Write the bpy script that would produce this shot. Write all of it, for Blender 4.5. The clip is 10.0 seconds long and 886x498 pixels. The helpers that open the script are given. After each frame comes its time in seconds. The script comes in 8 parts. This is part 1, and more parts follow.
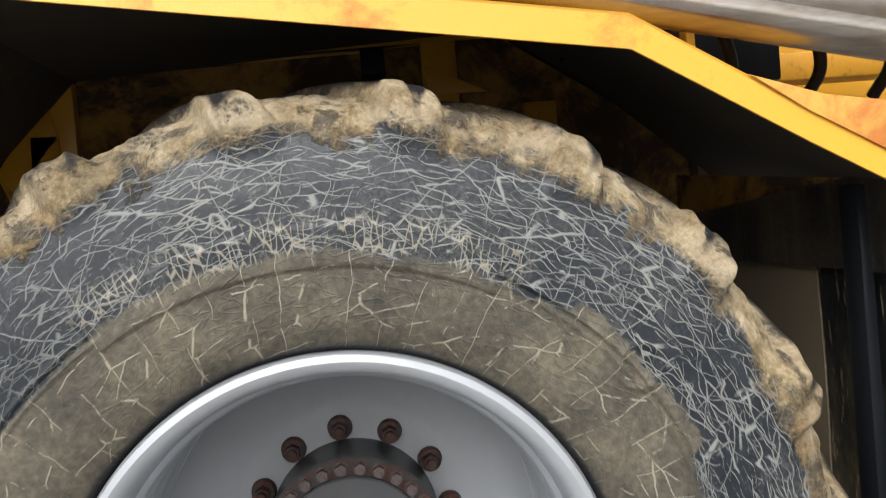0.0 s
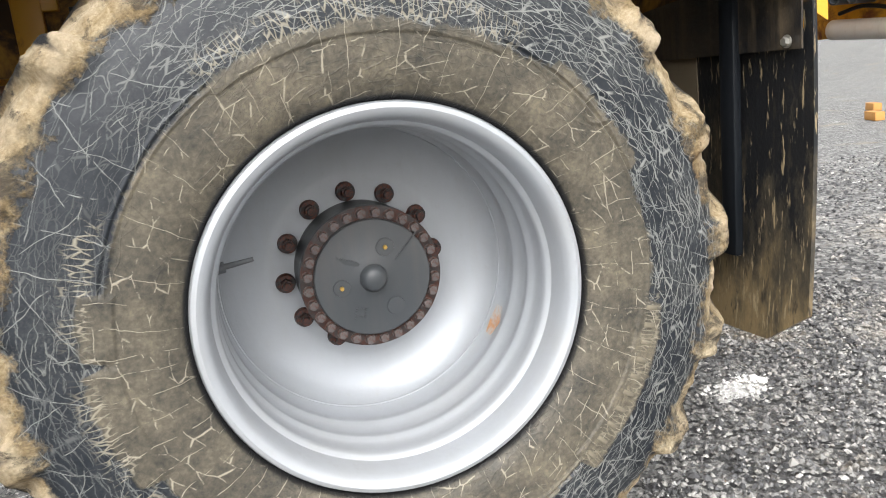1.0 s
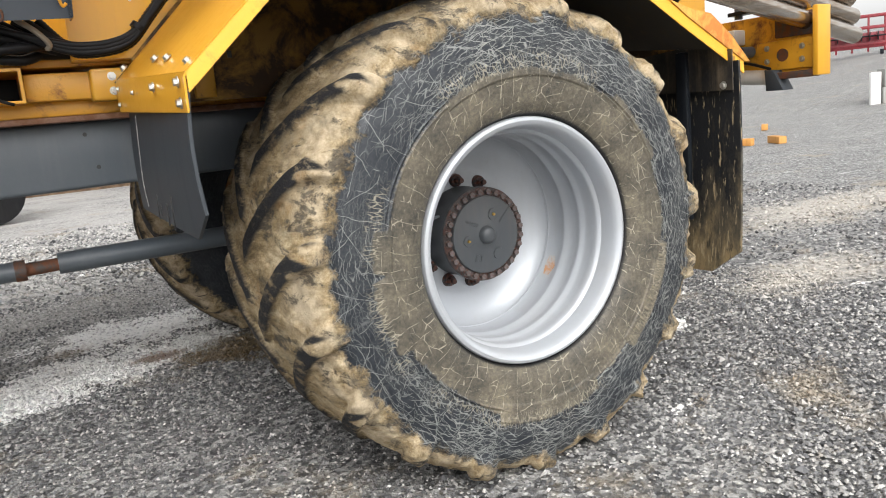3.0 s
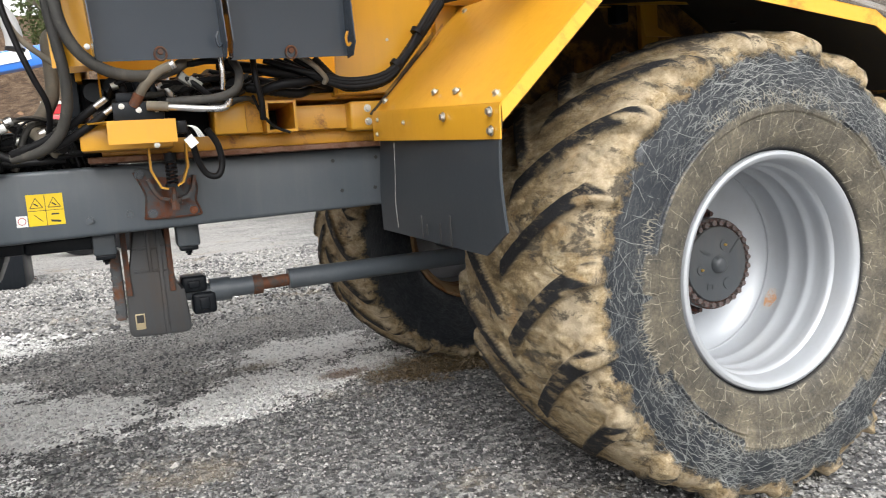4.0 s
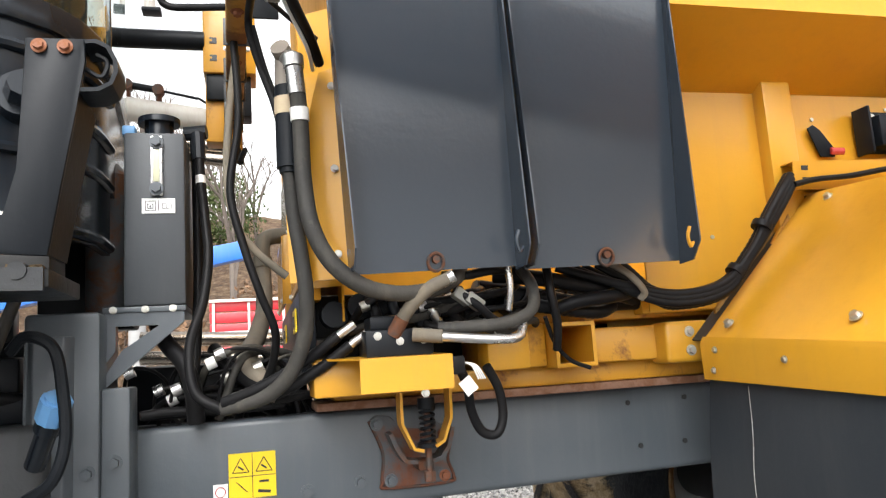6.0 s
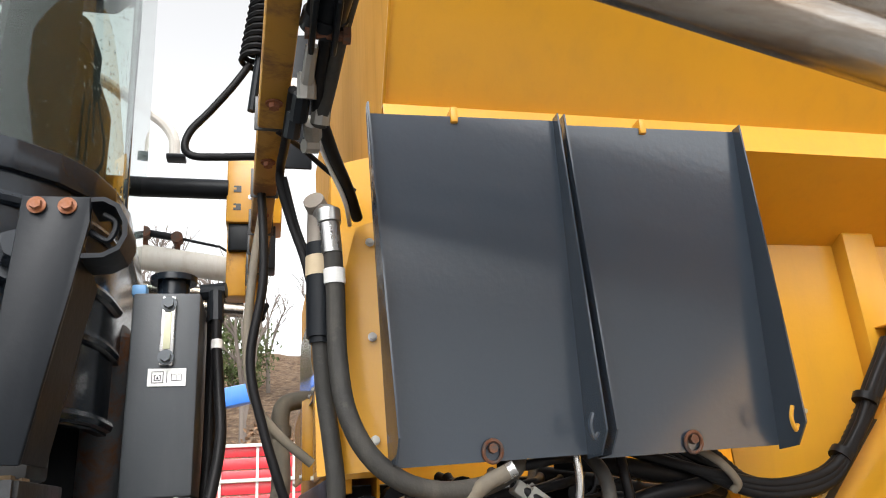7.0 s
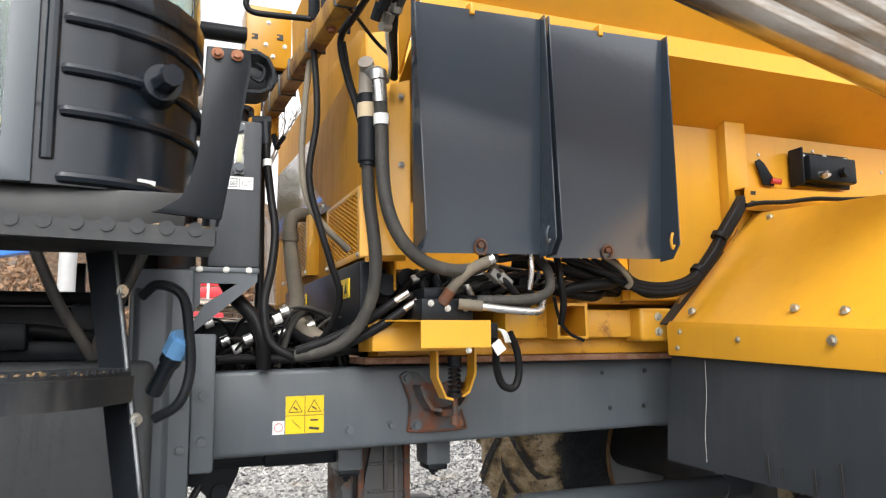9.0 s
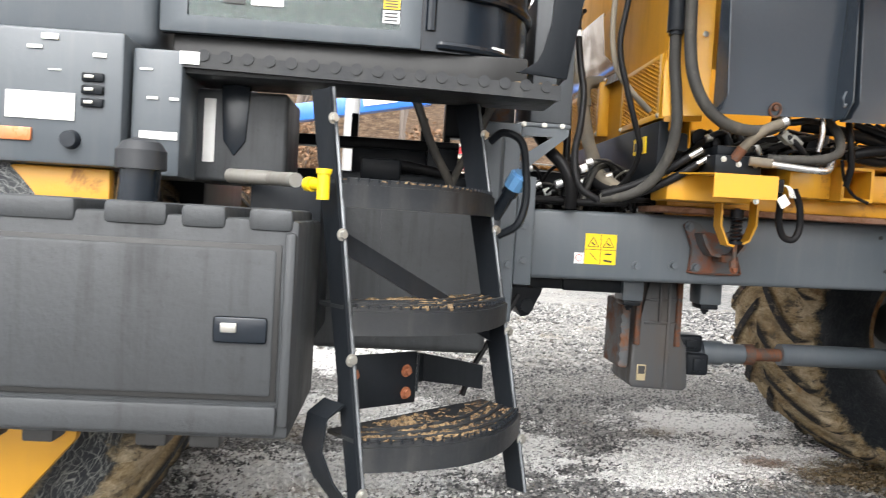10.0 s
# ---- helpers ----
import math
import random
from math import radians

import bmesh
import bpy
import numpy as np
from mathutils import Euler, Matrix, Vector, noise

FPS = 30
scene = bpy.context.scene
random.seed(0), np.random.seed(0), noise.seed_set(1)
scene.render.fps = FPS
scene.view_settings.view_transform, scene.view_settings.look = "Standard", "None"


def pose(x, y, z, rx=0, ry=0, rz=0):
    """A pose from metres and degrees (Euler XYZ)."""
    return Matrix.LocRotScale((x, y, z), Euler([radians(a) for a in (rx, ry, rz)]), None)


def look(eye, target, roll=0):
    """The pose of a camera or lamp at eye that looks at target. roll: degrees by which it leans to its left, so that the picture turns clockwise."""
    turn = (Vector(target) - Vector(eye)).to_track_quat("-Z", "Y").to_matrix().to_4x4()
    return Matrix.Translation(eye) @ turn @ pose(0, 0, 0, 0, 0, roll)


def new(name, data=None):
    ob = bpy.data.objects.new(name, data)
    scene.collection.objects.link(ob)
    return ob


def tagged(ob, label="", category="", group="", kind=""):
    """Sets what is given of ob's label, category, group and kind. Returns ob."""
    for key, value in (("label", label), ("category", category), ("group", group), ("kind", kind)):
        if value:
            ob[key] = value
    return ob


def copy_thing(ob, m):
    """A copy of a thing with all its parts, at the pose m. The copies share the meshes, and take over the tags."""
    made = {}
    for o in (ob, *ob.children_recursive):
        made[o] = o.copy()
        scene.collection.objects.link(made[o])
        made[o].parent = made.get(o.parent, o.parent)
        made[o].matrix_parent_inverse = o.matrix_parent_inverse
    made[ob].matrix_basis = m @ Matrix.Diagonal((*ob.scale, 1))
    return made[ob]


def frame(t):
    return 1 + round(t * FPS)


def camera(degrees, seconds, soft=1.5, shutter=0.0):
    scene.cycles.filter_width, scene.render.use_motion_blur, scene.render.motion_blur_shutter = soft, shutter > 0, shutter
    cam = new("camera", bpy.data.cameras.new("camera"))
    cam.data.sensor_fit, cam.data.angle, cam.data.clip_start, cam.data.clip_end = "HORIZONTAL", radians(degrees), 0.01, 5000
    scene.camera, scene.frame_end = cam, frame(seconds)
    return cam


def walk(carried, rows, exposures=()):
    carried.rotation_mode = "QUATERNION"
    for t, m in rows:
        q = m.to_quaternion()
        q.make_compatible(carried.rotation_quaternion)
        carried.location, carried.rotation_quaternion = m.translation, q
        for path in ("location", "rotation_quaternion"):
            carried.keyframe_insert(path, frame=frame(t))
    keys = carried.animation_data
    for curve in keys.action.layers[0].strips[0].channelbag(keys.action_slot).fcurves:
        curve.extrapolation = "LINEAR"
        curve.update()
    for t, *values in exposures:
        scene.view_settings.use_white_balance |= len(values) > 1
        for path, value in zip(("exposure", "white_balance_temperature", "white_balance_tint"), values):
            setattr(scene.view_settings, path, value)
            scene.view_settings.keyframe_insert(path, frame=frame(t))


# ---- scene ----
cam = camera(62.1, 10.0, soft=1.0, shutter=0.12)
PATH = [
    (0, (0.082, -1.136, 1.434), (0.278, 0.854, 1.39), -4.9),
    (0.2, (0.024, -1.233, 1.394), (0.298, 0.743, 1.254), -5.5),
    (0.5, (-0.061, -1.329, 1.333), (0.333, 0.61, 1.043), -4.8),
    (1, (-0.331, -1.505, 1.274), (0.216, 0.373, 0.854), -5.9),
    (1.5, (-0.628, -1.676, 1.283), (0.083, 0.136, 0.825), -6.0),
    (2, (-0.903, -1.858, 1.299), (-0.025, -0.116, 0.859), -6.0),
    (2.2, (-1.032, -1.873, 1.295), (-0.101, -0.156, 0.864), -6.0),
    (3.3, (-1.726, -2.089, 1.309), (-0.756, -0.371, 0.976), -5.6),
    (3.5, (-1.873, -2.065, 1.304), (-0.949, -0.317, 1.001), -5.2),
    (4, (-2.133, -1.925, 1.32), (-1.344, -0.103, 1.08), -4.3),
    (4.5, (-2.167, -1.656, 1.326), (-1.485, 0.217, 1.163), -3.5),
    (5, (-2.161, -1.376, 1.364), (-1.56, 0.531, 1.302), -3.1),
    (5.5, (-2.274, -1.089, 1.425), (-1.722, 0.831, 1.519), -3.3),
    (6, (-2.371, -0.87, 1.52), (-1.876, 1.044, 1.82), -3.7),
    (6.2, (-2.384, -0.811, 1.561), (-1.909, 1.092, 1.953), -3.7),
    (7.3, (-2.406, -0.597, 1.672), (-1.926, 1.215, 2.367), -3.2),
    (7.5, (-2.465, -0.626, 1.666), (-1.929, 1.171, 2.361), -3.5),
    (8, (-2.654, -0.769, 1.635), (-1.967, 1.003, 2.259), -3.7),
    (8.5, (-2.73, -0.956, 1.549), (-1.944, 0.825, 2.008), -2.7),
    (9, (-2.875, -1.167, 1.453), (-2.144, 0.676, 1.721), -0.7),
    (9.5, (-3.081, -1.378, 1.352), (-2.568, 0.553, 1.431), 1.4),
    (9.8, (-3.165, -1.516, 1.333), (-2.867, 0.462, 1.313), 2.8),
    (10, (-3.212, -1.568, 1.318), (-3.077, 0.426, 1.243), 3.3),
]
EXPOSURES = [(0.0, -0.16), (0.5, 0.14), (1.0, 0.18), (2.0, 0.08), (3.5, 0.05), (5.0, 0.24), (6.2, 0.36), (7.5, 0.16), (8.5, 0.20), (9.0, 0.32), (9.5, 0.44), (10.0, 0.54)]
walk(cam, [(t, look(eye, target, roll)) for t, eye, target, roll in PATH], EXPOSURES)


# ---------------------------------------------------------------- light
world = bpy.data.worlds.new("overcast_sky")
scene.world = world
world.use_nodes = True
wn, wl = world.node_tree.nodes, world.node_tree.links
wn.clear()
sky = wn.new("ShaderNodeTexSky")
sky.sky_type = "NISHITA"
sky.sun_disc = False
sky.sun_elevation, sky.sun_rotation = radians(46), radians(197)
sky.dust_density, sky.ozone_density = 4.0, 0.4
grey = wn.new("ShaderNodeHueSaturation")
grey.inputs["Saturation"].default_value = 0.06
grey.inputs["Value"].default_value = 2.25
bg = wn.new("ShaderNodeBackground")
bg.inputs["Strength"].default_value = 0.15
wo = wn.new("ShaderNodeOutputWorld")
wl.new(sky.outputs[0], grey.inputs["Color"])
wl.new(grey.outputs[0], bg.inputs["Color"])
wl.new(bg.outputs[0], wo.inputs[0])

sun_data = bpy.data.lights.new("sun", "SUN")
sun_data.energy, sun_data.angle, sun_data.color = 0.7, radians(50), (1.0, 0.97, 0.93)
sun = new("sun", sun_data)
sun.matrix_world = look((-3, -8.5, 9.5), (-0.5, 0, 0))


# ---------------------------------------------------------------- materials
def node_mat(name):
    m = bpy.data.materials.new(name)
    m.use_nodes = True
    nt = m.node_tree
    return m, nt.nodes, nt.links, nt.nodes["Principled BSDF"]


def coord(n, l, scale=(1, 1, 1), kind="Object"):
    tc, mp = n.new("ShaderNodeTexCoord"), n.new("ShaderNodeMapping")
    mp.inputs["Scale"].default_value = scale
    l.new(tc.outputs[kind], mp.inputs["Vector"])
    return mp.outputs[0]


def noise_tex(n, l, vec, scale, detail=5.0, rough=0.6, distort=0.0):
    t = n.new("ShaderNodeTexNoise")
    t.inputs["Scale"].default_value, t.inputs["Detail"].default_value = scale, detail
    t.inputs["Roughness"].default_value, t.inputs["Distortion"].default_value = rough, distort
    if vec is not None:
        l.new(vec, t.inputs["Vector"])
    return t.outputs["Fac"]


def ramp(n, l, fac, stops):
    r = n.new("ShaderNodeValToRGB")
    e = r.color_ramp.elements
    while len(e) < len(stops):
        e.new(0.5)
    for k, (p, c) in zip(e, stops):
        k.position = p
        k.color = c if isinstance(c, tuple) else (c, c, c, 1)
    l.new(fac, r.inputs[0])
    return r.outputs[0]


def rgb(r, g, b):
    return (r, g, b, 1.0)


def mix(n, l, fac, a, b, mode="MIX"):
    m = n.new("ShaderNodeMix")
    m.data_type, m.blend_type = "RGBA", mode
    for sock, v in ((0, fac), (6, a), (7, b)):
        if isinstance(v, (int, float, tuple)):
            m.inputs[sock].default_value = v
        else:
            l.new(v, m.inputs[sock])
    return m.outputs[2]


def math_node(n, l, op, a, b=None, c=None, clamp=False):
    m = n.new("ShaderNodeMath")
    m.operation, m.use_clamp = op, clamp
    for i, v in enumerate((a, b, c)):
        if v is None:
            continue
        if isinstance(v, (int, float)):
            m.inputs[i].default_value = v
        else:
            l.new(v, m.inputs[i])
    return m.outputs[0]


def bump(n, l, p, height, strength=0.2, dist=0.01):
    b = n.new("ShaderNodeBump")
    b.inputs["Strength"].default_value, b.inputs["Distance"].default_value = strength, dist
    l.new(height, b.inputs["Height"])
    l.new(b.outputs[0], p.inputs["Normal"])


def paint(name, col, rough=0.35, dirt=(0.12, 0.09, 0.06), amount=0.35, coat=0.0, metal=0.0, streak=1.0, fine=40.0, bumpy=0.05, gloss=0.5):
    """Painted or plastic surface with dust clouds, run-off streaks and fine orange peel."""
    m, n, l, p = node_mat(name)
    v = coord(n, l)
    big = ramp(n, l, noise_tex(n, l, v, 2.3, 6, 0.65), [(0.45, 0.0), (0.8, 1.0)])
    st = ramp(n, l, noise_tex(n, l, coord(n, l, (14, 14, 1.1)), 1.6, 5, 0.6), [(0.5, 0.0), (0.78, streak)])
    spots = ramp(n, l, noise_tex(n, l, v, fine, 3, 0.7), [(0.6, 0.0), (0.75, 1.0)])
    a = math_node(n, l, "ADD", big, st)
    a = math_node(n, l, "MULTIPLY_ADD", spots, 0.45, a)
    a = math_node(n, l, "MULTIPLY", a, amount, clamp=True)
    shade = mix(n, l, ramp(n, l, noise_tex(n, l, v, 0.9, 3), [(0.3, 0.0), (0.7, 1.0)]), rgb(*[c * 0.93 for c in col]), rgb(*[min(1, c * 1.06) for c in col]))
    l.new(mix(n, l, a, shade, rgb(*dirt)), p.inputs["Base Color"])
    l.new(math_node(n, l, "MULTIPLY_ADD", a, 0.5, rough, clamp=True), p.inputs["Roughness"])
    p.inputs["Metallic"].default_value = metal
    p.inputs["Specular IOR Level"].default_value = gloss
    p.inputs["Coat Weight"].default_value = coat
    p.inputs["Coat Roughness"].default_value = 0.12
    bump(n, l, p, noise_tex(n, l, v, 55, 4), bumpy, 0.01)
    return m


def rusty(name, col, rust=(0.12, 0.045, 0.02), level=0.5, rough=0.55, scale=18.0):
    m, n, l, p = node_mat(name)
    v = coord(n, l)
    f = ramp(n, l, noise_tex(n, l, v, scale, 7, 0.7, 0.4), [(level - 0.07, 0.0), (level + 0.07, 1.0)])
    r2 = mix(n, l, noise_tex(n, l, v, scale * 4, 4), rgb(*rust), rgb(rust[0] * 2.0, rust[1] * 1.7, rust[2] * 1.3))
    l.new(mix(n, l, f, rgb(*col), r2), p.inputs["Base Color"])
    l.new(math_node(n, l, "MULTIPLY_ADD", f, 0.3, rough, clamp=True), p.inputs["Roughness"])
    bump(n, l, p, noise_tex(n, l, v, scale * 3, 5), 0.35, 0.006)
    return m


YELLOW = paint("yellow_paint", (0.60, 0.298, 0.022), 0.3, (0.26, 0.15, 0.06), 0.16, coat=0.15, streak=0.7, gloss=0.4)
YELLOW_WORN = rusty("worn_yellow_paint", (0.58, 0.28, 0.020), (0.12, 0.05, 0.02), 0.62, 0.42, 9.0)
CHASSIS = paint("dark_grey_chassis_paint", (0.074, 0.087, 0.100), 0.34, (0.14, 0.145, 0.15), 0.24, gloss=0.5)
PANEL = paint("black_satin_panel_paint", (0.032, 0.043, 0.058), 0.18, (0.055, 0.066, 0.080), 0.05, streak=0.2, gloss=1.0)
PLASTIC = paint("black_moulded_plastic", (0.010, 0.014, 0.020), 0.20, (0.045, 0.052, 0.060), 0.12, bumpy=0.06, gloss=0.4)
BOXGREY = paint("grey_moulded_plastic", (0.042, 0.046, 0.050), 0.5, (0.02, 0.02, 0.02), 0.45, bumpy=0.18)
FLAP = paint("black_rubber_flap", (0.032, 0.038, 0.045), 0.5, (0.12, 0.12, 0.12), 0.14, gloss=0.3)
BLACKSTEEL = paint("black_steel", (0.010, 0.012, 0.015), 0.32, (0.050, 0.053, 0.057), 0.12, gloss=0.13)
SILVER = paint("silver_rim_paint", (0.40, 0.42, 0.445), 0.38, (0.33, 0.31, 0.28), 0.30, metal=0.25, streak=0.5)
HUBGREY = paint("hub_grey_paint", (0.046, 0.051, 0.056), 0.40, (0.13, 0.11, 0.09), 0.2)
RUST = rusty("rusty_steel", (0.045, 0.036, 0.032), (0.080, 0.033, 0.017), level=0.48)
RUSTNUT = rusty("rusty_nut", (0.016, 0.014, 0.014), (0.080, 0.026, 0.016), 0.53, 0.5, 60.0)
RUSTRING = rusty("red_rusted_ring", (0.026, 0.020, 0.019), (0.040, 0.017, 0.013), 0.52, 0.6, 45.0)
COVERBOLT = rusty("rust_stained_bolt", (0.080, 0.070, 0.068), (0.055, 0.024, 0.018), 0.52, 0.5, 70.0)
RUSTYGREY = rusty("rust_streaked_grey_steel", (0.075, 0.080, 0.085), (0.095, 0.042, 0.020), 0.54, 0.5, 9.0)
ZINC = paint("zinc_bolt", (0.55, 0.54, 0.50), 0.32, (0.25, 0.2, 0.14), 0.3, metal=0.85)
HOSE = paint("dusty_rubber_hose", (0.035, 0.034, 0.032), 0.6, (0.15, 0.135, 0.11), 0.4, bumpy=0.25, gloss=0.3)
HOSEBLACK = paint("black_rubber_hose", (0.009, 0.009, 0.010), 0.4, (0.06, 0.057, 0.053), 0.12, gloss=0.12)
HOSETAN = paint("dusty_tan_hose", (0.13, 0.115, 0.09), 0.7, (0.26, 0.21, 0.15), 0.5, bumpy=0.25)
WHITE = paint("white_label", (0.78, 0.78, 0.76), 0.4, (0.45, 0.42, 0.38), 0.25)
LABELYELLOW = paint("yellow_sticker", (0.80, 0.56, 0.01), 0.3, (0.4, 0.3, 0.1), 0.1)
INK = paint("black_print", (0.02, 0.02, 0.02), 0.4, (0.1, 0.1, 0.1), 0.1)
REDINK = paint("red_print", (0.45, 0.05, 0.05), 0.4, (0.1, 0.1, 0.1), 0.1)
BLUECAP = paint("blue_plastic_cap", (0.13, 0.33, 0.62), 0.4, (0.3, 0.3, 0.3), 0.15)
VALVEYELLOW = paint("yellow_plastic_valve", (0.80, 0.58, 0.01), 0.35, (0.3, 0.2, 0.05), 0.1)
TIMBER = paint("orange_timber", (0.55, 0.27, 0.07), 0.7, (0.25, 0.13, 0.05), 0.4, fine=20)
PLANK = rusty("brown_wear_strip", (0.20, 0.105, 0.065), (0.10, 0.05, 0.03), 0.5, 0.7, 20.0)
BLUEPAINT = paint("blue_machine_paint", (0.03, 0.17, 0.62), 0.3, (0.2, 0.2, 0.2), 0.1, coat=0.3)
DARKRED = paint("dark_red_machine_paint", (0.20, 0.012, 0.020), 0.4, (0.05, 0.03, 0.03), 0.3)
REDPAINT = paint("red_machine_paint", (0.55, 0.02, 0.03), 0.35, (0.2, 0.1, 0.1), 0.12, coat=0.3)
CONCRETE = paint("grey_concrete", (0.33, 0.33, 0.31), 0.85, (0.2, 0.19, 0.17), 0.4, bumpy=0.3)
FADEDGREY = paint("faded_grey_paint", (0.36, 0.36, 0.36), 0.4, (0.20, 0.18, 0.16), 0.3)
FADEDWHITE = paint("faded_white_paint", (0.62, 0.60, 0.56), 0.45, (0.35, 0.28, 0.2), 0.4)
SEAT = paint("black_seat_fabric", (0.010, 0.011, 0.012), 0.8, (0.03, 0.03, 0.03), 0.2)
BRIGHTPIPE = paint("bright_steel_fitting", (0.60, 0.60, 0.60), 0.25, (0.30, 0.25, 0.2), 0.3, metal=0.9)


def stainless():
    m, n, l, p = node_mat("stained_stainless_steel")
    v = coord(n, l, (1.2, 14, 14))
    a = ramp(n, l, noise_tex(n, l, coord(n, l, (1.2, 9, 9)), 1.4, 6, 0.7), [(0.38, 0.0), (0.62, 1.0)])
    l.new(mix(n, l, math_node(n, l, "MULTIPLY", a, 0.8), rgb(0.47, 0.44, 0.40), rgb(0.25, 0.16, 0.085)), p.inputs["Base Color"])
    p.inputs["Metallic"].default_value = 0.95
    l.new(math_node(n, l, "MULTIPLY_ADD", noise_tex(n, l, v, 6, 4), 0.18, 0.14), p.inputs["Roughness"])
    bump(n, l, p, noise_tex(n, l, v, 20, 4), 0.03, 0.003)
    return m


WORNEDGE = paint("rubbed_bare_edge", (0.13, 0.14, 0.15), 0.4, (0.02, 0.02, 0.02), 0.9, metal=0.3)
STAINLESS = stainless()


def glass_mat(name, tint, rough=0.02):
    m, n, l, p = node_mat(name)
    p.inputs["Base Color"].default_value = rgb(*tint)
    p.inputs["Transmission Weight"].default_value = 1.0
    p.inputs["Roughness"].default_value = rough
    p.inputs["IOR"].default_value = 1.45
    drops = ramp(n, l, noise_tex(n, l, coord(n, l), 70, 2), [(0.66, 0.0), (0.72, 1.0)])
    bump(n, l, p, drops, 0.25, 0.003)
    return m


GLASS = glass_mat("tinted_cab_glass", (0.54, 0.65, 0.60))


def tyre_material():
    """Scratched black rubber, olive dust film inside the moulded ring, tan dried mud on shoulder and tread."""
    m, n, l, p = node_mat("muddy_tyre_rubber")
    v = coord(n, l)
    sep = n.new("ShaderNodeSeparateXYZ")
    l.new(v, sep.inputs[0])
    x, y, z = sep.outputs
    r = math_node(n, l, "SQRT", math_node(n, l, "ADD", math_node(n, l, "MULTIPLY", x, x), math_node(n, l, "MULTIPLY", z, z)))
    ang = math_node(n, l, "ARCTAN2", z, x)

    def attr(name):
        a = n.new("ShaderNodeAttribute")
        a.attribute_name = name
        return a.outputs["Fac"]

    film_d, dense, rub, lug = attr("film"), attr("dense"), attr("rub"), attr("lug_side")
    wander = n.new("ShaderNodeTexNoise")
    wander.inputs["Scale"].default_value, wander.inputs["Detail"].default_value = 13.0, 4.0
    l.new(v, wander.inputs["Vector"])
    bend = n.new("ShaderNodeVectorMath")
    bend.operation = "MULTIPLY_ADD"
    bend.inputs[1].default_value, bend.inputs[2].default_value = (0.026, 0.026, 0.0), (-0.013, -0.013, 0.0)
    l.new(wander.outputs["Color"], bend.inputs[0])

    def bent(a, b):
        c = n.new("ShaderNodeCombineXYZ")
        l.new(a, c.inputs[0])
        l.new(b, c.inputs[1])
        s = n.new("ShaderNodeVectorMath")
        l.new(c.outputs[0], s.inputs[0])
        l.new(bend.outputs[0], s.inputs[1])
        return s.outputs[0]

    pol = bent(math_node(n, l, "MULTIPLY", ang, 0.69), r)
    flat = bent(x, z)

    def gated(src, fac, k, bits, gate, soft=0.06):
        keep = ramp(n, l, noise_tex(n, l, src, bits + 0.63 * k, 5, 0.65), [(gate, 0.0), (gate + soft, 1.0)])
        return math_node(n, l, "MULTIPLY", fac, keep)

    def turned(src, k, rot, scale):
        mp = n.new("ShaderNodeMapping")
        mp.inputs["Location"].default_value = (0.37 * k + 1.3, 0.61 * k + 0.2, 0)
        mp.inputs["Rotation"].default_value = (0, 0, rot)
        a = n.new("ShaderNodeMapping")
        a.inputs["Scale"].default_value = (scale[0], scale[1], 1)
        l.new(src, mp.inputs["Vector"])
        l.new(mp.outputs[0], a.inputs["Vector"])
        return a.outputs[0]

    def net(src, k, rot, sx, sy, width, bits, gate):
        """Meshes of torn scratches: the borders of stretched cells."""
        vo = n.new("ShaderNodeTexVoronoi")
        vo.voronoi_dimensions, vo.feature = "2D", "DISTANCE_TO_EDGE"
        vo.inputs["Scale"].default_value = 1.0
        l.new(turned(src, k, rot, (sx, sy)), vo.inputs["Vector"])
        wide = math_node(n, l, "MULTIPLY_ADD", noise_tex(n, l, src, 40 + k, 3), 0.9, 0.35)
        d = math_node(n, l, "DIVIDE", vo.outputs["Distance"], wide)
        return gated(src, ramp(n, l, d, [(width * 0.35, 1.0), (width, 0.0)]), k, bits, gate)

    def hairs(src, k, rot, per_metre, width, gate, sway=0.5):
        sp = n.new("ShaderNodeSeparateXYZ")
        q = turned(src, k, rot, (1, 1))
        l.new(q, sp.inputs[0])
        phase = math_node(n, l, "MULTIPLY_ADD", sp.outputs[1], per_metre, math_node(n, l, "MULTIPLY", noise_tex(n, l, q, 2.2 + 0.3 * k, 2), sway * per_metre * 0.12))
        tri = math_node(n, l, "PINGPONG", phase, 0.5)
        w = width * per_metre
        return gated(q, ramp(n, l, tri, [(w * 0.35, 1.0), (w, 0.0)]), k, 4.0, gate)

    def most(*fs):
        out = fs[0]
        for f in fs[1:]:
            out = math_node(n, l, "MAXIMUM", out, f)
        return out

    thick = most(net(pol, 1, 0.10, 7, 46, 0.060, 7.0, 0.46), net(pol, 2, -0.20, 8, 40, 0.050, 8.0, 0.50))
    fine = net(pol, 4, 0.2, 30, 60, 0.075, 3.5, 0.53)
    close = math_node(n, l, "MULTIPLY", math_node(n, l, "MAXIMUM", thick, math_node(n, l, "MULTIPLY", fine, 0.8)), dense)
    crossing = most(hairs(pol, 17, 0.30, 30, 0.0013, 0.46, 0.9), hairs(pol, 18, -0.42, 26, 0.0013, 0.47, 0.9), hairs(pol, 19, 0.04, 44, 0.0014, 0.43, 0.9), hairs(pol, 20, 1.35, 22, 0.0012, 0.51, 0.8))
    close = math_node(n, l, "MAXIMUM", close, math_node(n, l, "MULTIPLY", crossing, dense))
    long = most(hairs(flat, 5, 0.35, 13, 0.0013, 0.47), hairs(flat, 6, 1.1, 12, 0.0014, 0.46), hairs(flat, 8, 1.9, 13, 0.0013, 0.47), hairs(flat, 9, 2.6, 12, 0.0013, 0.47))
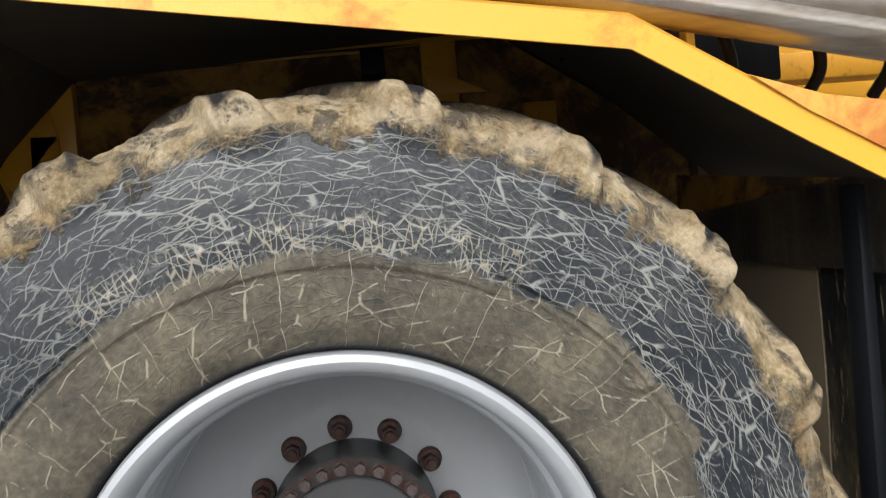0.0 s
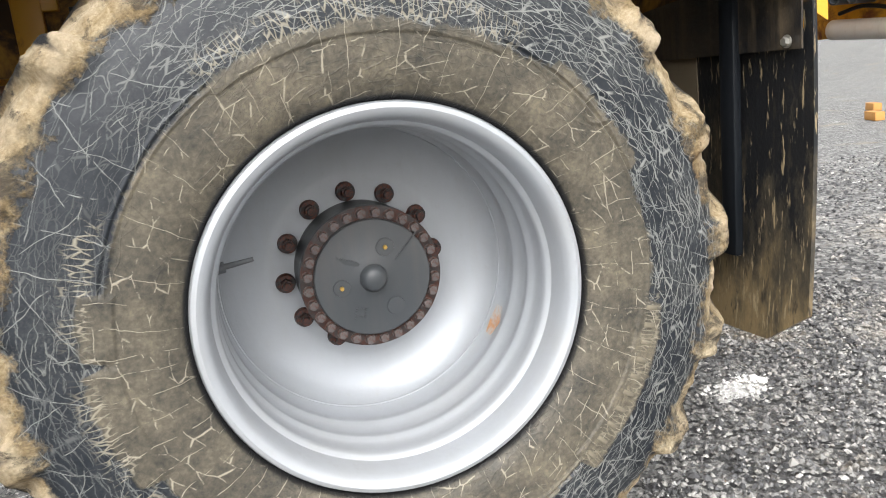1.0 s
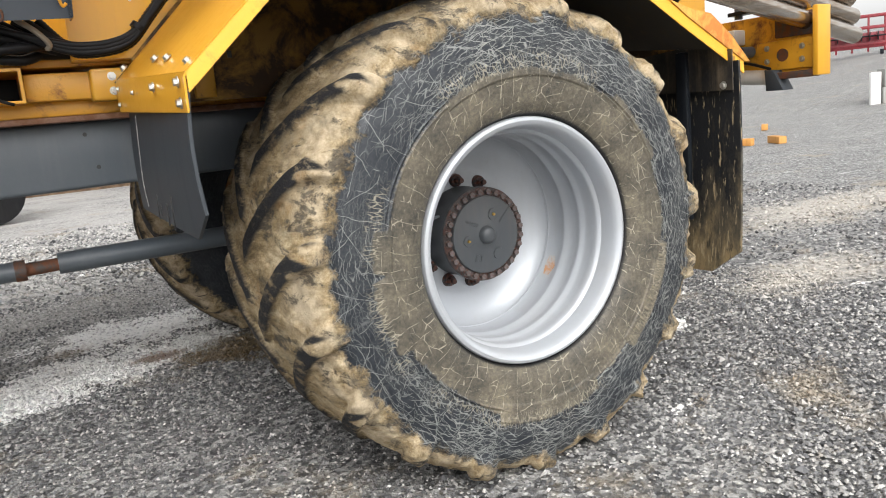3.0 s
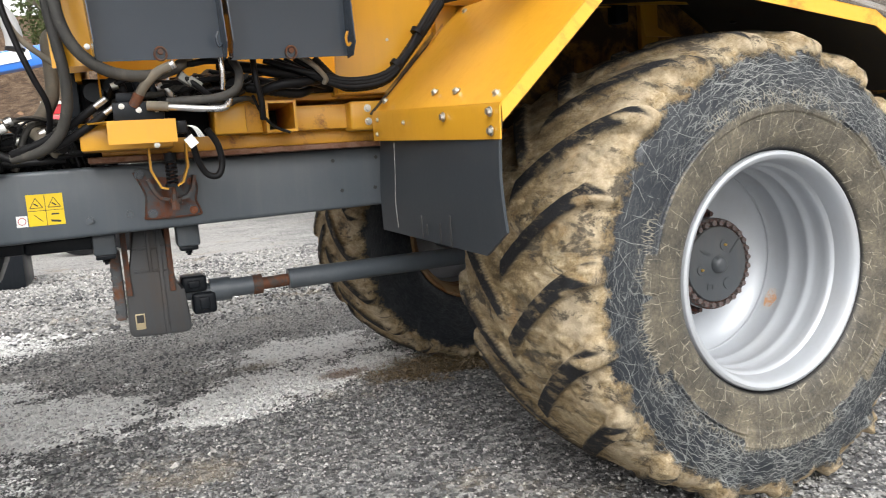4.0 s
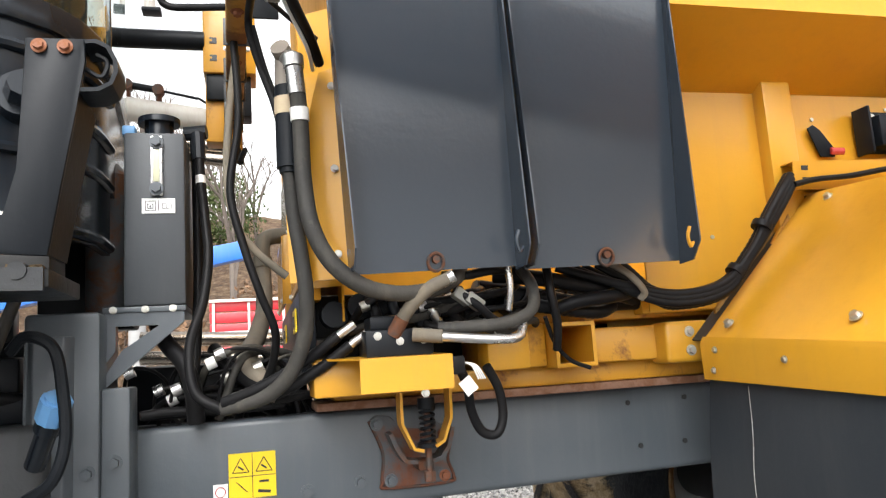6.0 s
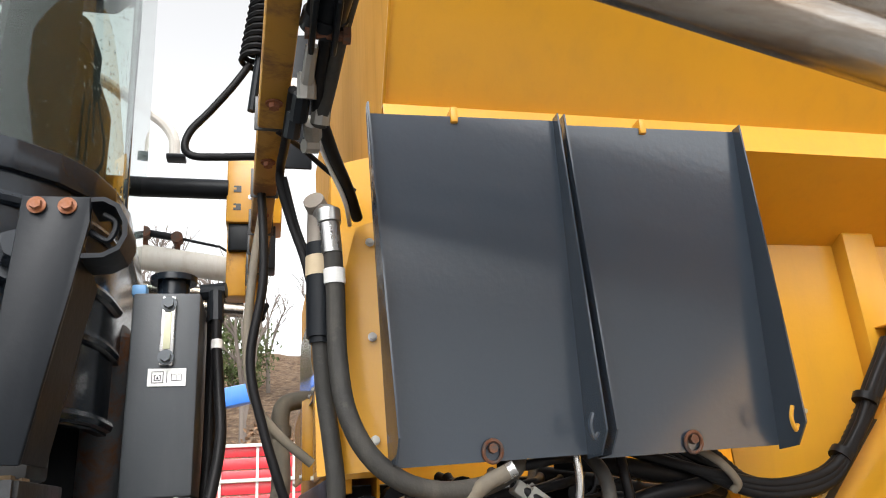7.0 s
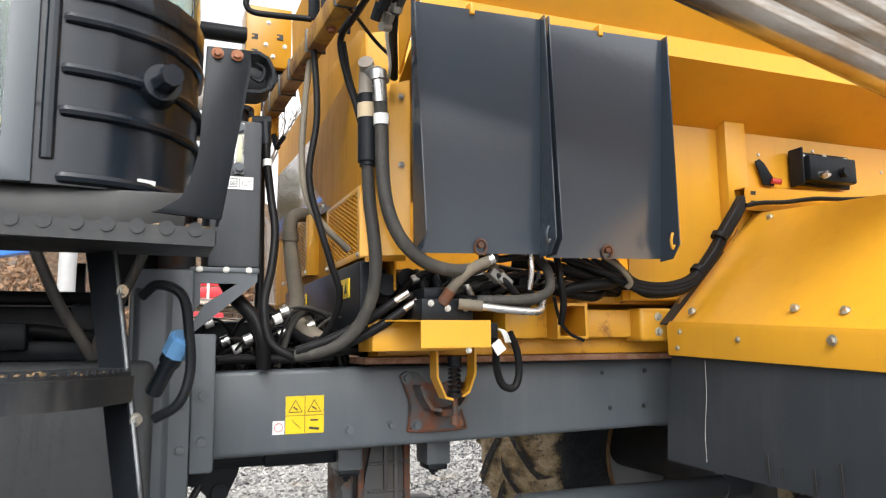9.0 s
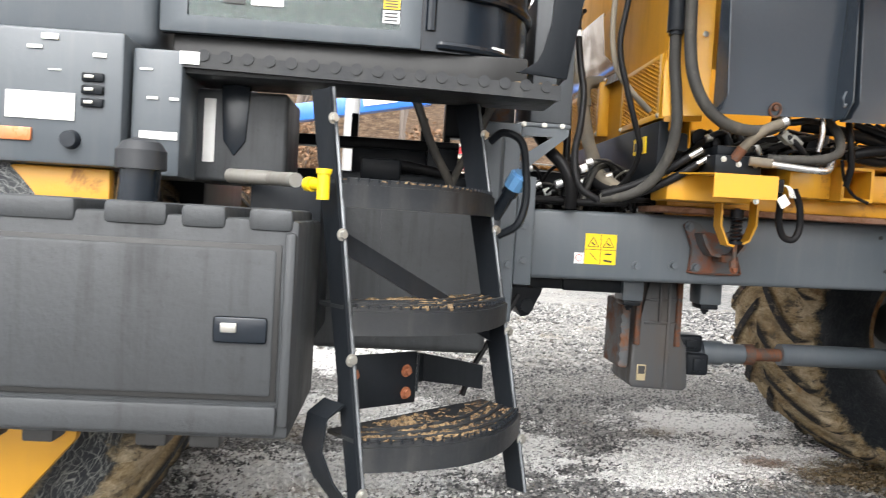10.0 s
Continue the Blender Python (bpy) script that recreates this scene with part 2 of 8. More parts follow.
    long = math_node(n, l, "MULTIPLY", long, ramp(n, l, math_node(n, l, "ADD", film_d, 1.0), [(0.55, 0.06), (0.62, 0.85)]))
    lines = math_node(n, l, "MAXIMUM", close, long)
    # grey scuffing between the strokes
    scuff = math_node(n, l, "MULTIPLY", ramp(n, l, noise_tex(n, l, v, 4.2, 6, 0.75), [(0.47, 0.0), (0.70, 0.38)]), ramp(n, l, noise_tex(n, l, v, 150, 3), [(0.40, 0.0), (0.62, 1.0)]))
    lines = math_node(n, l, "MAXIMUM", lines, math_node(n, l, "MULTIPLY", scuff, dense))
    # rubbed radial strokes round the moulded pads
    streaks = net(pol, 12, 0.05, 80, 24, 0.15, 7.0, 0.44)
    streaks = math_node(n, l, "MULTIPLY", streaks, rub)
    # film of dust inside the ring
    frayed = noise_tex(n, l, turned(pol, 14, 0.0, (60, 9)), 1.0, 4, 0.6)
    film_edge = math_node(n, l, "MULTIPLY_ADD", frayed, 0.034, math_node(n, l, "MULTIPLY_ADD", noise_tex(n, l, v, 6.0, 5, 0.6), 0.07, math_node(n, l, "SUBTRACT", film_d, 0.053)))
    film_f = ramp(n, l, math_node(n, l, "MULTIPLY_ADD", film_edge, 10.0, 0.5), [(0.47, 0.0), (0.56, 1.0)])
    inner = math_node(n, l, "MULTIPLY", most(net(pol, 15, 0.15, 8, 27, 0.042, 5.0, 0.50), hairs(pol, 16, 1.45, 15, 0.0014, 0.46, 0.5)), film_f)
    dust = ramp(n, l, noise_tex(n, l, v, 26, 6, 0.75), [(0.42, 0.0), (0.85, 0.35)])
    rubber = mix(n, l, dust, rgb(0.010, 0.013, 0.018), rgb(0.075, 0.082, 0.088))
    film = ramp(n, l, math_node(n, l, "MULTIPLY_ADD", noise_tex(n, l, v, 7, 6, 0.7), 0.65, math_node(n, l, "MULTIPLY", noise_tex(n, l, v, 90, 3, 0.6), 0.35)), [(0.36, rgb(0.042, 0.039, 0.033)), (0.5, rgb(0.096, 0.085, 0.064)), (0.66, rgb(0.19, 0.162, 0.115))])
    c = mix(n, l, math_node(n, l, "MULTIPLY", film_f, 0.93), rubber, film)
    c = mix(n, l, math_node(n, l, "MULTIPLY", math_node(n, l, "MULTIPLY", lines, math_node(n, l, "SUBTRACT", 1.0, film_f)), 0.80), c, mix(n, l, noise_tex(n, l, v, 9, 4), rgb(0.20, 0.215, 0.215), rgb(0.33, 0.325, 0.29)))
    c = mix(n, l, math_node(n, l, "MULTIPLY", inner, 0.85), c, rgb(0.35, 0.315, 0.245))
    c = mix(n, l, math_node(n, l, "MULTIPLY", streaks, 0.72), c, rgb(0.30, 0.272, 0.208))
    # dried mud on shoulder and tread
    n2 = noise_tex(n, l, v, 12, 7, 0.72)
    shoulder = math_node(n, l, "MULTIPLY_ADD", n2, 0.20, math_node(n, l, "SUBTRACT", r, 0.10))
    outer = ramp(n, l, shoulder, [(0.760, 0.0), (0.786, 1.0)])
    grain = noise_tex(n, l, v, 130, 4, 0.7)
    smear = math_node(n, l, "MULTIPLY_ADD", grain, 0.30, math_node(n, l, "MULTIPLY", noise_tex(n, l, coord(n, l, (1, 0.3, 1)), 13, 7, 0.72, 0.6), 0.72))
    tan = ramp(n, l, smear, [(0.32, rgb(0.070, 0.048, 0.026)), (0.43, rgb(0.205, 0.145, 0.072)), (0.52, rgb(0.355, 0.262, 0.142)), (0.64, rgb(0.62, 0.51, 0.340))])
    # greenish grey slurry in the hollows, orange clay in places
    tan = mix(n, l, ramp(n, l, noise_tex(n, l, v, 5.5, 5, 0.7), [(0.52, 0.0), (0.68, 0.40)]), tan, mix(n, l, smear, rgb(0.16, 0.145, 0.105), rgb(0.42, 0.39, 0.30)))
    tan = mix(n, l, ramp(n, l, noise_tex(n, l, coord(n, l, (1.3, 1, 0.8)), 8.5, 4, 0.6), [(0.60, 0.0), (0.72, 0.55)]), tan, rgb(0.40, 0.235, 0.10))
    knob = math_node(n, l, "MULTIPLY", ramp(n, l, r, [(0.775, 0.0), (0.80, 1.0), (0.845, 1.0), (0.87, 0.0)]), ramp(n, l, noise_tex(n, l, v, 7.5, 6, 0.7), [(0.42, 0.0), (0.60, 0.8)]))
    tan = mix(n, l, knob, tan, mix(n, l, grain, rgb(0.46, 0.37, 0.245), rgb(0.74, 0.62, 0.45)))
    c = mix(n, l, outer, c, tan)
    bare = ramp(n, l, noise_tex(n, l, coord(n, l, (1, 0.45, 1)), 11, 8, 0.78, 0.5), [(0.535, 0.0), (0.60, 0.85)])
    c = mix(n, l, math_node(n, l, "MULTIPLY", bare, outer), c, mix(n, l, grain, rgb(0.030, 0.027, 0.024), rgb(0.12, 0.10, 0.075)))
    wear = ramp(n, l, noise_tex(n, l, coord(n, l, (1, 0.35, 1)), 24, 6, 0.75), [(0.52, 1.0), (0.66, 0.25)])
    c = mix(n, l, math_node(n, l, "MULTIPLY", lug, wear), c, rgb(0.014, 0.014, 0.016))
    # black ring painted in for the shadowed, wet gap line at the rim
    c = mix(n, l, ramp(n, l, r, [(0.4445, 1.0), (0.450, 0.0)]), c, rgb(0.010, 0.010, 0.011))
    l.new(c, p.inputs["Base Color"])
    l.new(math_node(n, l, "MULTIPLY_ADD", outer, 0.30, 0.46), p.inputs["Roughness"])
    p.inputs["Specular IOR Level"].default_value = 0.35
    crust = math_node(n, l, "ADD", math_node(n, l, "MULTIPLY", noise_tex(n, l, v, 48, 7, 0.78), 1.0), math_node(n, l, "MULTIPLY", bare, -0.35))
    h = math_node(n, l, "MULTIPLY_ADD", crust, outer, math_node(n, l, "MULTIPLY", math_node(n, l, "MAXIMUM", lines, math_node(n, l, "MAXIMUM", streaks, inner)), 0.06))
    bump(n, l, p, h, 0.9, 0.016)
    return m


TYRE = tyre_material()
DUSTYRUBBER = paint("dusty_moulded_rubber", (0.115, 0.100, 0.075), 0.8, (0.27, 0.235, 0.17), 0.7, fine=90)


def ground_material(name, stones):
    m, n, l, p = node_mat(name)
    v = coord(n, l)
    if stones:
        geo = n.new("ShaderNodeNewGeometry")
        rnd = geo.outputs["Random Per Island"]
        c = ramp(n, l, rnd, [(0.0, rgb(0.035, 0.035, 0.037)), (0.35, rgb(0.100, 0.100, 0.103)), (0.70, rgb(0.235, 0.23, 0.222)), (0.92, rgb(0.36, 0.35, 0.33)), (1.0, rgb(0.50, 0.49, 0.47))])
    else:
        vo = n.new("ShaderNodeTexVoronoi")
        vo.inputs["Scale"].default_value = 38
        l.new(v, vo.inputs["Vector"])
        sp = n.new("ShaderNodeSeparateColor")
        l.new(vo.outputs["Color"], sp.inputs[0])
        c = ramp(n, l, sp.outputs[0], [(0.0, rgb(0.035, 0.035, 0.037)), (0.5, rgb(0.145, 0.143, 0.14)), (1.0, rgb(0.38, 0.375, 0.36))])
    # spilled white powder and light grey fines, more of it on the far side of the machine
    sep = n.new("ShaderNodeSeparateXYZ")
    l.new(v, sep.inputs[0])
    near_side = ramp(n, l, math_node(n, l, "MULTIPLY_ADD", sep.outputs[0], -0.25, 0.75, clamp=True), [(0.0, 0.0), (0.8, 1.0)])
    side = math_node(n, l, "MULTIPLY", ramp(n, l, math_node(n, l, "MULTIPLY_ADD", sep.outputs[1], 0.2, -0.42, clamp=True), [(0.0, 0.0), (0.3, 0.22), (1.0, 0.30)]), near_side)
    grainy = rnd if stones else sp.outputs[1]
    f1 = math_node(n, l, "ADD", noise_tex(n, l, coord(n, l, (0.55, 1.0, 1)), 0.9, 8, 0.72, 0.5), side)
    f3 = math_node(n, l, "MULTIPLY_ADD", grainy, 0.30, math_node(n, l, "SUBTRACT", f1, 0.08))
    powder = ramp(n, l, math_node(n, l, "MULTIPLY_ADD", noise_tex(n, l, v, 38, 3), 0.30, f3), [(0.82, 0.0), (1.0, 0.6 if stones else 0.9)])
    c = mix(n, l, math_node(n, l, "MULTIPLY", powder, 0.60), c, rgb(0.52, 0.505, 0.475))

    def falloff(cx, cy, rx, ry):
        mp = n.new("ShaderNodeMapping")
        mp.vector_type = "TEXTURE"
        mp.inputs["Location"].default_value = (cx, cy, 0)
        mp.inputs["Scale"].default_value = (rx, ry, 1)
        l.new(v, mp.inputs["Vector"])
        ln = n.new("ShaderNodeVectorMath")
        ln.operation = "LENGTH"
        l.new(mp.outputs[0], ln.inputs[0])
        return math_node(n, l, "SUBTRACT", 1.0, ln.outputs["Value"], clamp=True)

    torn = math_node(n, l, "MULTIPLY_ADD", noise_tex(n, l, v, 24, 5, 0.75), 0.24, math_node(n, l, "MULTIPLY", noise_tex(n, l, coord(n, l, (0.7, 1.5, 1)), 2.7, 9, 0.72, 0.8), 0.76))
    torn = math_node(n, l, "MULTIPLY_ADD", grainy, 0.09, torn)

    def patch(cx, cy, rx, ry, a=0.72, b=0.80):
        return ramp(n, l, math_node(n, l, "MULTIPLY_ADD", falloff(cx, cy, rx, ry), 0.42, torn), [(a, 0.0), (b, 1.0)])

    zone = None
    for spot in ((-1.35, 2.60, 1.1, 0.62), (-1.75, 2.30, 0.80, 0.42), (-2.75, 2.75, 1.3, 0.80), (-3.5, 2.1, 1.2, 0.75), (-0.8, 2.75, 0.7, 0.45), (-0.95, 3.4, 1.0, 0.7), (-3.6, 5.2, 1.6, 1.0), (1.50, 0.80, 0.24, 0.14), (-3.3, 3.4, 1.0, 0.8)):
        f = falloff(*spot)
        zone = f if zone is None else math_node(n, l, "MAXIMUM", zone, f)
    crisp = math_node(n, l, "MULTIPLY_ADD", noise_tex(n, l, v, 30, 5, 0.75), 0.34, math_node(n, l, "MULTIPLY", noise_tex(n, l, coord(n, l, (0.8, 1.6, 1)), 2.9, 9, 0.75, 0.9), 1.15))
    crisp = math_node(n, l, "MULTIPLY_ADD", grainy, 0.10, crisp)
    white = ramp(n, l, math_node(n, l, "MULTIPLY_ADD", zone, 0.42, crisp), [(0.955, 0.0), (0.990, 1.0)])
    caked = ramp(n, l, grainy, [(0.03, 0.40), (0.35, 1.0)])
    c = mix(n, l, math_node(n, l, "MULTIPLY", white, caked), c, rgb(0.80, 0.79, 0.77))
    dried = math_node(n, l, "MAXIMUM", patch(3.1, 0.95, 1.3, 0.60, 0.66, 0.86), patch(5.6, 2.4, 2.6, 1.0, 0.66, 0.86))
    c = mix(n, l, math_node(n, l, "MULTIPLY", dried, 0.65), c, rgb(0.50, 0.46, 0.40))
    clay = patch(-0.95, 2.60, 0.35, 0.22, 0.70, 0.84)
    c = mix(n, l, math_node(n, l, "MULTIPLY", clay, 0.8), c, rgb(0.17, 0.095, 0.05))
    wet = patch(-0.25, 2.42, 0.85, 0.50, 0.64, 0.74)
    c = mix(n, l, math_node(n, l, "MULTIPLY", wet, 0.85), c, rgb(0.135, 0.094, 0.045))
    mud = ramp(n, l, math_node(n, l, "MULTIPLY_ADD", noise_tex(n, l, v, 30, 4), 0.2, noise_tex(n, l, v, 1.15, 5, 0.65)), [(0.68, 0.0), (0.80, 1.0)])
    c = mix(n, l, math_node(n, l, "MULTIPLY", mud, 0.6), c, rgb(0.30, 0.245, 0.17))
    l.new(c, p.inputs["Base Color"])
    l.new(math_node(n, l, "MULTIPLY_ADD", wet, -0.50, 0.6), p.inputs["Roughness"])
    if not stones:
        l2 = math_node(n, l, "ADD", vo.outputs["Distance"], noise_tex(n, l, v, 90, 4))
        bump(n, l, p, l2, 0.8, 0.015)
    return m


GRAVEL = ground_material("wet_gravel_ground", False)
STONES = ground_material("loose_gravel_stones", True)


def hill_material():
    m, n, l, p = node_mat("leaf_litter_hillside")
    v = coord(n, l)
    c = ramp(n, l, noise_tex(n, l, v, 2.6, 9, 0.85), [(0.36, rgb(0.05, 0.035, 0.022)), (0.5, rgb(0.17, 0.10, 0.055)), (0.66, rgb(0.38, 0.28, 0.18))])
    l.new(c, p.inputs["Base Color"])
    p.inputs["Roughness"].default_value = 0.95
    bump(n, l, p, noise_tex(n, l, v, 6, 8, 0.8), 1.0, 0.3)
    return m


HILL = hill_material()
BARK = paint("grey_bark", (0.17, 0.14, 0.12), 0.9, (0.08, 0.07, 0.06), 0.4)
LEAF = paint("evergreen_leaf", (0.06, 0.09, 0.025), 0.8, (0.12, 0.11, 0.03), 0.5)
BRUSH = paint("dry_brush", (0.24, 0.14, 0.08), 0.9, (0.15, 0.09, 0.05), 0.5)


# ---------------------------------------------------------------- mesh helpers
def finish(bm, name, mat, angle=35.0):
    me = bpy.data.meshes.new(name)
    bmesh.ops.recalc_face_normals(bm, faces=bm.faces[:])
    bm.to_mesh(me)
    bm.free()
    me.materials.append(mat)
    me.shade_smooth()
    me.set_sharp_from_angle(angle=radians(angle))
    return me


def put(name, me, parent=None, m=None, label=""):
    ob = new(name, me)
    if parent is not None:
        ob.parent = parent
    if m is not None:
        ob.matrix_basis = m
    if label:
        tagged(ob, label=label)
    return ob


def part(name, bm, material, parent, label="", angle=35.0):
    return put(name, finish(bm, name, material, angle), parent, None, label)


def box(bm, x0, x1, y0, y1, z0, z1, bev=0.004, segs=2):
    v = bmesh.ops.create_cube(bm, size=1.0)["verts"]
    bmesh.ops.transform(bm, verts=v, matrix=Matrix.Translation(((x0 + x1) / 2, (y0 + y1) / 2, (z0 + z1) / 2)) @ Matrix.Diagonal((x1 - x0, y1 - y0, z1 - z0, 1)))
    if bev > 0:
        e = list({k for q in v for k in q.link_edges})
        bmesh.ops.bevel(bm, geom=e, offset=bev, segments=segs, profile=0.5, affect="EDGES")
    return bm


def obox(bm, m, sx, sy, sz, bev=0.004):
    """A bevelled box of the given size, centred on the pose m."""
    v = bmesh.ops.create_cube(bm, size=1.0)["verts"]
    bmesh.ops.transform(bm, verts=v, matrix=m @ Matrix.Diagonal((sx, sy, sz, 1)))
    if bev > 0:
        e = list({k for q in v for k in q.link_edges})
        bmesh.ops.bevel(bm, geom=e, offset=bev, segments=2, profile=0.5, affect="EDGES")
    return bm


def prism(bm, pts, shift, bev=0.0):
    """A flat polygon (3D points) pushed along the vector shift."""
    s = Vector(shift)
    a = [bm.verts.new(p) for p in pts]
    b = [bm.verts.new(Vector(p) + s) for p in pts]
    k = len(pts)
    fs = [bm.faces.new(a), bm.faces.new(b[::-1])]
    for i in range(k):
        fs.append(bm.faces.new((a[i], b[i], b[(i + 1) % k], a[(i + 1) % k])))
    if bev > 0:
        bmesh.ops.bevel(bm, geom=list({e for f in fs for e in f.edges}), offset=bev, segments=2, profile=0.5, affect="EDGES")
    return bm


def sheet(bm, pts, t):
    """A bent plate: quads between polylines of equal length, with thickness t."""
    g = [[Vector(p) for p in row] for row in pts]
    n, m = len(g), len(g[0])
    nor = []
    for i in range(n):
        line = []
        for j in range(m):
            acc = Vector((0, 0, 0))
            for a in (i - 1, i):
                for b in (j - 1, j):
                    if 0 <= a < n - 1 and 0 <= b < m - 1:
                        acc += (g[a][b + 1] - g[a + 1][b]).cross(g[a + 1][b + 1] - g[a][b]).normalized()
            line.append(acc.normalized())
        nor.append(line)
    top = [[bm.verts.new(p) for p in row] for row in g]
    bot = [[bm.verts.new(p - q * t) for p, q in zip(row, nrow)] for row, nrow in zip(g, nor)]
    for i in range(n - 1):
        for j in range(m - 1):
            bm.faces.new((top[i][j], top[i][j + 1], top[i + 1][j + 1], top[i + 1][j]))
            bm.faces.new((bot[i][j], bot[i + 1][j], bot[i + 1][j + 1], bot[i][j + 1]))
    edge = [(0, j) for j in range(m)] + [(i, m - 1) for i in range(1, n)] + [(n - 1, j) for j in range(m - 2, -1, -1)] + [(i, 0) for i in range(n - 2, 0, -1)]
    for k in range(len(edge)):
        (a, b), (c, d) = edge[k], edge[(k + 1) % len(edge)]
        bm.faces.new((top[c][d], top[a][b], bot[a][b], bot[c][d]))
    return bm


def rod(bm, p0, p1, r, seg=12, r2=None):
    p0, p1 = Vector(p0), Vector(p1)
    d = p1 - p0
    m = Matrix.Translation((p0 + p1) / 2) @ d.to_track_quat("Z", "Y").to_matrix().to_4x4()
    bmesh.ops.create_cone(bm, cap_ends=True, segments=seg, radius1=r, radius2=r if r2 is None else r2, depth=d.length, matrix=m)
    return bm


def spline(pts, steps=7):
    pts = [Vector(p) for p in pts]
    if len(pts) < 3:
        return pts
    q = [2 * pts[0] - pts[1]] + pts + [2 * pts[-1] - pts[-2]]
    out = []
    for i in range(1, len(q) - 2):
        a, b, c, d = q[i - 1:i + 3]
        for k in range(steps):
            t = k / steps
            out.append(0.5 * (2 * b + (c - a) * t + (2 * a - 5 * b + 4 * c - d) * t * t + (3 * b - a - 3 * c + d) * t ** 3))
    return out + [pts[-1]]


def tube(bm, pts, r, seg=10, steps=7, ridge=0.0):
    """A round hose along a smooth line; ridge makes it corrugated."""
    pts = spline(pts, steps)
    prev = Vector((0, 0, 1))
    rings = []
    for i, p in enumerate(pts):
        d = (pts[min(i + 1, len(pts) - 1)] - pts[max(i - 1, 0)]).normalized()
        u = prev - prev.dot(d) * d
        if u.length < 1e-3:
            u = Vector((1, 0.3, 0)) - Vector((1, 0.3, 0)).dot(d) * d
        u.normalize()
        prev = u
        w = d.cross(u)
        rr = r + (ridge if i % 2 else 0.0)
        rings.append([bm.verts.new(p + rr * (math.cos(a) * u + math.sin(a) * w)) for a in [2 * math.pi * k / seg for k in range(seg)]])
    for a, b in zip(rings, rings[1:]):
        for k in range(seg):
            bm.faces.new((a[k], a[(k + 1) % seg], b[(k + 1) % seg], b[k]))
    bm.faces.new(rings[0][::-1])
    bm.faces.new(rings[-1])
    return bm


def lathe(bm, prof, seg=96, closed=False):
    """Turns a profile of (y, r) about the y axis."""
    rings = []
    for y, r in prof:
        if r < 1e-6:
            rings.append([bm.verts.new((0, y, 0))])
        else:
            rings.append([bm.verts.new((r * math.cos(2 * math.pi * k / seg), y, r * math.sin(2 * math.pi * k / seg))) for k in range(seg)])
    pairs = list(zip(rings, rings[1:])) + ([(rings[-1], rings[0])] if closed else [])
    for a, b in pairs:
        for k in range(seg):
            q = (a[k % len(a)], a[(k + 1) % len(a)], b[(k + 1) % len(b)], b[k % len(b)])
            bm.faces.new(list(dict.fromkeys(q)))
    return bm


def hex_bolt(name, r, h, mat, washer=1.45):
    """A hexagon head on a washer; its axis is local z, base at z = 0."""
    bm = bmesh.new()
    bmesh.ops.create_cone(bm, cap_ends=True, segments=18, radius1=r * washer, radius2=r * washer, depth=h * 0.3, matrix=Matrix.Translation((0, 0, h * 0.15)))
    bmesh.ops.create_cone(bm, cap_ends=True, segments=6, radius1=r, radius2=r * 0.93, depth=h, matrix=Matrix.Translation((0, 0, h * 0.3 + h / 2)))
    return finish(bm, name, mat, 30)


def facing(p, d):
    """A pose at p whose z axis points along d."""
    return Matrix.Translation(p) @ Vector(d).to_track_quat("Z", "Y").to_matrix().to_4x4()


BOLT_ZINC = hex_bolt("bolt", 0.011, 0.010, ZINC)
BOLT_SMALL = hex_bolt("bolt", 0.007, 0.006, ZINC)
BOLT_GREY = hex_bolt("bolt", 0.013, 0.012, CHASSIS)
BOLT_BROWN = hex_bolt("bolt", 0.0098, 0.009, rusty("brown_rust", (0.26, 0.10, 0.05), (0.16, 0.065, 0.03), 0.5, 0.6, 60))
BOLT_RUST = hex_bolt("bolt", 0.0115, 0.010, rusty("orange_rust", (0.24, 0.085, 0.04), (0.15, 0.055, 0.025), 0.5, 0.6, 60))
FRONT = (0, -1, 0)


# ---------------------------------------------------------------- ground
def build_ground():
    bm = bmesh.new()
    bmesh.ops.create_grid(bm, x_segments=160, y_segments=160, size=9.0, matrix=Matrix.Translation((-0.5, 2.0, 0)))
    for v in bm.verts:
        e = max(abs(v.co.x + 0.5), abs(v.co.y - 2.0))
        v.co.z = (noise.noise(v.co * 0.9) * 0.012 + noise.noise(v.co * 4.0) * 0.005) * max(0.0, min(1.0, (8.9 - e) / 2.0)) - 0.006
    rim = [e for e in bm.edges if e.is_boundary]
    ext = bmesh.ops.extrude_edge_only(bm, edges=rim)["geom"]
    for v in ext:
        if isinstance(v, bmesh.types.BMVert):
            v.co.x, v.co.y, v.co.z = -0.5 + (v.co.x + 0.5) * 130, 2.0 + (v.co.y - 2.0) * 130, -0.006
    ob = put("ground", finish(bm, "ground", GRAVEL, 80))
    return tagged(ob, "wet grey gravel yard with spilled white powder", "ground", kind="structure")


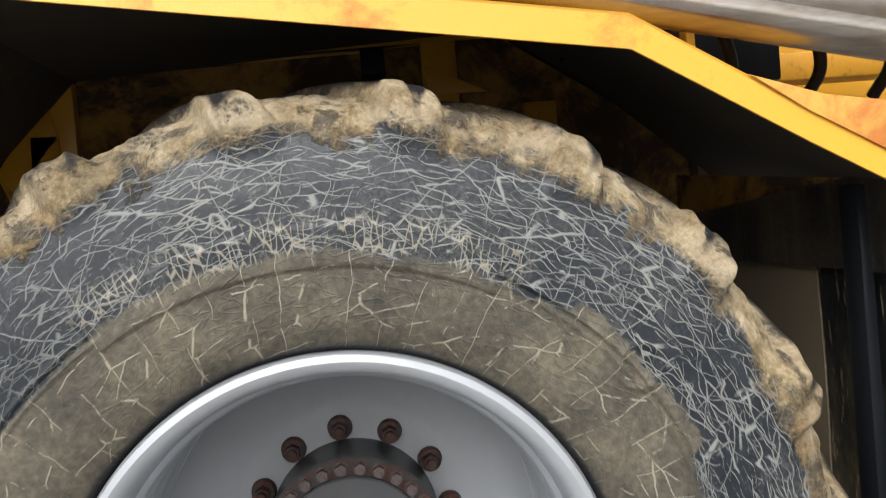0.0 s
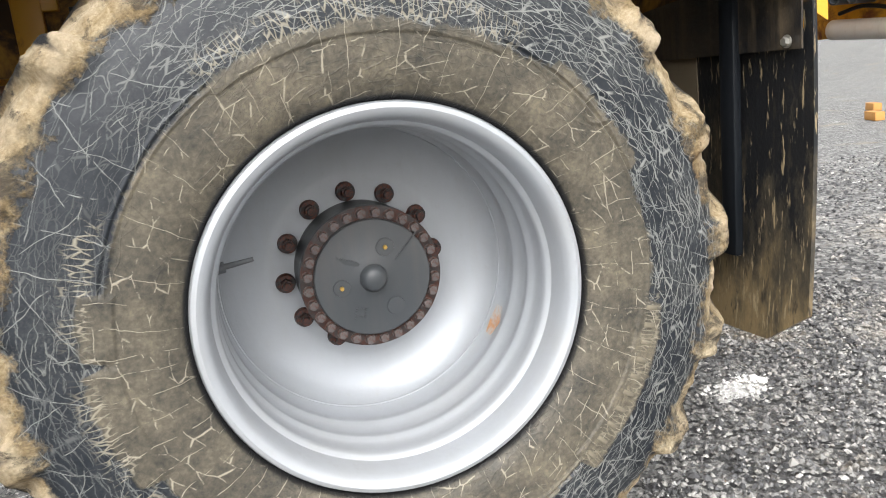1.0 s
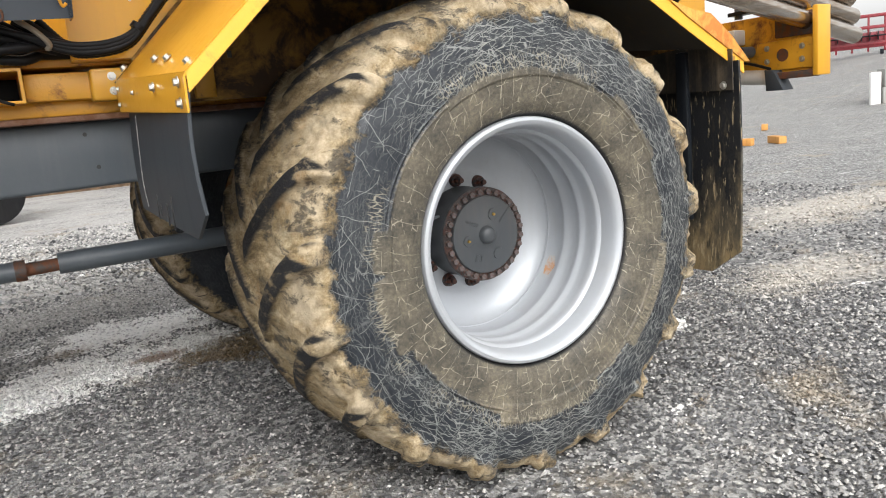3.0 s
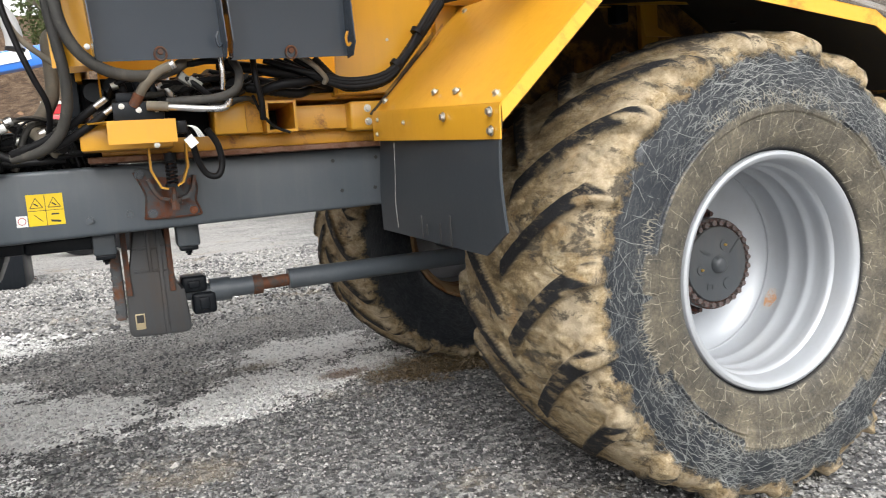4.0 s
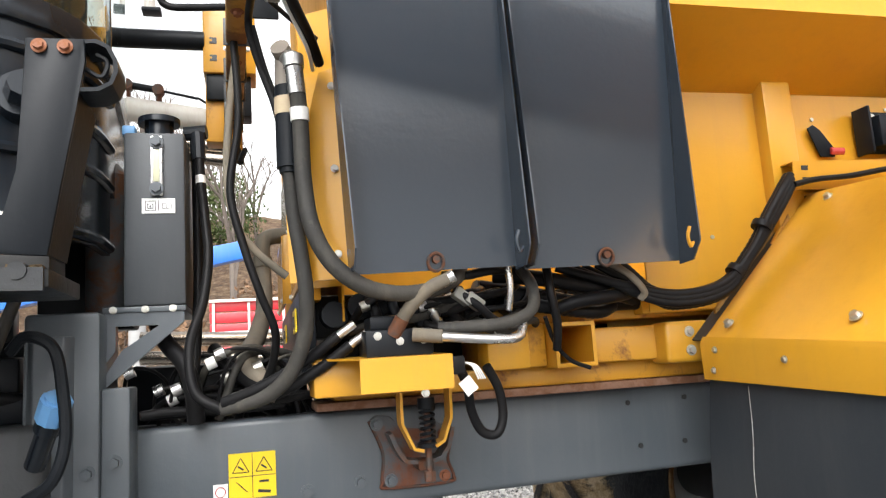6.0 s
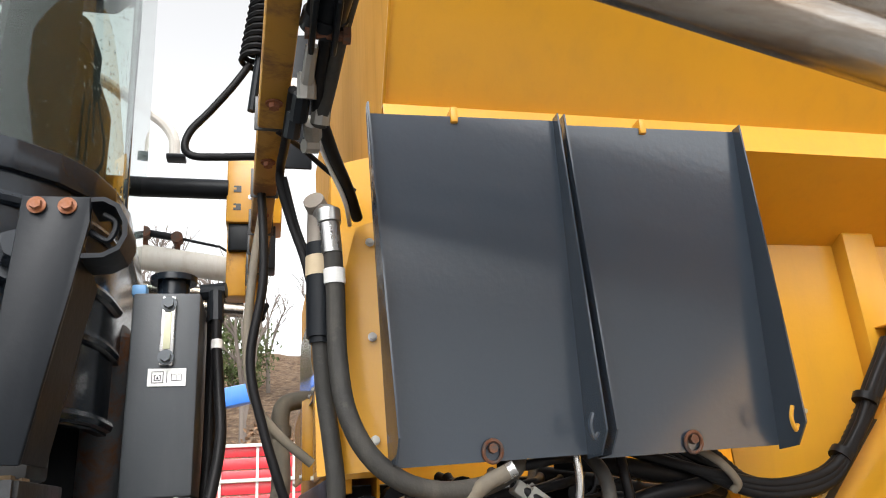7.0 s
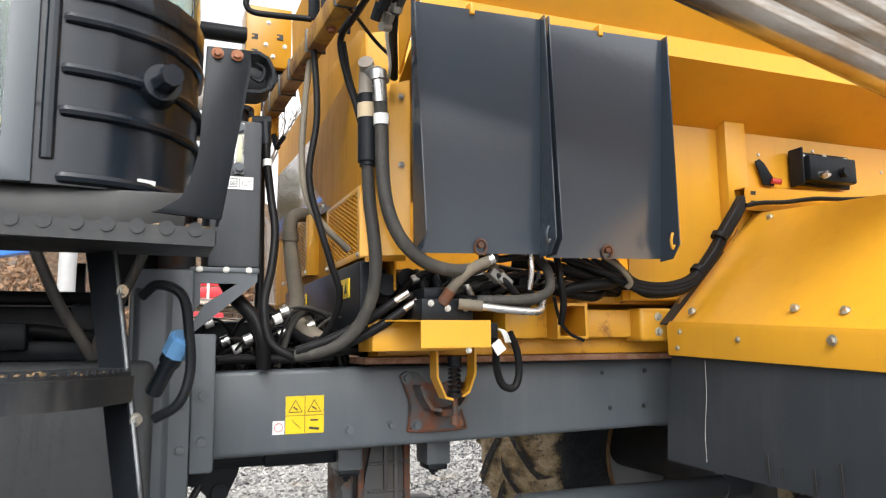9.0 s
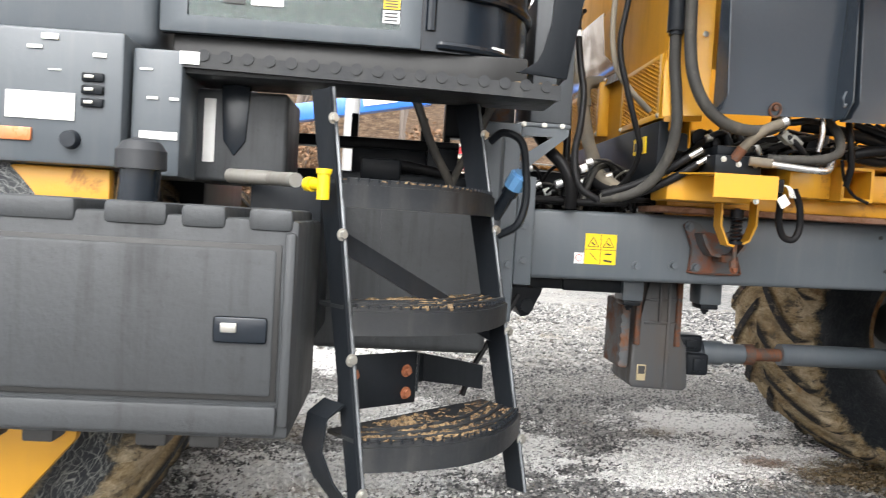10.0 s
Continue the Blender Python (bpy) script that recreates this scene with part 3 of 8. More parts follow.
def build_stones():
    """Loose chippings, one joined mesh."""
    rng = np.random.default_rng(4)
    pts = []
    for count, x0, x1, y0, y1, s0, s1 in ((30000, 0.5, 2.9, -1.3, 1.8, 0.005, 0.013), (26000, -3.2, 0.6, -0.9, 1.6, 0.005, 0.010), (58000, -4.4, 1.4, 1.6, 5.2, 0.006, 0.0135), (26000, -6.5, 3.5, 5.2, 11.0, 0.014, 0.030), (9000, 2.0, 7.0, -1.0, 5.5, 0.009, 0.022)):
        a = np.empty((count, 3))
        a[:, 0], a[:, 1] = rng.uniform(x0, x1, count), rng.uniform(y0, y1, count)
        a[:, 2] = s0 + (s1 - s0) * rng.random(count) ** 2.2
        pts.append(a)
    pts = np.concatenate(pts)
    big = rng.random(len(pts)) < 0.012
    pts[big, 2] *= 1.9
    k = len(pts)
    base = np.array([(1, 0, 0), (0.25, 0.95, 0), (-0.85, 0.5, 0), (-0.7, -0.7, 0), (0.4, -0.9, 0), (0.15, 0.1, 0.75), (-0.1, 0.0, -0.6)])
    faces = np.array([(i, (i + 1) % 5, 5) for i in range(5)] + [((i + 1) % 5, i, 6) for i in range(5)])
    ang = rng.uniform(0, 2 * np.pi, k)
    sc = pts[:, 2:3] * rng.uniform(0.7, 1.25, (k, 3))
    v = base[None] * (1 + rng.uniform(-0.22, 0.22, (k, 7, 3)))
    tilt = rng.uniform(-0.35, 0.35, (k, 2))
    v[:, :, 2] += v[:, :, 0] * tilt[:, 0:1] + v[:, :, 1] * tilt[:, 1:2]
    v = v * sc[:, None]
    c, s = np.cos(ang)[:, None], np.sin(ang)[:, None]
    w = np.stack([v[:, :, 0] * c - v[:, :, 1] * s + pts[:, 0:1], v[:, :, 0] * s + v[:, :, 1] * c + pts[:, 1:2], v[:, :, 2] + pts[:, 2:3] * 0.35], -1)
    f = faces[None] + (np.arange(k) * 7)[:, None, None]
    me = bpy.data.meshes.new("gravel")
    me.from_pydata(w.reshape(-1, 3).tolist(), [], f.reshape(-1, 3).tolist())
    me.materials.append(STONES)
    return tagged(put("gravel", me), "loose wet grey gravel chippings lying on the yard", "gravel", kind="stuff")


build_ground()
build_stones()

# ---------------------------------------------------------------- the spreader truck
truck = tagged(new("spreader_truck"), "yellow and dark grey high-clearance spreader truck with muddy flotation tyres", "truck")
truck.empty_display_size = 0.3


# ---- wheels
def tyre_mesh(N=1000, M=200):
    """Wide flotation tyre: rounded section with nineteen raked bars a side, flattened where it stands."""
    half = [(0.014, 0.436), (-0.010, 0.447), (-0.028, 0.475), (-0.038, 0.52), (-0.044, 0.58), (-0.043, 0.64), (-0.037, 0.70), (-0.024, 0.755), (0.002, 0.800), (0.045, 0.832), (0.12, 0.853), (0.22, 0.866), (0.34, 0.873), (0.455, 0.876)]
    prof = half + [(0.91 - y, r) for y, r in half[-2::-1]]
    py, pr = np.array([p[0] for p in prof]), np.array([p[1] for p in prof])
    arc = np.concatenate([[0], np.cumsum(np.hypot(np.diff(py), np.diff(pr)))])
    # closer rows on the moulded part of the outer sidewall
    fine_s = np.linspace(0, arc[-1], 2000)
    fr, fy = np.interp(fine_s, arc, pr), np.interp(fine_s, arc, py)
    weight = 1.0 + 3.0 * ((fr > 0.55) & (fr < 0.65) & (fy < 0.2)) + 0.6 * ((fr > 0.74) & (fy < 0.5))
    cum = np.cumsum(weight)
    s = np.interp(np.linspace(cum[0], cum[-1], M), cum, fine_s)
    y, r = np.interp(s, arc, py), np.interp(s, arc, pr)
    for _ in range(3):
        y[1:-1], r[1:-1] = (y[:-2] + 2 * y[1:-1] + y[2:]) / 4, (r[:-2] + 2 * r[1:-1] + r[2:]) / 4
    ny, nr = np.gradient(r), -np.gradient(y)
    ln = np.hypot(ny, nr)
    ny, nr = -ny / ln, -nr / ln
    if nr[np.argmin(np.abs(y - 0.455))] < 0:
        ny, nr = -ny, -nr
    th = np.linspace(0, 2 * np.pi, N, endpoint=False)
    T, Y = np.meshgrid(th, y, indexing="ij")
    R = np.broadcast_to(r, T.shape).copy()
    NY, NR = np.broadcast_to(ny, T.shape), np.broadcast_to(nr, T.shape)
    pitch = 2 * np.pi / 19
    H, S = np.zeros_like(T), np.zeros_like(T)
    smooth = lambda a: np.clip(a, 0, 1) ** 2 * (3 - 2 * np.clip(a, 0, 1))
    for side, off in ((1, np.radians(76.6)), (-1, np.radians(76.6) + pitch / 2)):
        u = side * (0.455 - Y) / 0.5
        centre = off + 0.42 * (1 - np.clip(u, -0.1, 1)) ** 1.2
        d = (T - centre + pitch / 2) % pitch - pitch / 2
        end = smooth((u - 0.70) / 0.22)
        w = 0.054 + 0.020 * end
        up = smooth((w - np.abs(d)) / (0.014 + 0.022 * end))
        along = smooth((u + 0.02) / 0.07) * smooth((R - 0.735) / 0.07)
        H = np.maximum(H, up * along * (0.022 + 0.016 * end))
        S = np.maximum(S, smooth((0.050 - np.abs(d)) / 0.008) * smooth((u + 0.015) / 0.04) * (1 - smooth((u - 0.80 - 0.09 * np.sin(T * 19 * 3.7)) / 0.05)))
    # raised rings and pads moulded on the outer sidewall
    out = Y < 0.2
    ang = (np.degrees(T) + 180) % 360 - 180
    span = lambda a0, a1, soft=1.6: smooth((ang - a0) / soft) * smooth((a1 - ang) / soft)
    pads = span(-50, -8) + span(62, 124) + span(166, 180.01) + span(-180.01, -154) + span(-112, -68)
    H += out * 0.003 * np.exp(-((R - 0.452) / 0.006) ** 2)
    H += out * (1 - pads) * (0.004 * np.exp(-((R - 0.586) / 0.0035) ** 2) - 0.004 * np.exp(-((R - 0.593) / 0.003) ** 2) + 0.003 * np.exp(-((R - 0.600) / 0.003) ** 2))
    H += out * 0.004 * pads * smooth((R - 0.566) / 0.005) * smooth((0.634 - R) / 0.005)
    badge = np.hypot(0.605 * np.radians(ang - 38), R - 0.606)
    H += out * 0.004 * np.exp(-((badge - 0.034) / 0.004) ** 2)
    film = (0.592 + 0.043 * (pads - span(62, 124)) + 0.022 * span(22, 52)) - R
    rub = out * np.clip(span(58, 126, 5) * smooth((R - 0.583) / 0.01) * smooth((0.66 - R) / 0.03) + span(150, 180.01, 8) * smooth((R - 0.60) / 0.02) * smooth((0.675 - R) / 0.03) + span(-180.01, -146, 8) * smooth((R - 0.60) / 0.02) * smooth((0.675 - R) / 0.03) + 0.75 * span(-146, -60, 12) * smooth((R - 0.585) / 0.02) * smooth((0.665 - R) / 0.03) + 0.7 * span(-52, -6) * smooth((R - 0.575) / 0.01) * smooth((0.64 - R) / 0.02), 0, 1)
    bare_arc = np.maximum(np.exp(-((ang - 152) / 26) ** 2), 0.75 * np.exp(-((ang + 168) / 24) ** 2))
    dense = np.where(out, np.clip(1.0 - 0.85 * bare_arc, 0, 1), 0.12)
    rough = np.zeros_like(T)
    rng = np.random.default_rng(5)
    for k in range(26):
        q, w2, ph = int(rng.integers(12, 150)), rng.uniform(15, 130), rng.uniform(0, 6.3)
        rough += np.sin(T * q + Y * w2 * rng.choice([-1, 1]) + ph) / 26 ** 0.5
    H += 0.0022 * np.clip(rough, -1.2, 1.6) * smooth((R - 0.775) / 0.03) * (1 - S)
    # clods and flaked edges of the mud
    muddy = np.argwhere((R > 0.755) & (S < 0.5) & (Y < 0.86))
    for i, j in muddy:
        q = Vector((R[i, j] * math.cos(T[i, j]), Y[i, j], R[i, j] * math.sin(T[i, j])))
        a, b = noise.noise(q * 11.0), noise.noise(q * 34.0)
        H[i, j] += min(1.0, (R[i, j] - 0.755) / 0.03) * (0.0075 * max(-0.5, a) + 0.0045 * b)
    Yw, Rw = Y + NY * H, R + NR * H
    X, Z = Rw * np.cos(T), Rw * np.sin(T)
    low = np.clip(-0.832 - Z, 0, None)
    Z = np.maximum(Z, -0.832 - low * 0.04)
    Yw = Yw + np.where(Yw < 0.455, -1, 1) * 0.030 * smooth((-Z - 0.45) / 0.33) * smooth((R - 0.5) / 0.15) * smooth((0.88 - R) / 0.1) * (np.abs(X) < 0.45)
    verts = np.stack([X, Yw, Z], -1).reshape(-1, 3)
    i, j = np.meshgrid(np.arange(N), np.arange(M - 1), indexing="ij")
    a, b = i * M + j, ((i + 1) % N) * M + j
    faces = np.stack([a, b, b + 1, a + 1], -1).reshape(-1, 4)
    me = bpy.data.meshes.new("tyre")
    me.from_pydata(verts.tolist(), [], faces.tolist())
    me.materials.append(TYRE)
    me.shade_smooth()
    for key, val in (("lug_side", S), ("film", np.where(out, film, -0.5)), ("rub", rub), ("dense", dense)):
        at = me.attributes.new(key, "FLOAT", "POINT")
        at.data.foreach_set("value", np.ascontiguousarray(val, dtype=np.float32).reshape(-1))
    bm = bmesh.new()
    bm.from_mesh(me)
    bmesh.ops.recalc_face_normals(bm, faces=bm.faces[:])
    bm.to_mesh(me)
    bm.free()
    return me


def build_wheel(parent):
    bm = bmesh.new()
    prof = [(0.03, 0.437), (0.004, 0.437), (-0.006, 0.432), (-0.010, 0.422), (-0.006, 0.411), (0.004, 0.404), (0.020, 0.399), (0.045, 0.396), (0.075, 0.394), (0.083, 0.386), (0.092, 0.382), (0.120, 0.388), (0.150, 0.390), (0.168, 0.387), (0.176, 0.381), (0.190, 0.380), (0.200, 0.386), (0.230, 0.389), (0.262, 0.386), (0.270, 0.380), (0.284, 0.379), (0.294, 0.385), (0.330, 0.386), (0.366, 0.382), (0.372, 0.378),
            (0.378, 0.376), (0.381, 0.374), (0.386, 0.376), (0.404, 0.366), (0.428, 0.335), (0.446, 0.295), (0.455, 0.262), (0.457, 0.250), (0.457, 0.02), (0.48, 0.02), (0.48, 0.36), (0.60, 0.38), (0.86, 0.395), (0.915, 0.437), (0.90, 0.445), (0.84, 0.42), (0.60, 0.405), (0.45, 0.398), (0.30, 0.400), (0.20, 0.412), (0.08, 0.425)]
    lathe(bm, prof, 128, closed=True)
    wheel = part("wheel", bm, SILVER, parent, "silver painted deep-dish steel rim", 40)
    put("tyre", tyre_mesh(), wheel, None, "wide black tyre with scratched sidewall and tan mud")
    bm = bmesh.new()
    lathe(bm, [(0.457, 0.0), (0.457, 0.180), (0.44, 0.178), (0.43, 0.176), (0.345, 0.175), (0.335, 0.183), (0.312, 0.183), (0.308, 0.180), (0.306, 0.10), (0.306, 0.0)], 72)
    part("hub", bm, HUBGREY, wheel, "dark grey planetary hub")
    bm = bmesh.new()
    lathe(bm, [(0.374, 0.3795), (0.374, 0.3755), (0.378, 0.3735), (0.383, 0.3750), (0.384, 0.3790)], 128)
    part("weld_seam", bm, SILVER, wheel, "grey weld seam between dish and barrel")
    bm = bmesh.new()
    grid = []
    for u in range(7):
        a = radians(-36 + 2.1 * u)
        tall = 1 - 0.12 * abs(u - 3)
        grid.append([(q * math.cos(a), yy, q * math.sin(a)) for yy, q in ((0.302 + 0.006 * abs(u - 3), 0.3838), (0.330, 0.3848), (0.330 + 0.030 * tall, 0.3815))])
    sheet(bm, grid, 0.001)
    part("rust_stain", bm, rusty("faint_rust_stain", (0.42, 0.41, 0.40), (0.30, 0.17, 0.09), 0.50, 0.5, 22.0), wheel, "faint orange rust stain inside the rim")
    bm = bmesh.new()
    lathe(bm, [(0.306, 0.181), (0.301, 0.182), (0.299, 0.178), (0.299, 0.146), (0.305, 0.144)], 72)
    part("bolt_ring", bm, RUSTRING, wheel, "red-brown rusted ring of the hub cover")
    bm = bmesh.new()
    lathe(bm, [(0.30, 0.150), (0.288, 0.150), (0.284, 0.147), (0.284, 0.060), (0.282, 0.055), (0.280, 0.036), (0.262, 0.030), (0.254, 0.020), (0.252, 0.0)], 72)
    part("hub_cover", bm, HUBGREY, wheel, "round grey hub cover with a raised boss")
    for px, pz, r in ((0.038, 0.074, 0.024), (-0.083, -0.014, 0.022), (0.05, -0.082, 0.024)):
        bm = bmesh.new()
        bmesh.ops.create_cone(bm, cap_ends=True, segments=24, radius1=r, radius2=r * 0.95, depth=0.004, matrix=facing((px, 0.283, pz), FRONT))
        part("boss", bm, HUBGREY, wheel)
    plug = bmesh.new()
    bmesh.ops.create_cone(plug, cap_ends=True, segments=14, radius1=0.006, radius2=0.005, depth=0.008)
    plug = finish(plug, "plug", paint("brass_plug", (0.55, 0.36, 0.10), 0.4, (0.2, 0.15, 0.1), 0.2, metal=0.8))
    for px, pz in ((0.038, 0.074), (-0.083, -0.014)):
        put("plug", plug, wheel, facing((px, 0.278, pz), FRONT))
    bm = bmesh.new()
    for i in range(5):
        obox(bm, pose(-0.075 + i * 0.011, 0.283, 0.055 - i * 0.004, 0, 42, 0), 0.030, 0.003, 0.005, 0)
    part("cast_mark", bm, HUBGREY, wheel)
    bm = bmesh.new()
    for i in range(4):
        obox(bm, pose(0.075 + i * 0.012, 0.283, 0.052 + i * 0.012, 0, 42, 0), 0.004, 0.003, 0.034, 0)
    part("cast_mark", bm, HUBGREY, wheel)
    bm = bmesh.new()
    for dx, dz, sx, sz in ((-0.042, -0.075, 0.026, 0.004), (-0.042, -0.098, 0.026, 0.004), (-0.055, -0.087, 0.004, 0.022), (-0.029, -0.087, 0.004, 0.022)):
        obox(bm, pose(dx, 0.283, dz, 0, 12, 0), sx, 0.003, sz, 0)
    part("cast_mark", bm, HUBGREY, wheel)
    small = hex_bolt("cover_bolt", 0.0125, 0.013, COVERBOLT, 1.12)
    for k in range(28):
        a = 2 * math.pi * (k + 0.3) / 28
        put("cover_bolt", small, wheel, facing((0.1645 * math.cos(a), 0.300, 0.1645 * math.sin(a)), FRONT))
    bm = bmesh.new()
    bmesh.ops.create_cone(bm, cap_ends=True, segments=28, radius1=0.027, radius2=0.024, depth=0.018, matrix=Matrix.Translation((0, 0, 0.009)))
    bmesh.ops.create_cone(bm, cap_ends=True, segments=6, radius1=0.017, radius2=0.016, depth=0.022, matrix=Matrix.Translation((0, 0, 0.028)))
    bmesh.ops.create_cone(bm, cap_ends=True, segments=14, radius1=0.011, radius2=0.010, depth=0.018, matrix=Matrix.Translation((0, 0, 0.045)))
    nut = finish(bm, "lug_nut", RUSTNUT, 30)
    for k in range(12):
        a = radians(94.5 - 30 * k)
        put("lug_nut", nut, wheel, facing((0.207 * math.cos(a), 0.456, 0.207 * math.sin(a)), FRONT))
    bm = bmesh.new()
    rod(bm, (-0.352, 0.13, 0.118), (-0.288, 0.128, 0.126), 0.007, 10, 0.005)
    rod(bm, (-0.372, 0.13, 0.115), (-0.35, 0.13, 0.118), 0.013, 10)
    part("valve_stem", bm, HUBGREY, wheel, "bent black tyre valve")
    bm = bmesh.new()
    lathe(bm, [(0.62, 0.372), (0.86, 0.385), (0.918, 0.425), (0.922, 0.440), (0.912, 0.446), (0.90, 0.442)], 64)
    part("inner_rim", bm, rusty("mud_stained_rim", (0.30, 0.20, 0.10), (0.14, 0.07, 0.03), 0.55, 0.6, 8.0), wheel, "mud-stained inner rim")
    # moulded characters too worn to read: plain raised bars
    bm = bmesh.new()
    obox(bm, Matrix.Identity(4), 0.013, 0.008, 0.030, 0.003)
    bar = finish(bm, "raised_bar", DUSTYRUBBER)
    for k in range(10):
        a = radians(-10 - 4.1 * k)
        put("raised_bar", bar, wheel, Matrix.Translation((0.598 * math.cos(a), -0.0465, 0.598 * math.sin(a))) @ pose(0, 0, 0, 0, 90 - math.degrees(a), 0))
    return wheel


wheel = build_wheel(truck)
wheel.matrix_basis = pose(0.0, 0.0, 0.83)
far_wheel = copy_thing(wheel, pose(0.0, 3.40, 0.83, 0, 0, 180))
far_wheel.matrix_basis = pose(0.0, 3.40, 0.83, 0, 47, 180)
for ob in far_wheel.children:
    if ob.name.startswith(("tyre", "raised_bar")):
        ob.matrix_basis = pose(0, 0, 0, 0, -47, 0)
light_tyre = tyre_mesh(320, 70)
front_wheel = copy_thing(wheel, pose(-4.72, 0.62, 0.83, 0, 0, 2))
far_light_tyre = tyre_mesh(320, 70)
front_wheel = copy_thing(wheel, pose(-4.72, 2.78, 0.83, 0, 0, 182))

# ---- chassis
SL = 0.0135


def rail(y0, y1):
    bm = bmesh.new()
    box(bm, -2.86, 1.35, y0, y1, -0.137, 0.137, 0.018, 3)
    for v in bm.verts:
        v.co.z += 1.252 + SL * (v.co.x + 2.7)
    return bm


chassis_rail = part("chassis_rail", rail(1.300, 1.40), CHASSIS, truck, "dark grey painted box-section chassis rail")
part("chassis_rail", rail(2.00, 2.10), CHASSIS, truck, "dark grey painted box-section chassis rail")
bm = bmesh.new()
for x in (-2.55, -1.5, -0.45, 0.7, 1.25):
    box(bm, x - 0.05, x + 0.05, 1.38, 2.02, 1.18, 1.34, 0.006)
part("crossmember", bm, CHASSIS, truck)
for x, z in ((-1.209, 1.217), (-1.052, 1.219), (-1.24, 1.352), (-1.038, 1.356)):
    bm = bmesh.new()
    rod(bm, (x, 1.297, z), (x, 1.302, z), 0.0085, 14)
    part("bolt_hole", bm, INK, chassis_rail)
for x, z in ((-2.245, 1.185), (-2.095, 1.195), (-1.86, 1.20)):
    put("bolt", BOLT_GREY, chassis_rail, facing((x, 1.300, z), FRONT))
bm = bmesh.new()
box(bm, -2.935, -2.757, 1.165, 1.42, 0.95, 1.70, 0.012)
cab_post = part("cab_post", bm, CHASSIS, truck, "dark grey steel cab support post")
bm = bmesh.new()
box(bm, -2.757, -2.688, 1.175, 1.300, 1.095, 1.505, 0.008)
part("joint_plate", bm, CHASSIS, cab_post)
bm = bmesh.new()
prism(bm, [(-2.925, 1.166, 0.96), (-2.905, 1.140, 0.96), (-2.835, 1.140, 0.96), (-2.815, 1.166, 0.96)], (0, 0, 0.68), 0.004)
part("channel", bm, CHASSIS, cab_post)
for z in (1.30, 1.17):
    put("bolt", BOLT_GREY, cab_post, facing((-2.785, 1.165, z), FRONT))
    put("bolt", BOLT_GREY, cab_post, facing((-2.725, 1.175, z + 0.02), FRONT))
bm = bmesh.new()
box(bm, -2.22, 1.3, 1.185, 1.40, 1.404, 1.427, 0.004)
part("wear_strip", bm, PLANK, truck, "brown worn strip between rail and body")

# yellow body sub-frame
bm = bmesh.new()
box(bm, -2.17, 1.3, 1.215, 1.40, 1.428, 1.487, 0.006)
box(bm, -1.428, 1.3, 1.15, 1.42, 1.485, 1.588, 0.008)
box(bm, -1.72, 1.3, 1.17, 1.44, 1.609, 1.655, 0.008)
subframe = part("sub_frame", bm, YELLOW_WORN, truck, "yellow painted sub-frame beam with rust runs")
bm = bmesh.new()
box(bm, -1.74, -1.557, 1.15, 1.42, 1.485, 1.610, 0.008)
part("beam", bm, YELLOW_WORN, subframe)
bm = bmesh.new()
box(bm, -1.757, -1.632, 1.088, 1.19, 1.483, 1.60, 0.008)
part("bracket", bm, YELLOW, subframe)
bm = bmesh.new()
box(bm, -1.205, -1.055, 1.086, 1.19, 1.470, 1.592, 0.014, 3)
bracket = part("bracket", bm, YELLOW, subframe)
for z in (1.560, 1.505):
    put("bolt", BOLT_ZINC, subframe, facing((-1.128, 1.086, z), FRONT))
bm = bmesh.new()
o = [(-1.555, 1.480), (-1.430, 1.480), (-1.430, 1.607), (-1.555, 1.607)]
i = [(-1.544, 1.491), (-1.441, 1.491), (-1.441, 1.596), (-1.544, 1.596)]
ov = [[bm.verts.new((x, y, z)) for x, z in o] for y in (1.087, 1.70)]
iv = [[bm.verts.new((x, y, z)) for x, z in i] for y in (1.087, 1.70)]
for k in range(4):
    q = (k + 1) % 4
    bm.faces.new((ov[0][k], ov[0][q], ov[1][q], ov[1][k]))
    bm.faces.new((iv[0][q], iv[0][k], iv[1][k], iv[1][q]))
    bm.faces.new((ov[0][q], ov[0][k], iv[0][k], iv[0][q]))
bm.faces.new(iv[1])
part("square_tube", bm, YELLOW, subframe, "open square steel tube end")

# manifold bracket in front of the rail
bm = bmesh.new()
sheet(bm, [[(-2.14, 0.874, 1.455), (-1.915, 0.874, 1.455)], [(-2.14, 0.872, 1.532), (-1.915, 0.872, 1.532)], [(-2.235, 1.10, 1.540), (-1.915, 1.10, 1.540)]], -0.006)
box(bm, -2.235, -1.915, 1.05, 1.22, 1.445, 1.545, 0.006)
mbr = part("manifold_bracket", bm, YELLOW, truck, "yellow folded steel bracket under a hydraulic block")
for x, z in ((-2.125, 1.465), (-1.985, 1.447)):
    put("bolt", BOLT_SMALL, mbr, facing((x, 0.878, z), FRONT))
bm = bmesh.new()
pts = [(-2.066, 1.362), (-2.045, 1.378), (-2.005, 1.372), (-1.975, 1.335), (-1.915, 1.325), (-1.868, 1.345), (-1.838, 1.330), (-1.830, 1.285), (-1.840, 1.235), (-1.826, 1.190), (-1.842, 1.172), (-2.022, 1.172), (-2.036, 1.19), (-2.030, 1.27)]
prism(bm, [(x, 1.299, z) for x, z in pts], (0, -0.014, 0), 0.003)
plate = part("mounting_plate", bm, rusty("rust_bleeding_plate", (0.066, 0.070, 0.075), (0.095, 0.036, 0.020), 0.53, 0.5, 8.0), truck, "rust-stained grey mounting plate bolted to the rail")
for x, z in ((-2.045, 1.352), (-2.010, 1.192), (-1.852, 1.192), (-1.85, 1.31)):
    put("bolt", BOLT_GREY if x < -1.9 else BOLT_RUST, plate, facing((x, 1.285, z), FRONT))
bm = bmesh.new()
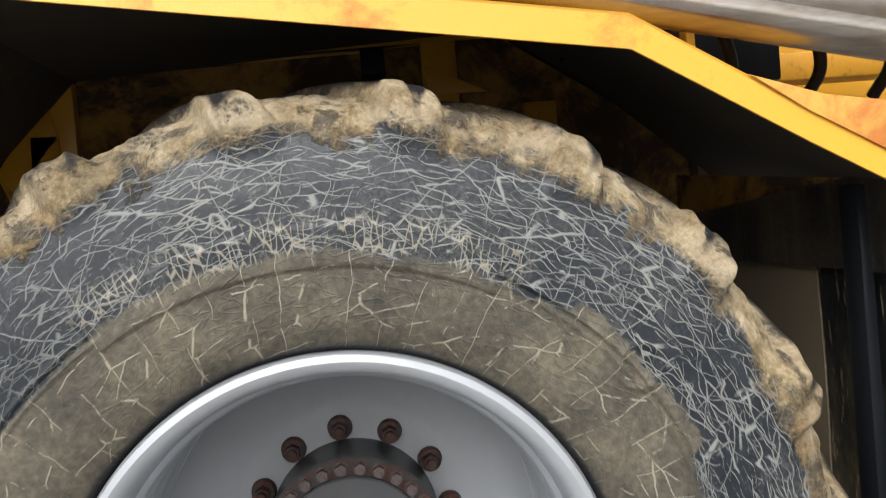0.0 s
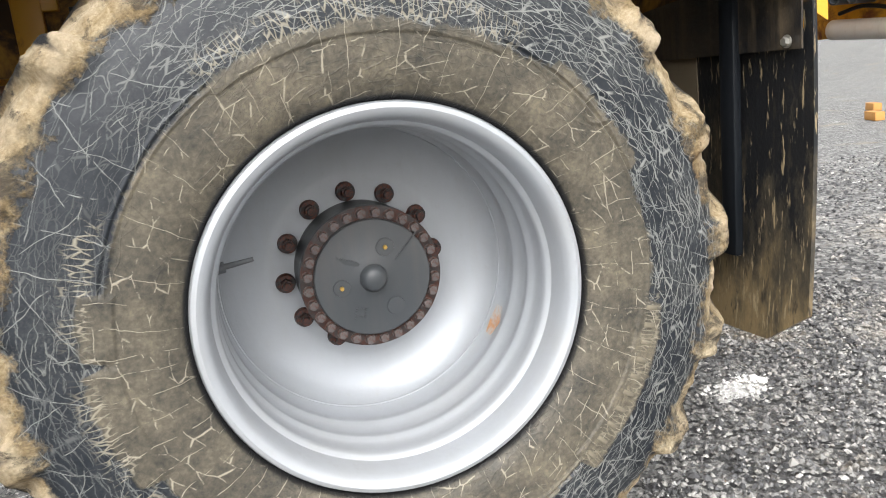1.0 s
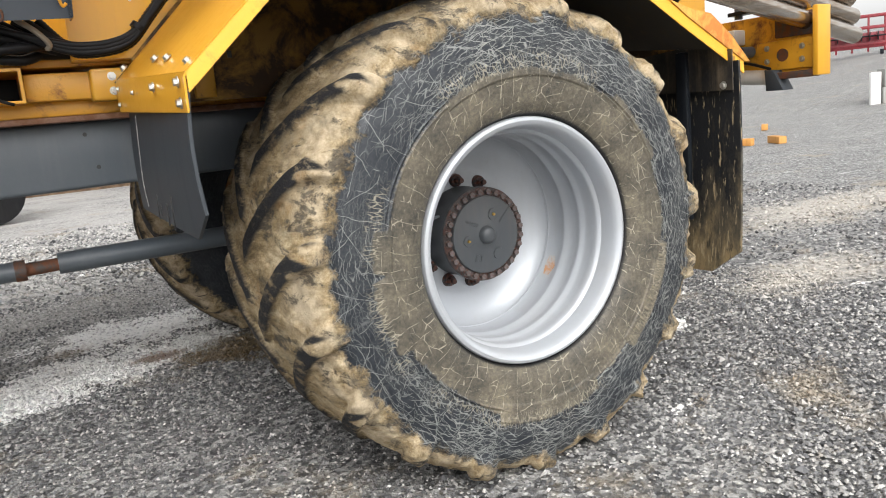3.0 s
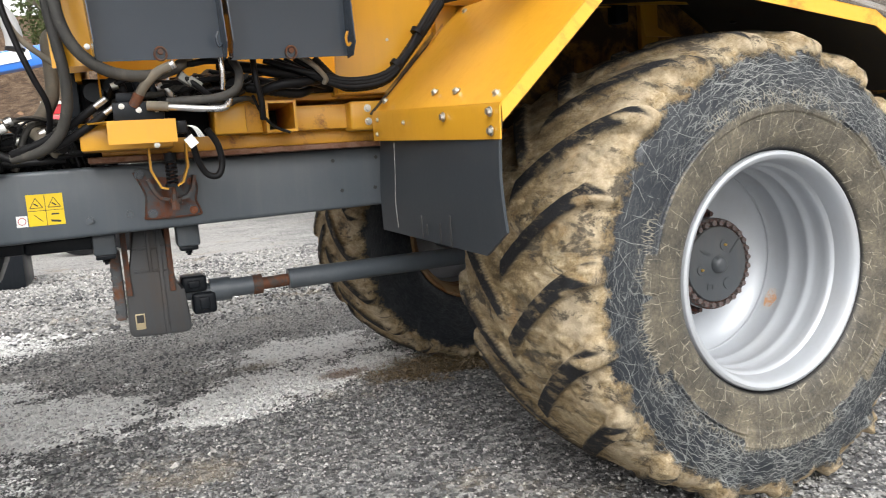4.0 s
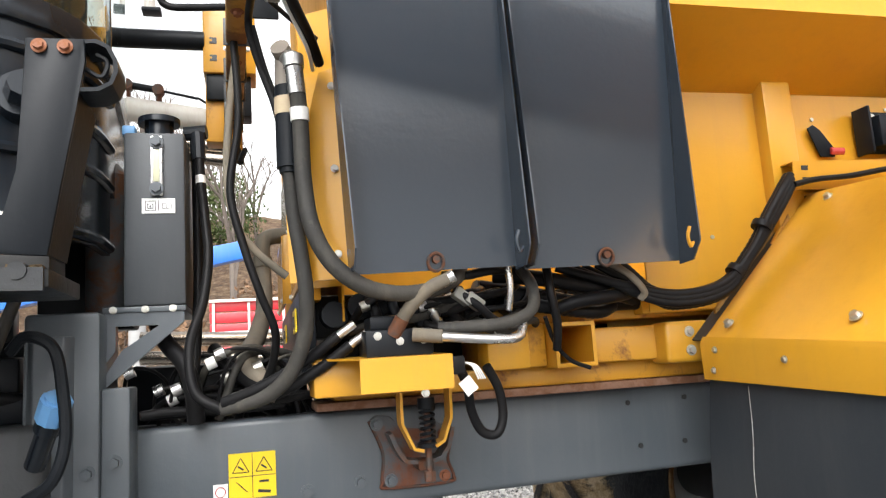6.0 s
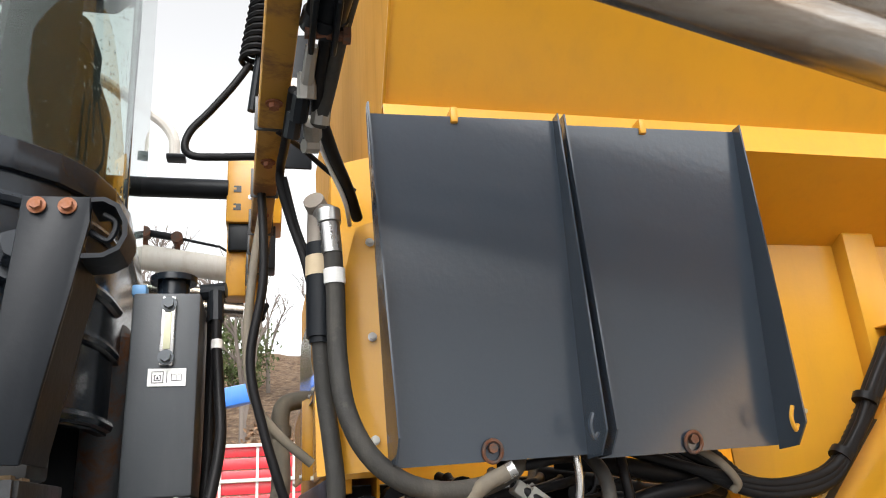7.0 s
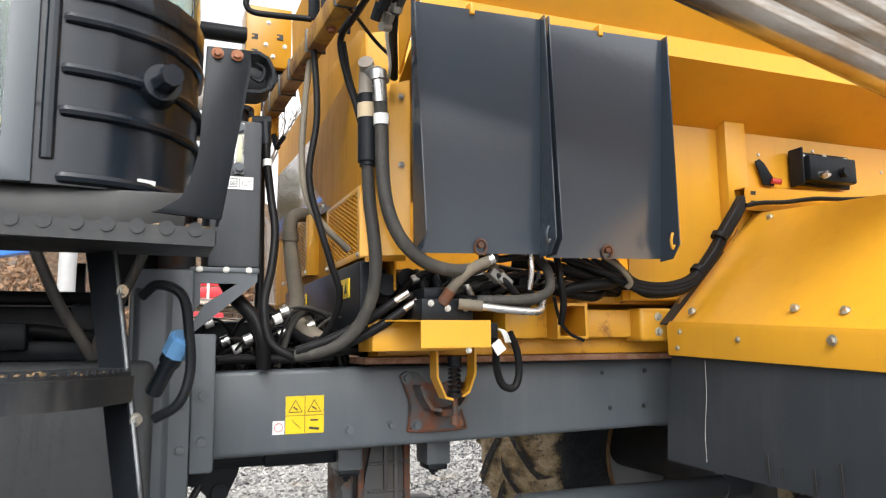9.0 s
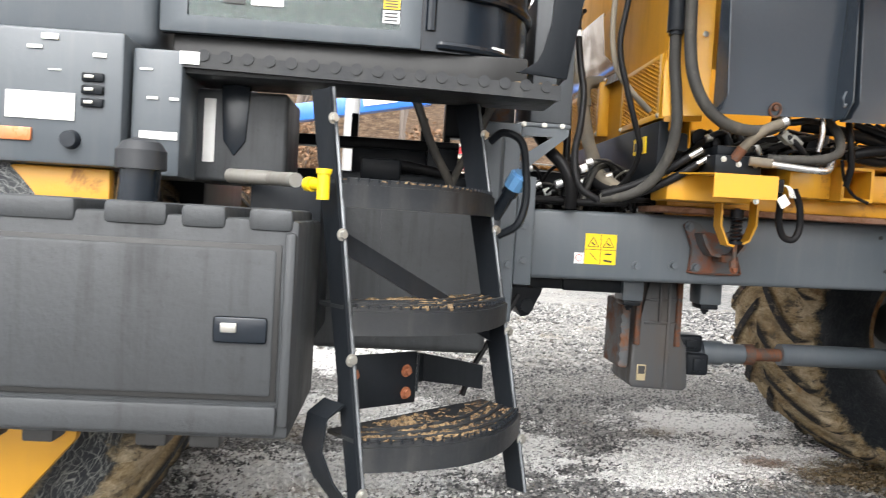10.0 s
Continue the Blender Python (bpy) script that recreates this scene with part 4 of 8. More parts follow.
tube(bm, [(x, 1.287, z) for x, z in pts[6:]] + [(pts[0][0], 1.287, pts[0][1])], 0.005, 6)
part("rusted_weld", bm, rusty("dark_red_rust", (0.045, 0.034, 0.030), (0.075, 0.030, 0.018), 0.50, 0.7, 40.0), plate, "dark rusted weld bead round the plate")
ustrap = [(-2.012, 1.33), (-1.996, 1.287), (-1.975, 1.256), (-1.921, 1.246), (-1.878, 1.257), (-1.857, 1.287), (-1.845, 1.335)]
bm = bmesh.new()
sheet(bm, [[(x, 1.205, z) for x, z in ustrap], [(x, 1.29, z) for x, z in ustrap]], 0.012)
part("hook_bracket", bm, RUSTYGREY, truck, "rust-stained bent steel catch")
bm = bmesh.new()
box(bm, -1.945, -1.90, 1.20, 1.285, 1.222, 1.250, 0.006)
part("catch_block", bm, RUST, truck, "rusty block under the catch")
for strap in ([(-2.002, 1.458), (-2.002, 1.362), (-1.973, 1.297), (-1.950, 1.292)], [(-1.866, 1.458), (-1.868, 1.368), (-1.892, 1.308), (-1.916, 1.294)]):
    bm = bmesh.new()
    sheet(bm, [[(x, 1.085, z) for x, z in strap], [(x, 1.145, z) for x, z in strap]], 0.008)
    part("prong", bm, YELLOW, truck, "yellow bent flat strap")
bm = bmesh.new()
rod(bm, (-1.932, 1.12, 1.21), (-1.932, 1.12, 1.43), 0.009, 10)
pin = part("spring_pin", bm, RUST, truck)
bm = bmesh.new()
rod(bm, (-1.932, 1.12, 1.395), (-1.932, 1.12, 1.425), 0.024, 16)
part("spring_cap", bm, BLACKSTEEL, pin)
bm = bmesh.new()
rod(bm, (-1.932, 1.12, 1.294), (-1.932, 1.12, 1.306), 0.030, 16)
part("spring_seat", bm, BLACKSTEEL, pin)
bm = bmesh.new()
tube(bm, [(-1.932 + 0.019 * math.cos(a * 0.9), 1.12 + 0.019 * math.sin(a * 0.9), 1.306 + 0.0021 * a) for a in range(46)], 0.0048, 6, 2)
part("spring", bm, BLACKSTEEL, pin, "black coil spring")
bm = bmesh.new()
rod(bm, (-1.932, 1.12, 1.205), (-1.932, 1.12, 1.232), 0.016, 6)
part("nut", bm, RUST, pin)

# warning sticker
bm = bmesh.new()
box(bm, -2.456, -2.330, 1.2975, 1.299, 1.183, 1.304, 0)
sticker = part("sticker", bm, LABELYELLOW, chassis_rail, "yellow warning sticker with black pictograms")
bm = bmesh.new()
for cx in (-2.424, -2.362):
    for a, b in (((-0.022, 0.252), (0.022, 0.252)), ((0.022, 0.252), (0.0, 0.290)), ((0.0, 0.290), (-0.022, 0.252))):
        rod(bm, (cx + a[0], 1.2972, 1.0 + a[1]), (cx + b[0], 1.2972, 1.0 + b[1]), 0.0013, 5)
    obox(bm, pose(cx, 1.297, 1.264, 0, 35, 0), 0.018, 0.0012, 0.005, 0)
obox(bm, pose(-2.362, 1.297, 1.225), 0.026, 0.0012, 0.006, 0)
obox(bm, pose(-2.362, 1.297, 1.198, 0, 8, 0), 0.034, 0.0012, 0.008, 0)
for k in range(4):
    obox(bm, pose(-2.43 + 0.006 * k, 1.297, 1.222 - 0.006 * k, 0, 40, 0), 0.016, 0.0012, 0.002, 0)
box(bm, -2.394, -2.392, 1.2968, 1.2976, 1.185, 1.302, 0)
box(bm, -2.455, -2.331, 1.2968, 1.2976, 1.240, 1.242, 0)
part("pictogram", bm, INK, sticker)
bm = bmesh.new()
box(bm, -2.497, -2.459, 1.2975, 1.299, 1.183, 1.226, 0)
small_sticker = part("sticker", bm, WHITE, chassis_rail, "small white warning sticker with a red ring")
bm = bmesh.new()
tube(bm, [(-2.478 + 0.013 * math.cos(a), 1.2972, 1.205 + 0.013 * math.sin(a)) for a in [k * math.pi / 6 for k in range(13)]], 0.0014, 5, 2)
part("pictogram", bm, REDINK, small_sticker)

# ---- transfer gearbox and shaft
bm = bmesh.new()
prism(bm, [(-2.10, 1.56, 1.13), (-1.965, 1.56, 1.13), (-1.95, 1.56, 0.86), (-1.905, 1.56, 0.835), (-1.89, 1.56, 0.65), (-1.91, 1.56, 0.632), (-2.14, 1.56, 0.640), (-2.155, 1.56, 0.66), (-2.15, 1.56, 0.85), (-2.12, 1.56, 0.88)], (0, 0.26, 0), 0.014)
box(bm, -2.005, -1.985, 1.552, 1.57, 0.64, 1.12, 0.004)
GEARGREY = paint("grimy_gearbox_paint", (0.046, 0.053, 0.060), 0.38, (0.075, 0.048, 0.028), 0.45, streak=1.0)
gearbox = part("gearbox", bm, GEARGREY, truck, "dark grey cast transfer gearbox hanging below the rail")
for b6 in ((-2.105, -1.963, 1.553, 1.565, 1.024, 1.036), (-2.105, -1.963, 1.553, 1.565, 0.924, 0.936), (-2.045, -2.030, 1.550, 1.57, 0.93, 1.12)):
    bm = bmesh.new()
    box(bm, *b6, 0.003)
    part("rib", bm, GEARGREY, gearbox)
bm = bmesh.new()
box(bm, -2.20, -2.155, 1.58, 1.82, 0.72, 1.02, 0.012)
for k in range(7):
    rod(bm, (-2.19, 1.575, 0.74 + 0.042 * k), (-2.19, 1.60, 0.74 + 0.042 * k), 0.014, 8)
part("gear_cover", bm, RUSTYGREY, gearbox, "rust-streaked bolted gearbox side")
for x in (-2.135, -1.955):
    bm = bmesh.new()
    box(bm, x - 0.012, x + 0.012, 1.545, 1.57, 0.83, 1.14, 0.004)
    part("strap", bm, RUST, gearbox, "rusty flat steel strap")
for x0, x1 in ((-2.26, -2.155), (-1.93, -1.82)):
    bm = bmesh.new()
    xm = (x0 + x1) / 2
    box(bm, x0 + 0.008, x1 - 0.008, 1.42, 1.54, 1.032, 1.125, 0.008)
    part("mount", bm, CHASSIS, gearbox, "grey square mounting block")
    bm = bmesh.new()
    box(bm, xm - 0.038, xm + 0.038, 1.43, 1.53, 1.012, 1.034, 0.006)
    rod(bm, (xm, 1.48, 1.014), (xm, 1.48, 0.998), 0.017, 6)
    rod(bm, (xm, 1.48, 1.0), (xm, 1.48, 0.988), 0.009, 8)
    part("mount_foot", bm, BLACKSTEEL, gearbox)
bm = bmesh.new()
box(bm, -2.125, -2.085, 1.553, 1.558, 0.675, 0.745, 0.002)
plate2 = part("data_plate", bm, paint("brass_plate", (0.50, 0.42, 0.26), 0.4, (0.2, 0.15, 0.1), 0.4, metal=0.5), gearbox, "small worn data plate")
bm = bmesh.new()
box(bm, -2.120, -2.090, 1.551, 1.554, 0.705, 0.74, 0)
part("print_bars", bm, INK, plate2)
for x0, x1, z0, z1 in ((-1.913, -1.80, 0.795, 0.872), (-1.872, -1.766, 0.690, 0.790)):
    bm = bmesh.new()
    box(bm, x0, x1, 1.635, 1.765, z0, z1, 0.016, 3)
    box(bm, x0 + 0.03, x1 - 0.03, 1.625, 1.64, z0 + 0.02, z1 - 0.02, 0.008)
    part("joint_yoke", bm, BLACKSTEEL, truck, "black oily universal joint yoke")
bm = bmesh.new()
rod(bm, (-1.93, 1.70, 0.79), (-1.76, 1.70, 0.787), 0.036, 16)
rod(bm, (-1.785, 1.70, 0.787), (-1.69, 1.70, 0.787), 0.056, 24)
rod(bm, (-1.69, 1.70, 0.787), (-1.575, 1.70, 0.787), 0.045, 24)
rod(bm, (-1.41, 1.70, 0.793), (-0.30, 1.70, 0.795), 0.050, 24)
rod(bm, (-0.34, 1.70, 0.795), (0.12, 1.70, 0.80), 0.06, 16)
shaft = part("drive_shaft", bm, CHASSIS, truck, "grey universal-joint drive shaft")
bm = bmesh.new()
rod(bm, (-1.585, 1.70, 0.787), (-1.54, 1.70, 0.787), 0.048, 24)
rod(bm, (-1.55, 1.70, 0.787), (-1.40, 1.70, 0.790), 0.030, 20)
part("slip_joint", bm, RUST, shaft, "rusty sliding joint of the shaft")
bm = bmesh.new()
rod(bm, (0.0, 0.46, 0.83), (0.0, 2.94, 0.83), 0.14, 20)
box(bm, -0.2, 0.2, 1.5, 1.9, 0.62, 1.06, 0.06, 3)
part("rear_axle", bm, HUBGREY, truck, "dark rear axle with differential")

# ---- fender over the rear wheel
# muddy body yellow, made darker to carry the shade inside the wheel well
WELL = rusty("muddy_shade_darkened_body_paint", (0.32, 0.16, 0.022), (0.040, 0.027, 0.017), 0.47, 0.6, 5.0)
lip = [(-1.085, 1.470), (-0.62, 1.905), (0.515, 1.748), (0.80, 1.582), (1.13, 1.398)]
back = [(-1.118, 1.533), (-0.70, 1.955), (0.515, 2.02), (0.85, 1.80), (1.13, 1.55)]
rows = []
for (x0, z0), (x1, z1) in zip(lip, back):
    rows.append([(x0, -0.012, z0), (x0 * 0.5 + x1 * 0.5, 0.5, (z0 + z1) / 2), (x1, 1.02, z1)])
bm = bmesh.new()
sheet(bm, rows, 0.005)
fender = part("fender", bm, YELLOW, truck, "yellow sheet-steel rear fender with a rusty lip")
bm = bmesh.new()
sheet(bm, [[(x, -0.0125, z + 0.001), (x, -0.0145, z - 0.052)] for x, z in lip], 0.005)
part("fender_lip", bm, rusty("rust_flecked_yellow_paint", (0.70, 0.36, 0.03), (0.30, 0.11, 0.02), 0.63, 0.4, 5.0), fender, "yellow lip with rust bleeding through")
# muddy near-black lining: the shade below the fender is put into its colour
dark_under = paint("muddy_shade_dark_underside", (0.040, 0.034, 0.028), 0.8, (0.11, 0.09, 0.06), 0.5)
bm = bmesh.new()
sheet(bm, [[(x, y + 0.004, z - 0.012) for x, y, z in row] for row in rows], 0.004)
part("fender_liner", bm, dark_under, fender, "muddy underside of the fender, darkened for the shade there")
for x, y, z in ((-1.06, 0.06, 1.505), (-1.055, 0.35, 1.525), (-1.06, 0.52, 1.53), (-1.10, 0.93, 1.565), (-0.72, 0.92, 1.94), (-0.55, 0.8, 1.975)):
    t = (x + 1.085) / 0.465
    zz = (1.470 + 0.435 * t) * (1 - y) + (1.533 + 0.94 * (x + 1.145)) * y
    put("bolt", BOLT_ZINC, fender, facing((x, y, min(zz + 0.004, z + 0.1)), (-0.68, -0.05, 0.73)))
bm = bmesh.new()
sheet(bm, [[(-1.087, -0.012, 1.475), (-1.121, 1.03, 1.541)], [(-1.094, -0.012, 1.462), (-1.127, 1.040, 1.522)], [(-1.096, -0.010, 1.367), (-1.124, 1.040, 1.420)]], 0.006)
front_strip = part("flap_clamp", bm, YELLOW, fender, "yellow steel strip clamping the rubber flap")
for y, z in ((0.036, 1.451), (0.036, 1.395), (0.354, 1.462), (0.70, 1.470), (0.97, 1.502), (0.985, 1.445)):
    put("bolt", BOLT_ZINC if y < 0.5 else BOLT_SMALL, front_strip, facing((-1.0985 - 0.029 * y, y, z), (-1, 0, 0)))
bm = bmesh.new()
rows_f = []
for k in range(9):
    t = k / 8
    z1, z0 = 1.43 + t * 0.012, 1.004 + 0.034 * t + (0.085 * max(0, 0.1 - t) / 0.1)
    y = 0.0 + 1.06 * t
    rows_f.append([(-1.089 - 0.012 * math.sin(math.pi * s) * (1 - t * 0.3), y + 0.06 * t * (1 - s), z0 + (z1 - z0) * s) for s in [q / 6 for q in range(7)]])
sheet(bm, rows_f, 0.010)
front_flap = part("mud_flap", bm, FLAP, fender, "black rubber mud flap in front of the wheel")
bm = bmesh.new()
tube(bm, [(-1.096, 0.885, 1.40), (-1.103, 0.880, 1.28), (-1.106, 0.893, 1.16), (-1.100, 0.90, 1.06)], 0.0014, 5)
part("scuff", bm, CONCRETE, front_flap)
for y, z0, z1 in ((0.62, 1.035, 1.12), (0.45, 1.025, 1.10), (0.36, 1.02, 1.13), (0.57, 1.05, 1.09)):
    bm = bmesh.new()
    box(bm, -1.112, -1.108, y - 0.005, y + 0.004, z0, z1, 0.0015)
    part("tar_run", bm, INK, front_flap)
# plate above the rear flap; its shade is in the darkened yellow
bm = bmesh.new()
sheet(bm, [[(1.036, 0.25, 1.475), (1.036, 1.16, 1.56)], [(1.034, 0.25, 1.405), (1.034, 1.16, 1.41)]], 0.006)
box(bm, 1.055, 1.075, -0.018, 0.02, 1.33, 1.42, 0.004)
part("flap_clamp", bm, WELL, fender, "mud-stained yellow plate above the flap, darkened for its shade")
bm = bmesh.new()
rows_r = []
for k in range(9):
    t = k / 8
    y = -0.045 + 1.20 * t
    z0 = 0.515 + 0.10 * max(0.0, 0.12 - t) / 0.12 - 0.012 * min(1, t * 3)
    rows_r.append([(1.045 + 0.03 * math.sin(math.pi * s * 0.8) * (0.5 + 0.5 * t), y, z0 + (1.40 - z0) * s) for s in [q / 8 for q in range(9)]])
sheet(bm, rows_r[:4], 0.012)
flap_mud, fn, fl, fp = node_mat("splashed_black_flap")
cloud = noise_tex(fn, fl, coord(fn, fl, (5, 5, 2.2)), 1.6, 7, 0.7)
sepz = fn.new("ShaderNodeSeparateXYZ")
fl.new(coord(fn, fl), sepz.inputs[0])
low_z = math_node(fn, fl, "MULTIPLY_ADD", sepz.outputs[2], -0.55, math_node(fn, fl, "ADD", cloud, 0.55))
film_c = ramp(fn, fl, low_z, [(0.50, rgb(0.014, 0.015, 0.017)), (0.62, rgb(0.070, 0.060, 0.044)), (0.80, rgb(0.25, 0.185, 0.10))])
runs = ramp(fn, fl, noise_tex(fn, fl, coord(fn, fl, (1, 1, 0.16)), 75, 4, 0.6), [(0.60, 0.0), (0.66, 1.0)])
dabs = ramp(fn, fl, noise_tex(fn, fl, coord(fn, fl, (1, 1, 0.25)), 48, 3, 0.6), [(0.60, 0.0), (0.68, 0.8)])
fl.new(mix(fn, fl, dabs, mix(fn, fl, runs, film_c, rgb(0.32, 0.25, 0.15)), rgb(0.030, 0.027, 0.022)), fp.inputs["Base Color"])
fp.inputs["Roughness"].default_value = 0.42
fp.inputs["Specular IOR Level"].default_value = 0.35
bump(fn, fl, fp, math_node(fn, fl, "ADD", runs, noise_tex(fn, fl, coord(fn, fl), 90, 4)), 0.4, 0.004)
rear_flap = part("mud_flap", bm, flap_mud, fender, "black rubber mud flap splashed with brown mud behind the wheel")
bm = bmesh.new()
sheet(bm, [[(x - 0.004, y, z) for x, y, z in row] for row in rows_r[3:]], 0.010)
part("splash_board", bm, paint("mud_coated_board", (0.19, 0.15, 0.098), 0.8, (0.25, 0.195, 0.125), 0.6, fine=60, streak=0.25, bumpy=0.3), fender, "mud-coated inner splash board")
bm = bmesh.new()
box(bm, 1.012, 1.040, 0.185, 0.245, 0.735, 1.46, 0.008)
part("stiffener", bm, BLACKSTEEL, fender)
bm = bmesh.new()
sheet(bm, [[(1.030, -0.035, 1.445), (1.030, 0.25, 1.475), (1.030, 1.12, 1.415)], [(1.032, -0.035, 1.285), (1.032, 0.25, 1.29), (1.032, 1.12, 1.30)]], 0.005)
part("clamp_strip", bm, paint("tarry_black_strip", (0.014, 0.014, 0.015), 0.3, (0.20, 0.15, 0.09), 0.5, fine=70, bumpy=0.3), fender, "black strip clamping the flap")
put("bolt", BOLT_ZINC, rear_flap, facing((1.026, 0.005, 1.305), (-1, 0, 0)))

bm = bmesh.new()
prism(bm, [(0.70, -0.018, 1.645), (0.80, -0.018, 1.580), (1.13, -0.018, 1.395), (1.165, -0.018, 1.392), (1.055, -0.018, 1.499), (0.935, -0.018, 1.588), (0.829, -0.018, 1.602)], (0, 0.004, 0), 0.0015)
part("rear_gusset", bm, rusty("rust_bled_yellow", (0.62, 0.34, 0.06), (0.34, 0.13, 0.03), 0.52, 0.45, 7.0), fender, "yellow corner plate with bleeding rust")
# dark strip added to stop sky light leaking in between fender and body
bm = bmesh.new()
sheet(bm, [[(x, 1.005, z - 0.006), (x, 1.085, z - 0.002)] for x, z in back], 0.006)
part("fender_light_stop", bm, dark_under, fender, "dark strip added to block light between fender and body")
# matching fender on the far side
bm = bmesh.new()
sheet(bm, [[(x, 3.40 - y, z) for x, y, z in row] for row in rows], 0.005)
part("fender", bm, YELLOW, truck, "yellow sheet-steel rear fender")
# inner wall beside the wheel and the bar along the fender
# the wall's yellow is darkened in place of the shade behind the tyre
bm = bmesh.new()
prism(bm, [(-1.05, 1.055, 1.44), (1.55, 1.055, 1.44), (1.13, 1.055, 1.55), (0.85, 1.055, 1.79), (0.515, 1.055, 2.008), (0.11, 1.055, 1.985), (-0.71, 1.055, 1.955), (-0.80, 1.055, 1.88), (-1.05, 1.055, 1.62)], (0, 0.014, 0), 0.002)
well = part("wheel_well_wall", bm, WELL, truck, "mud-stained yellow wheel well wall, darkened for the shade inside")
bm = bmesh.new()
sheet(bm, [[(-0.72, 1.050, 1.962), (0.11, 1.050, 1.980)], [(-0.72, 1.02, 1.957), (0.11, 1.02, 1.975)]], 0.006)
part("flange", bm, YELLOW, well)
for x, w in ((-0.795, 0.042), (0.62, 0.05)):
    bm = bmesh.new()
    box(bm, x - w, x + w, 1.02, 1.056, 1.45, 1.80, 0.006)
    part("rib", bm, YELLOW_WORN, well, "yellow upright rib with rust runs")
bm = bmesh.new()
prism(bm, [(-0.93, 1.02, 1.70), (-0.78, 1.02, 1.90), (-0.755, 1.02, 1.79), (-0.90, 1.02, 1.62)], (0, 0.02, 0), 0.003)
part("gusset", bm, YELLOW_WORN, well)
bm = bmesh.new()
prism(bm, [(0.28, 1.02, 1.93), (0.47, 1.02, 1.84), (0.30, 1.02, 1.84)], (0, 0.02, 0), 0.003)
part("gusset", bm, YELLOW_WORN, well)
bm = bmesh.new()
box(bm, 0.10, 0.17, 0.98, 1.05, 1.90, 1.99, 0.006)
part("stop_block", bm, BLACKSTEEL, well)
bm = bmesh.new()
box(bm, -0.683, -0.665, 1.050, 1.056, 1.605, 1.633, 0.001)
part("slot", bm, INK, well)
bm = bmesh.new()
box(bm, 1.08, 1.20, 1.0, 1.06, 1.46, 1.62, 0.008)
part("bracket", bm, RUSTYGREY, well)
bm = bmesh.new()
sheet(bm, [[(-0.788, 0.972, 1.962), (1.1, 0.972, 1.995)], [(-0.784, 0.970, 2.050), (1.1, 0.970, 2.10)], [(-0.784, 1.06, 2.052), (1.1, 1.06, 2.10)]], 0.005)
bar = part("fender_rail", bm, YELLOW, truck, "yellow punched rail above the fender")
for x in (-0.745, -0.41):
    for z in (2.03, 1.993):
        bm = bmesh.new()
        box(bm, x - 0.011, x + 0.011, 0.9685, 0.972, z - 0.007, z + 0.007, 0)
        box(bm, x + 0.006, x + 0.013, 0.9675, 0.971, z + 0.001, z + 0.007, 0)
        part("slot", bm, INK, bar)
bm = bmesh.new()
tube(bm, [(-0.80, 0.955, 1.975), (-0.72, 0.952, 1.990), (-0.60, 0.950, 2.000), (-0.45, 0.945, 2.022), (-0.3, 0.94, 2.028), (0.0, 0.93, 2.050), (0.5, 0.92, 2.075)], 0.009, 8)
part("cable", bm, HOSEBLACK, truck)

# ---- hopper
bm = bmesh.new()
prof = [(1.08, 1.62), (1.08, 2.302), (0.826, 2.436), (0.806, 2.446), (0.822, 2.520), (0.85, 2.527), (0.34, 3.18), (0.30, 3.42)]
bay_x = -1.255
sheet(bm, [[(bay_x, y, z + 0.003) for y, z in prof], [(2.2, y, z + 0.012) for y, z in prof]], 0.006)
bay_prof = [(1.08, 1.93)] + prof[1:]
sheet(bm, [[(-2.15, y, z) for y, z in bay_prof], [(bay_x, y, z + 0.003) for y, z in bay_prof]], 0.006)
box(bm, bay_x, 2.2, 1.12, 2.3, 1.62, 1.66, 0.004)
END = paint("dull_yellow_paint", (0.50, 0.235, 0.016), 0.6, (0.24, 0.14, 0.06), 0.3, gloss=0.12)
hopper = part("hopper", bm, YELLOW, truck, "glossy yellow spreader hopper with a sloped side", 25)
bm = bmesh.new()
sheet(bm, [[(-2.15, 3.40 - y, z) for y, z in prof], [(2.2, 3.40 - y, z) for y, z in prof]], 0.006)
part("hopper_side", bm, YELLOW, hopper)
bm = bmesh.new()
sheet(bm, [[(2.2, 0.31, 3.42), (2.2, 3.09, 3.42)], [(2.2, 0.35, 3.18), (2.2, 3.05, 3.18)], [(2.2, 0.85, 2.5), (2.2, 2.55, 2.5)], [(2.2, 1.09, 2.3), (2.2, 2.31, 2.3)], [(2.2, 1.09, 1.64), (2.2, 2.31, 1.64)]], 0.006)
part("end_wall", bm, END, hopper)
bm = bmesh.new()
sheet(bm, [[(-2.15, 0.31, 3.42), (-2.15, 3.09, 3.42)], [(-2.15, 0.35, 3.18), (-2.15, 3.05, 3.18)], [(-2.15, 0.85, 2.5), (-2.15, 2.55, 2.5)], [(-2.15, 1.09, 2.3), (-2.15, 2.31, 2.3)], [(-2.15, 1.09, 1.64), (-2.15, 2.31, 1.64)]], 0.006)
part("end_wall", bm, END, hopper)
for x in (-0.760, 0.33, 1.4):
    bm = bmesh.new()
    prism(bm, [(x - 0.052, 1.09, 1.62), (x - 0.052, 1.025, 1.62), (x - 0.052, 1.025, 2.325), (x - 0.052, 1.09, 2.362)], (0.104, 0, 0), 0.006)
    part("post", bm, YELLOW, hopper, "yellow square stiffening post")
for x, z in ((-1.02, 1.84), (-0.60, 2.22), (-0.3, 2.26), (0.1, 2.2)):
    put("bolt", BOLT_SMALL, hopper, facing((x, 1.078, z), FRONT))
